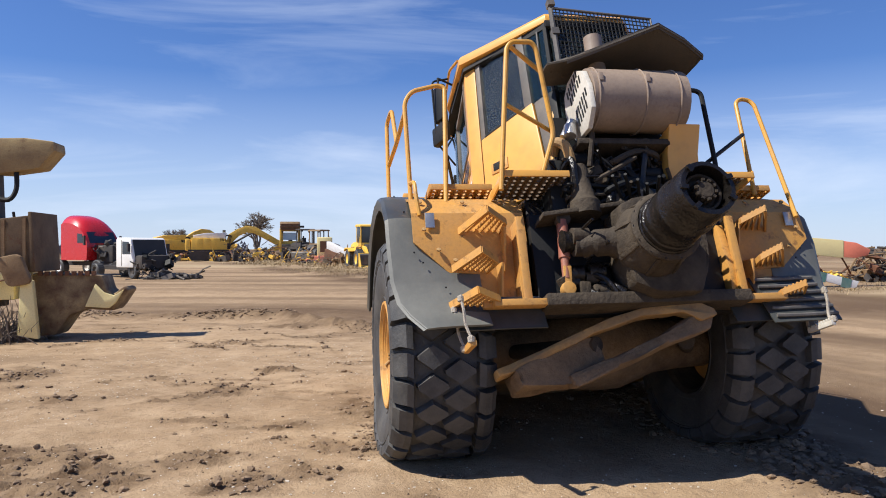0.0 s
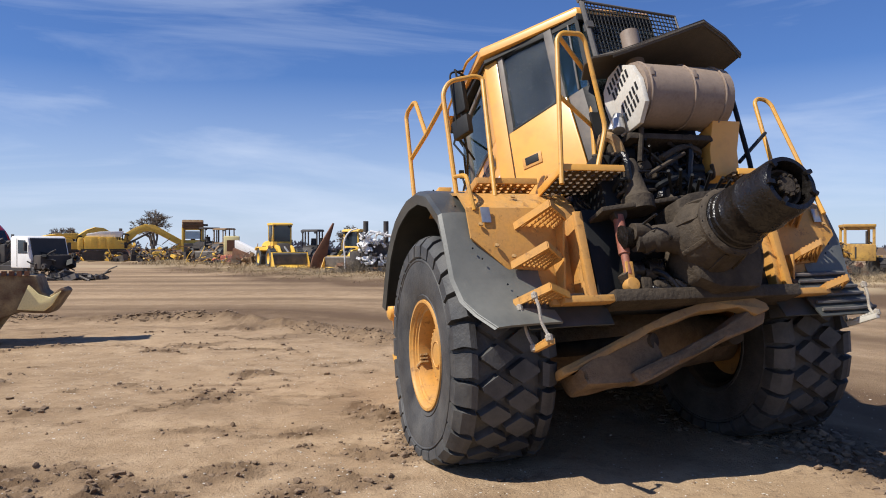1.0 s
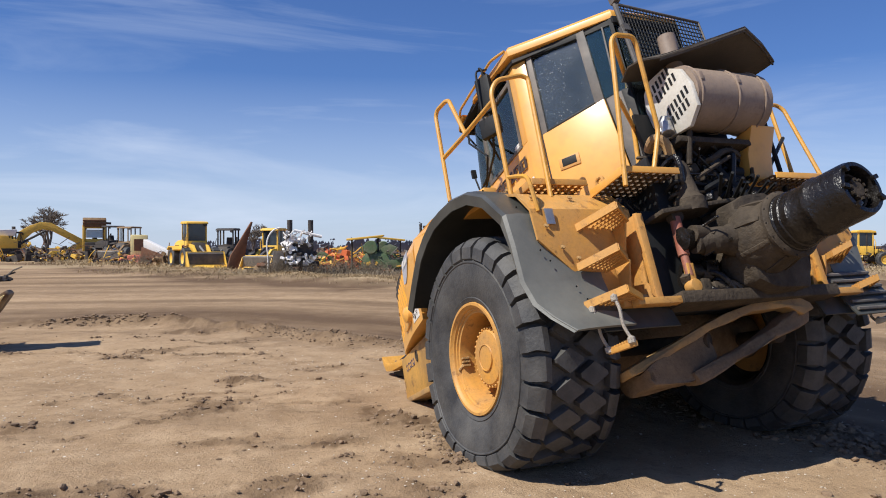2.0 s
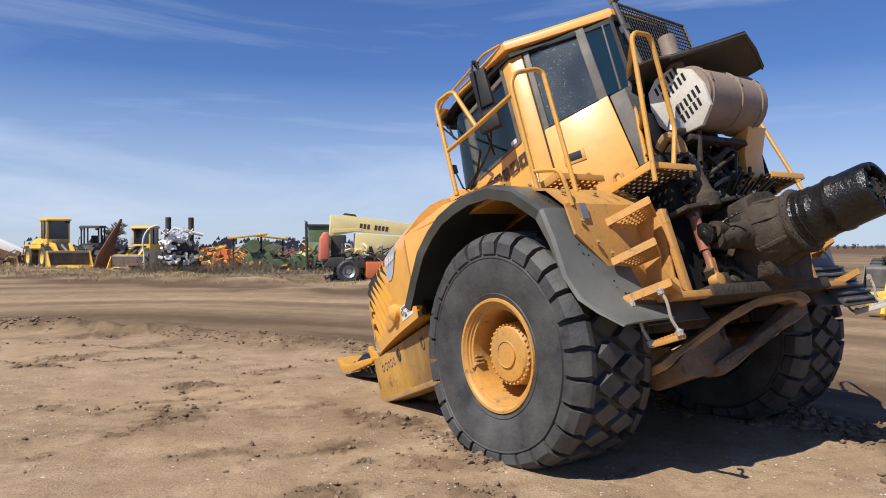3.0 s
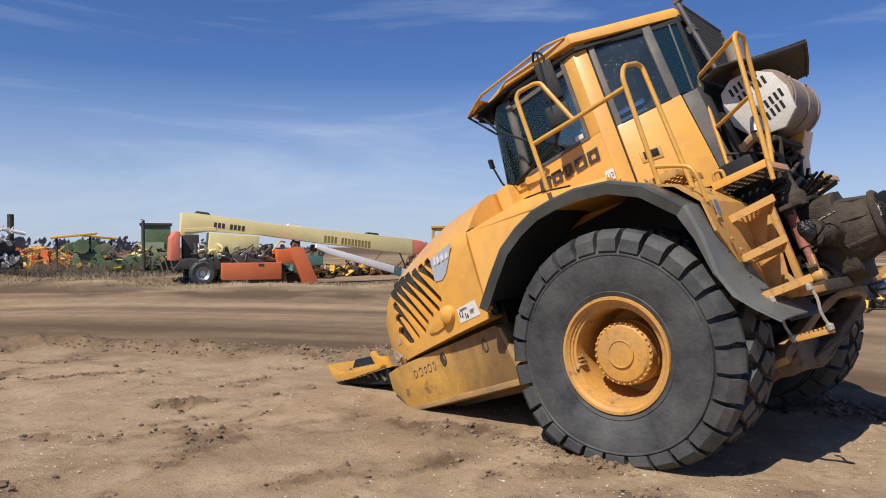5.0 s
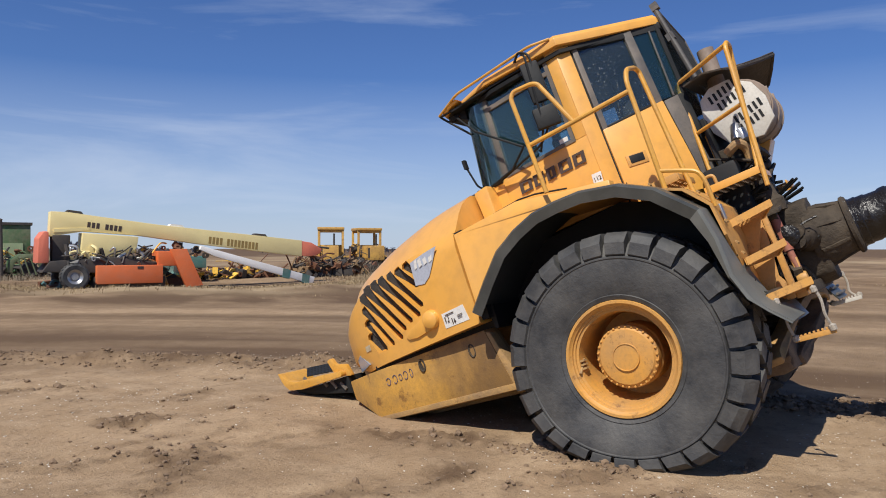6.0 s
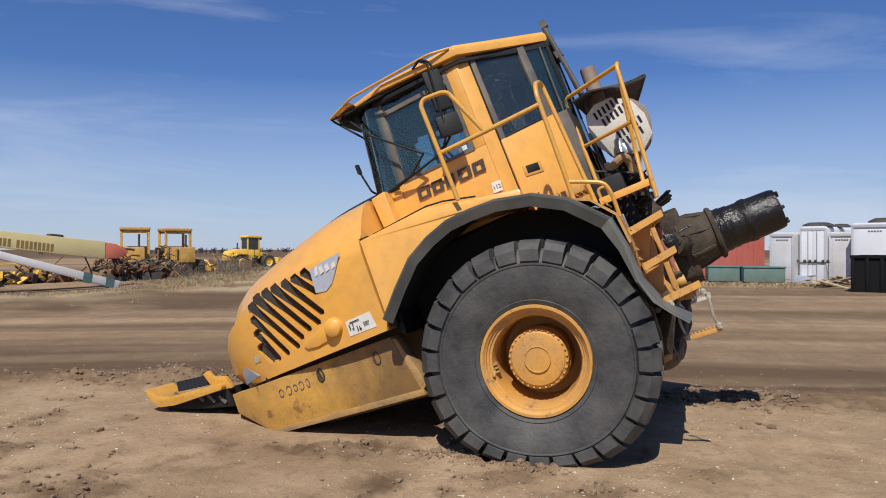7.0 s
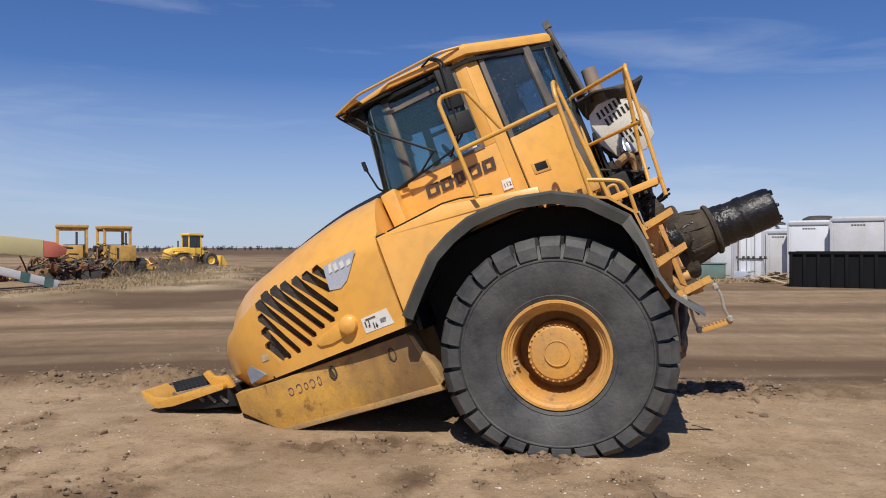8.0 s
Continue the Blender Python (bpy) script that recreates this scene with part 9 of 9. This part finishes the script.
def container(m, L_, label):
    e = empty("shipping_container", m, label, "container")
    body = part("box", b3(Geo(), 0.03, L_ - 0.03, -1.19, 1.19, 0.15, 2.5), REDBOX, e)
    for i in range(int(L_ / 0.28)):
        for s in (1, -1):
            part("rib", b3(Geo(), 0.12 + 0.28 * i, 0.24 + 0.28 * i, s * 1.20 - 0.02, s * 1.20 + 0.02, 0.25, 2.45), REDBOX, body)
    for z in (0.08, 2.5):
        part("rail", b3(Geo(), 0, L_, -1.23, 1.23, z, z + 0.12), REDBOX, e, bevel=0.02)
    for x in (0, L_ - 0.12):
        for s in (1, -1):
            part("corner_post", b3(Geo(), x, x + 0.12, s * 1.17 - 0.06, s * 1.17 + 0.06, 0.1, 2.6), REDBOX, e)
    g = Geo()
    for i in range(6):
        b3(g, L_ * 0.35, L_ * 0.35 + 0.03, -1.245, -1.235, 0.7 + 0.24 * i, 0.85 + 0.24 * i)
    part("faded_marks", g, WHITEDECAL, e)
    return e


container(place(36.7, 11.6, -75), 4.3, "weathered red shipping container with ribbed walls")


def dumpster(m, L_, h, mt, label, name="dumpster"):
    e = empty(name, m, label, "dumpster")
    b = Geo()
    b3(b, 0, L_, -1.1, -1.04, 0.1, h); b3(b, 0, L_, 1.04, 1.1, 0.1, h); b3(b, 0, 0.06, -1.04, 1.04, 0.1, h); b3(b, L_ - 0.06, L_, -1.04, 1.04, 0.1, h); b3(b, 0, L_, -1.04, 1.04, 0.02, 0.1)
    body = part("bin", b, mt, e)
    for i in range(int(L_ / 0.5) + 1):
        for s in (1, -1):
            part("rib", b3(Geo(), 0.5 * i, 0.5 * i + 0.12, s * 1.13 - 0.04, s * 1.13 + 0.04, 0.05, h - 0.04), mt, body, bevel=0.01)
    for s in (1, -1):
        part("top_rail", b3(Geo(), -0.03, L_ + 0.03, s * 1.10 - 0.07, s * 1.10 + 0.07, h - 0.04, h + 0.08), mt, body, bevel=0.01)
    return e


dumpster(place(28.4, 3.2, -100, -0.1), 7.0, 1.45, DUMP, "black ribbed roll-off dumpster on dirt")
for x, y, L_, hd in ((34.4, 9.7, 1.5, -75), (34.0, 8.0, 1.9, -75)):
    e = empty("scrap_box", place(x, y, hd), "dark green low steel scrap box", "scrap box", "green scrap boxes")
    part("box", b3(Geo(), 0, L_, -0.6, 0.6, 0.05, 0.75), TEAL, e, bevel=0.04)
    part("lid", b3(Geo(), -0.04, L_ + 0.04, -0.64, 0.64, 0.75, 0.82), TEAL, e, bevel=0.02)
lb = empty("plank_pile", place(31.0, 4.0, 20), "pale torn boards and straw heap", "plank pile")
rnd = random.Random(6)
WOODP = mat("pale_boards", (0.52, 0.42, 0.28), (0.40, 0.31, 0.2), rough=0.9, scale=4, mix=1, bump=0.1)
for i in range(14):
    part("board", Geo().box((rnd.uniform(-1.2, 1.2), rnd.uniform(-0.6, 0.6), 0.06 + 0.03 * i), (rnd.uniform(0.8, 1.6), 0.2, 0.04), pose(0, 0, 0, rnd.uniform(-15, 15), rnd.uniform(-15, 15), rnd.uniform(0, 180))), WOODP, lb)


# ---- dry grass, weeds, trees, fields ----
def grass_patch(name, pts, n, h, seed, mt, label, spread=1.5, wide=0.02):
    """Blades strewn along a line."""
    rnd = random.Random(seed)
    g = Geo()
    seg = list(zip(pts, pts[1:]))
    lens = [math.hypot(b[0] - a[0], b[1] - a[1]) for a, b in seg]
    spots = []
    for i in range(n):
        k = rnd.choices(range(len(seg)), lens)[0]
        (ax, ay), (bx_, by_) = seg[k]
        u = rnd.random()
        cl = math.sin(u * 37 + k * 5) * math.sin(u * 91 + k)
        if cl < -0.35:
            continue
        spots.append((ax + (bx_ - ax) * u + rnd.gauss(0, spread), ay + (by_ - ay) * u + rnd.gauss(0, spread), cl))
    zs = ground_height(np.array([p[0] for p in spots]), np.array([p[1] for p in spots]))
    for (cx, cy, cl), z in zip(spots, zs.tolist()):
        for q in range(6):
            x, y = cx + rnd.gauss(0, 0.12), cy + rnd.gauss(0, 0.12)
            hh = h * rnd.uniform(0.2, 0.9) ** 1.5 * (0.7 + 0.8 * max(0, cl))
            a, ln = rnd.uniform(0, 6.283), rnd.uniform(0.5, 2.2)
            w_ = wide * rnd.uniform(0.6, 1.4)
            dx, dy = math.cos(a), math.sin(a)
            mx_, my_ = x + dx * hh * ln * 0.4, y + dy * hh * ln * 0.4
            g.add([(x - dy * w_, y + dx * w_, z - 0.05), (x + dy * w_, y - dx * w_, z - 0.05), (mx_ + dy * w_ * 0.7, my_ - dx * w_ * 0.7, z + hh * 0.6), (mx_ - dy * w_ * 0.7, my_ + dx * w_ * 0.7, z + hh * 0.6), (x + dx * hh * ln, y + dy * hh * ln, z + hh)], [(0, 1, 2, 3), (3, 2, 4)])
    ob = new(name, finish(name, g, mt, recalc=False))
    return tagged(ob, label, "grass", kind="stuff")


grass_patch("dry_grass", [(-9, 58), (-5, 52), (0, 42.5), (3, 40)], 5500, 0.15, 1, STRAW, "dry straw grass along the far edge", 2.0, 0.012)
grass_patch("dry_grass", [(3, 42), (6, 34.5), (10.5, 30.5), (13.5, 27.5), (18, 28.5), (24, 33)], 11000, 0.13, 2, STRAW, "dry straw grass below the lowered boom", 1.7, 0.009)
grass_patch("dry_grass", [(24, 34), (30, 38), (38, 43)], 3500, 0.2, 3, STRAW, "dry straw grass round stripped dozers", 2.2, 0.012)
grass_patch("dry_weeds", [(-2, 45), (2, 44), (6, 45), (9, 45)], 1500, 0.4, 4, WEED, "grey-brown dead weeds round old engines", 1.0, 0.010)
grass_patch("dry_weeds", [(-20, 86), (-9, 66), (-4, 56)], 2200, 0.35, 5, STRAW, "dry weeds between far machines", 2.0, 0.022)
grass_patch("dry_weeds", [(31, 9), (33.5, 4), (33, -1)], 1600, 0.16, 6, STRAW, "dry straw before the trailers", 1.3, 0.012)
grass_patch("dry_weeds", [(25, 38.5), (31, 37), (37, 42)], 1000, 0.4, 7, WEED, "grey dead weeds before the dozers", 1.0, 0.010)


def bare_tree(x, y, h, seed, label, boughs=4):
    rnd = random.Random(seed)
    trunk, crown = Geo(), Geo()

    def limb(p, d, L_, r, depth):
        q = p + d * L_
        m_ = p.lerp(q, 0.5) + Vector((rnd.gauss(0, 0.05), rnd.gauss(0, 0.05), 0)) * L_
        (trunk if depth > 3 else crown).tube([p, m_, q], [r, r * 0.8, r * 0.55], 5 if depth > 2 else 3, caps=False)
        if depth == 0:
            return
        for i in range(rnd.choice((3, 3, 4))):
            nd = (d + Vector((rnd.gauss(0, 0.60), rnd.gauss(0, 0.60), rnd.gauss(0.05, 0.35)))).normalized()
            limb(p.lerp(q, rnd.uniform(0.6, 1.0)), nd, L_ * rnd.uniform(0.55, 0.8), max(r * 0.6, 0.038), depth - 1)

    e = empty("bare_tree", place(x, y, 0), label, "tree", "bare trees")
    for i in range(boughs):
        limb(Vector((rnd.gauss(0, 0.3), rnd.gauss(0, 0.3), 0.22 * h)), Vector((rnd.gauss(0, 0.38), rnd.gauss(0, 0.38), 1)).normalized(), h * 0.30, h * 0.026, 5)
    trunk.tube([(0.1, 0, -0.2), (0.0, 0.05, 0.12 * h), (0.05, 0, 0.26 * h)], [0.05 * h, 0.042 * h, 0.04 * h], 8)
    part("trunk", trunk, TWIG, e, "forked grey trunk", recalc=False)
    part("crown", crown, TWIG, e, "crown of fine bare twigs", recalc=False)
    return e


bare_tree(-36.5, 147, 9.6, 3, "bare grey winter tree with a broad crown", 5)
bare_tree(-1.0, 165, 6.5, 4, "bare grey winter tree beyond the machines")
bare_tree(-52, 150, 7.0, 5, "bare grey winter tree beyond the machines")


def far_wood(pts, h, seed, label, mt):
    rnd = random.Random(seed)
    g = Geo()
    for (ax, ay), (bx_, by_) in zip(pts, pts[1:]):
        L_ = math.hypot(bx_ - ax, by_ - ay)
        for i in range(int(L_ / 1.1)):
            u = rnd.random()
            x, y = ax + (bx_ - ax) * u + rnd.gauss(0, 3), ay + (by_ - ay) * u + rnd.gauss(0, 3)
            hh, w_ = h * rnd.uniform(0.45, 1.1), h * rnd.uniform(0.25, 0.6)
            n_ = 14
            for k in range(n_):
                a = rnd.uniform(0, 6.283)
                p = Vector((x, y, 0))
                q = Vector((x + math.cos(a) * w_ * rnd.random(), y + math.sin(a) * w_ * rnd.random(), hh * rnd.uniform(0.4, 1.0)))
                s_ = w_ * 0.28
                g.add([tuple(q + Vector((-s_, 0, -s_))), tuple(q + Vector((s_, s_ * 0.4, -s_ * 0.6))), tuple(q + Vector((s_ * 0.3, -s_ * 0.3, s_)))], [(0, 1, 2)])
                g.add([tuple(p), tuple(p + Vector((0.2, 0, 0))), tuple(q)], [(0, 1, 2)])
    ob = new("far_wood", finish("far_wood", g, mt, recalc=False))
    return tagged(ob, label, "wood", kind="stuff")


# bare wood, its colour paled and blued to hold distant haze
HAZEWOOD = mat("hazed_bare_wood", (0.20, 0.19, 0.21), (0.26, 0.245, 0.26), rough=1.0, scale=0.05, fine=0.3, mix=1.0, bump=0)
far_wood([(150, 230), (210, 225), (260, 235)], 2.3, 1, "low bare wood on the horizon", HAZEWOOD)
far_wood([(330, 300), (420, 260)], 2.6, 2, "low bare wood on the horizon", HAZEWOOD)
far_wood([(60, 260), (130, 240)], 2.4, 3, "low bare wood on the horizon", HAZEWOOD)
far_wood([(-20, 240), (40, 230), (90, 220)], 4.0, 4, "low bare wood on the horizon", HAZEWOOD)
far_wood([(400, 60), (420, -60), (300, -200)], 3.4, 5, "low bare wood on the horizon", HAZEWOOD)
far_wood([(-220, 180), (-120, 220), (-60, 230)], 3.8, 6, "low bare wood on the horizon", HAZEWOOD)

# ---- loose soil: clods, stones, litter ----
_ico = [(0, 0, 1), (0.89, 0, 0.45), (0.28, 0.85, 0.45), (-0.72, 0.53, 0.45), (-0.72, -0.53, 0.45), (0.28, -0.85, 0.45), (0.72, 0.53, -0.45), (-0.28, 0.85, -0.45), (-0.89, 0, -0.45), (-0.28, -0.85, -0.45), (0.72, -0.53, -0.45), (0, 0, -1)]
_icof = [(0, 1, 2), (0, 2, 3), (0, 3, 4), (0, 4, 5), (0, 5, 1), (1, 6, 2), (2, 7, 3), (3, 8, 4), (4, 9, 5), (5, 10, 1), (6, 7, 2), (7, 8, 3), (8, 9, 4), (9, 10, 5), (10, 6, 1), (11, 7, 6), (11, 8, 7), (11, 9, 8), (11, 10, 9), (11, 6, 10)]


def strew(name, pos, lo, hi, seed, mt, label, flat=0.6):
    rnd = random.Random(seed)
    vs, fs = [], []
    xs, ys = np.array([p[0] for p in pos]), np.array([p[1] for p in pos])
    zs = ground_height(xs, ys)
    for (x, y), z in zip(pos, zs):
        r = lo * (hi / lo) ** (rnd.random() ** 2.2)
        k = len(vs)
        sx, sy, sz = r * rnd.uniform(0.7, 1.3), r * rnd.uniform(0.7, 1.3), r * flat * rnd.uniform(0.6, 1.2)
        a = rnd.uniform(0, 6.283)
        c, s_ = math.cos(a), math.sin(a)
        for ix, iy, iz in _ico:
            j = rnd.uniform(0.65, 1.3)
            vs.append((x + (ix * c - iy * s_) * sx * j, y + (ix * s_ + iy * c) * sy * j, float(z) + iz * sz * j + sz * 0.25))
        fs += [tuple(i + k for i in f) for f in _icof]
    g = Geo()
    g.v, g.f = vs, fs
    ob = new(name, finish(name, g, mt, recalc=False, angle=25))
    return tagged(ob, label, "soil", kind="stuff")


rnd = random.Random(77)


def along(pts, n, spread):
    out = []
    seg = list(zip(pts, pts[1:]))
    lens = [math.hypot(b[0] - a[0], b[1] - a[1]) for a, b in seg]
    while len(out) < n:
        k = rnd.choices(range(len(seg)), lens)[0]
        (ax, ay), (bx_, by_) = seg[k]
        u = rnd.random()
        x = ax + (bx_ - ax) * u
        y = ay + (by_ - ay) * u
        if math.sin(x * 1.9 + y * 1.3) + 0.5 * math.sin(x * 5.1 - y * 3.0) < -0.2:
            continue
        out.append((x + rnd.gauss(0, spread), y + rnd.gauss(0, spread)))
    return out


def on_churn(n, x0, x1, y0, y1, least=0.25):
    """Spots picked where the earth is churned."""
    out = []
    while len(out) < n:
        c = [(rnd.uniform(x0, x1), rnd.uniform(y0, y1)) for i in range(4000)]
        w_ = churned(np.array([p[0] for p in c]), np.array([p[1] for p in c]))
        out += [p for p, v in zip(c, w_.tolist()) if v > least and rnd.random() < v]
    return out[:n]


CHIP = mat("pale_chips", (0.62, 0.56, 0.47), (0.45, 0.38, 0.29), rough=0.9, scale=20, mix=1, bump=0)
chips = [(cx + rnd.gauss(0, 0.5), cy + rnd.gauss(0, 0.35)) for cx, cy in [(rnd.uniform(-5, 2), rnd.uniform(4.5, 13)) for i in range(40)] for j in range(60)]
strew("soil_clods", along(RIDGE[1:12], 14000, 0.26), 0.007, 0.060, 1, CLOD, "dark clods along the graded ridge", 0.55)
strew("soil_clods", on_churn(5200, -7, 5, 4.5, 16), 0.006, 0.040, 4, CLOD, "churned clods in torn-up patches", 0.75)
strew("soil_clods", [(rnd.uniform(-9, 6), rnd.uniform(3.2, 17)) for i in range(1900)], 0.003, 0.017, 2, CLOD, "small clods strewn over the dirt", 0.7)
strew("pebbles", [(rnd.uniform(-8, 5), rnd.uniform(3.0, 13)) for i in range(2500)] + chips, 0.003, 0.013, 3, CHIP, "pale chips and pebbles on the dirt")
strew("soil_clods", [(-0.55 + rnd.gauss(0, 0.10), 6.5 + rnd.uniform(-0.65, 0.65)) for i in range(260)], 0.006, 0.035, 6, CLOD, "crumbled soil at the tyre's foot", 0.6)
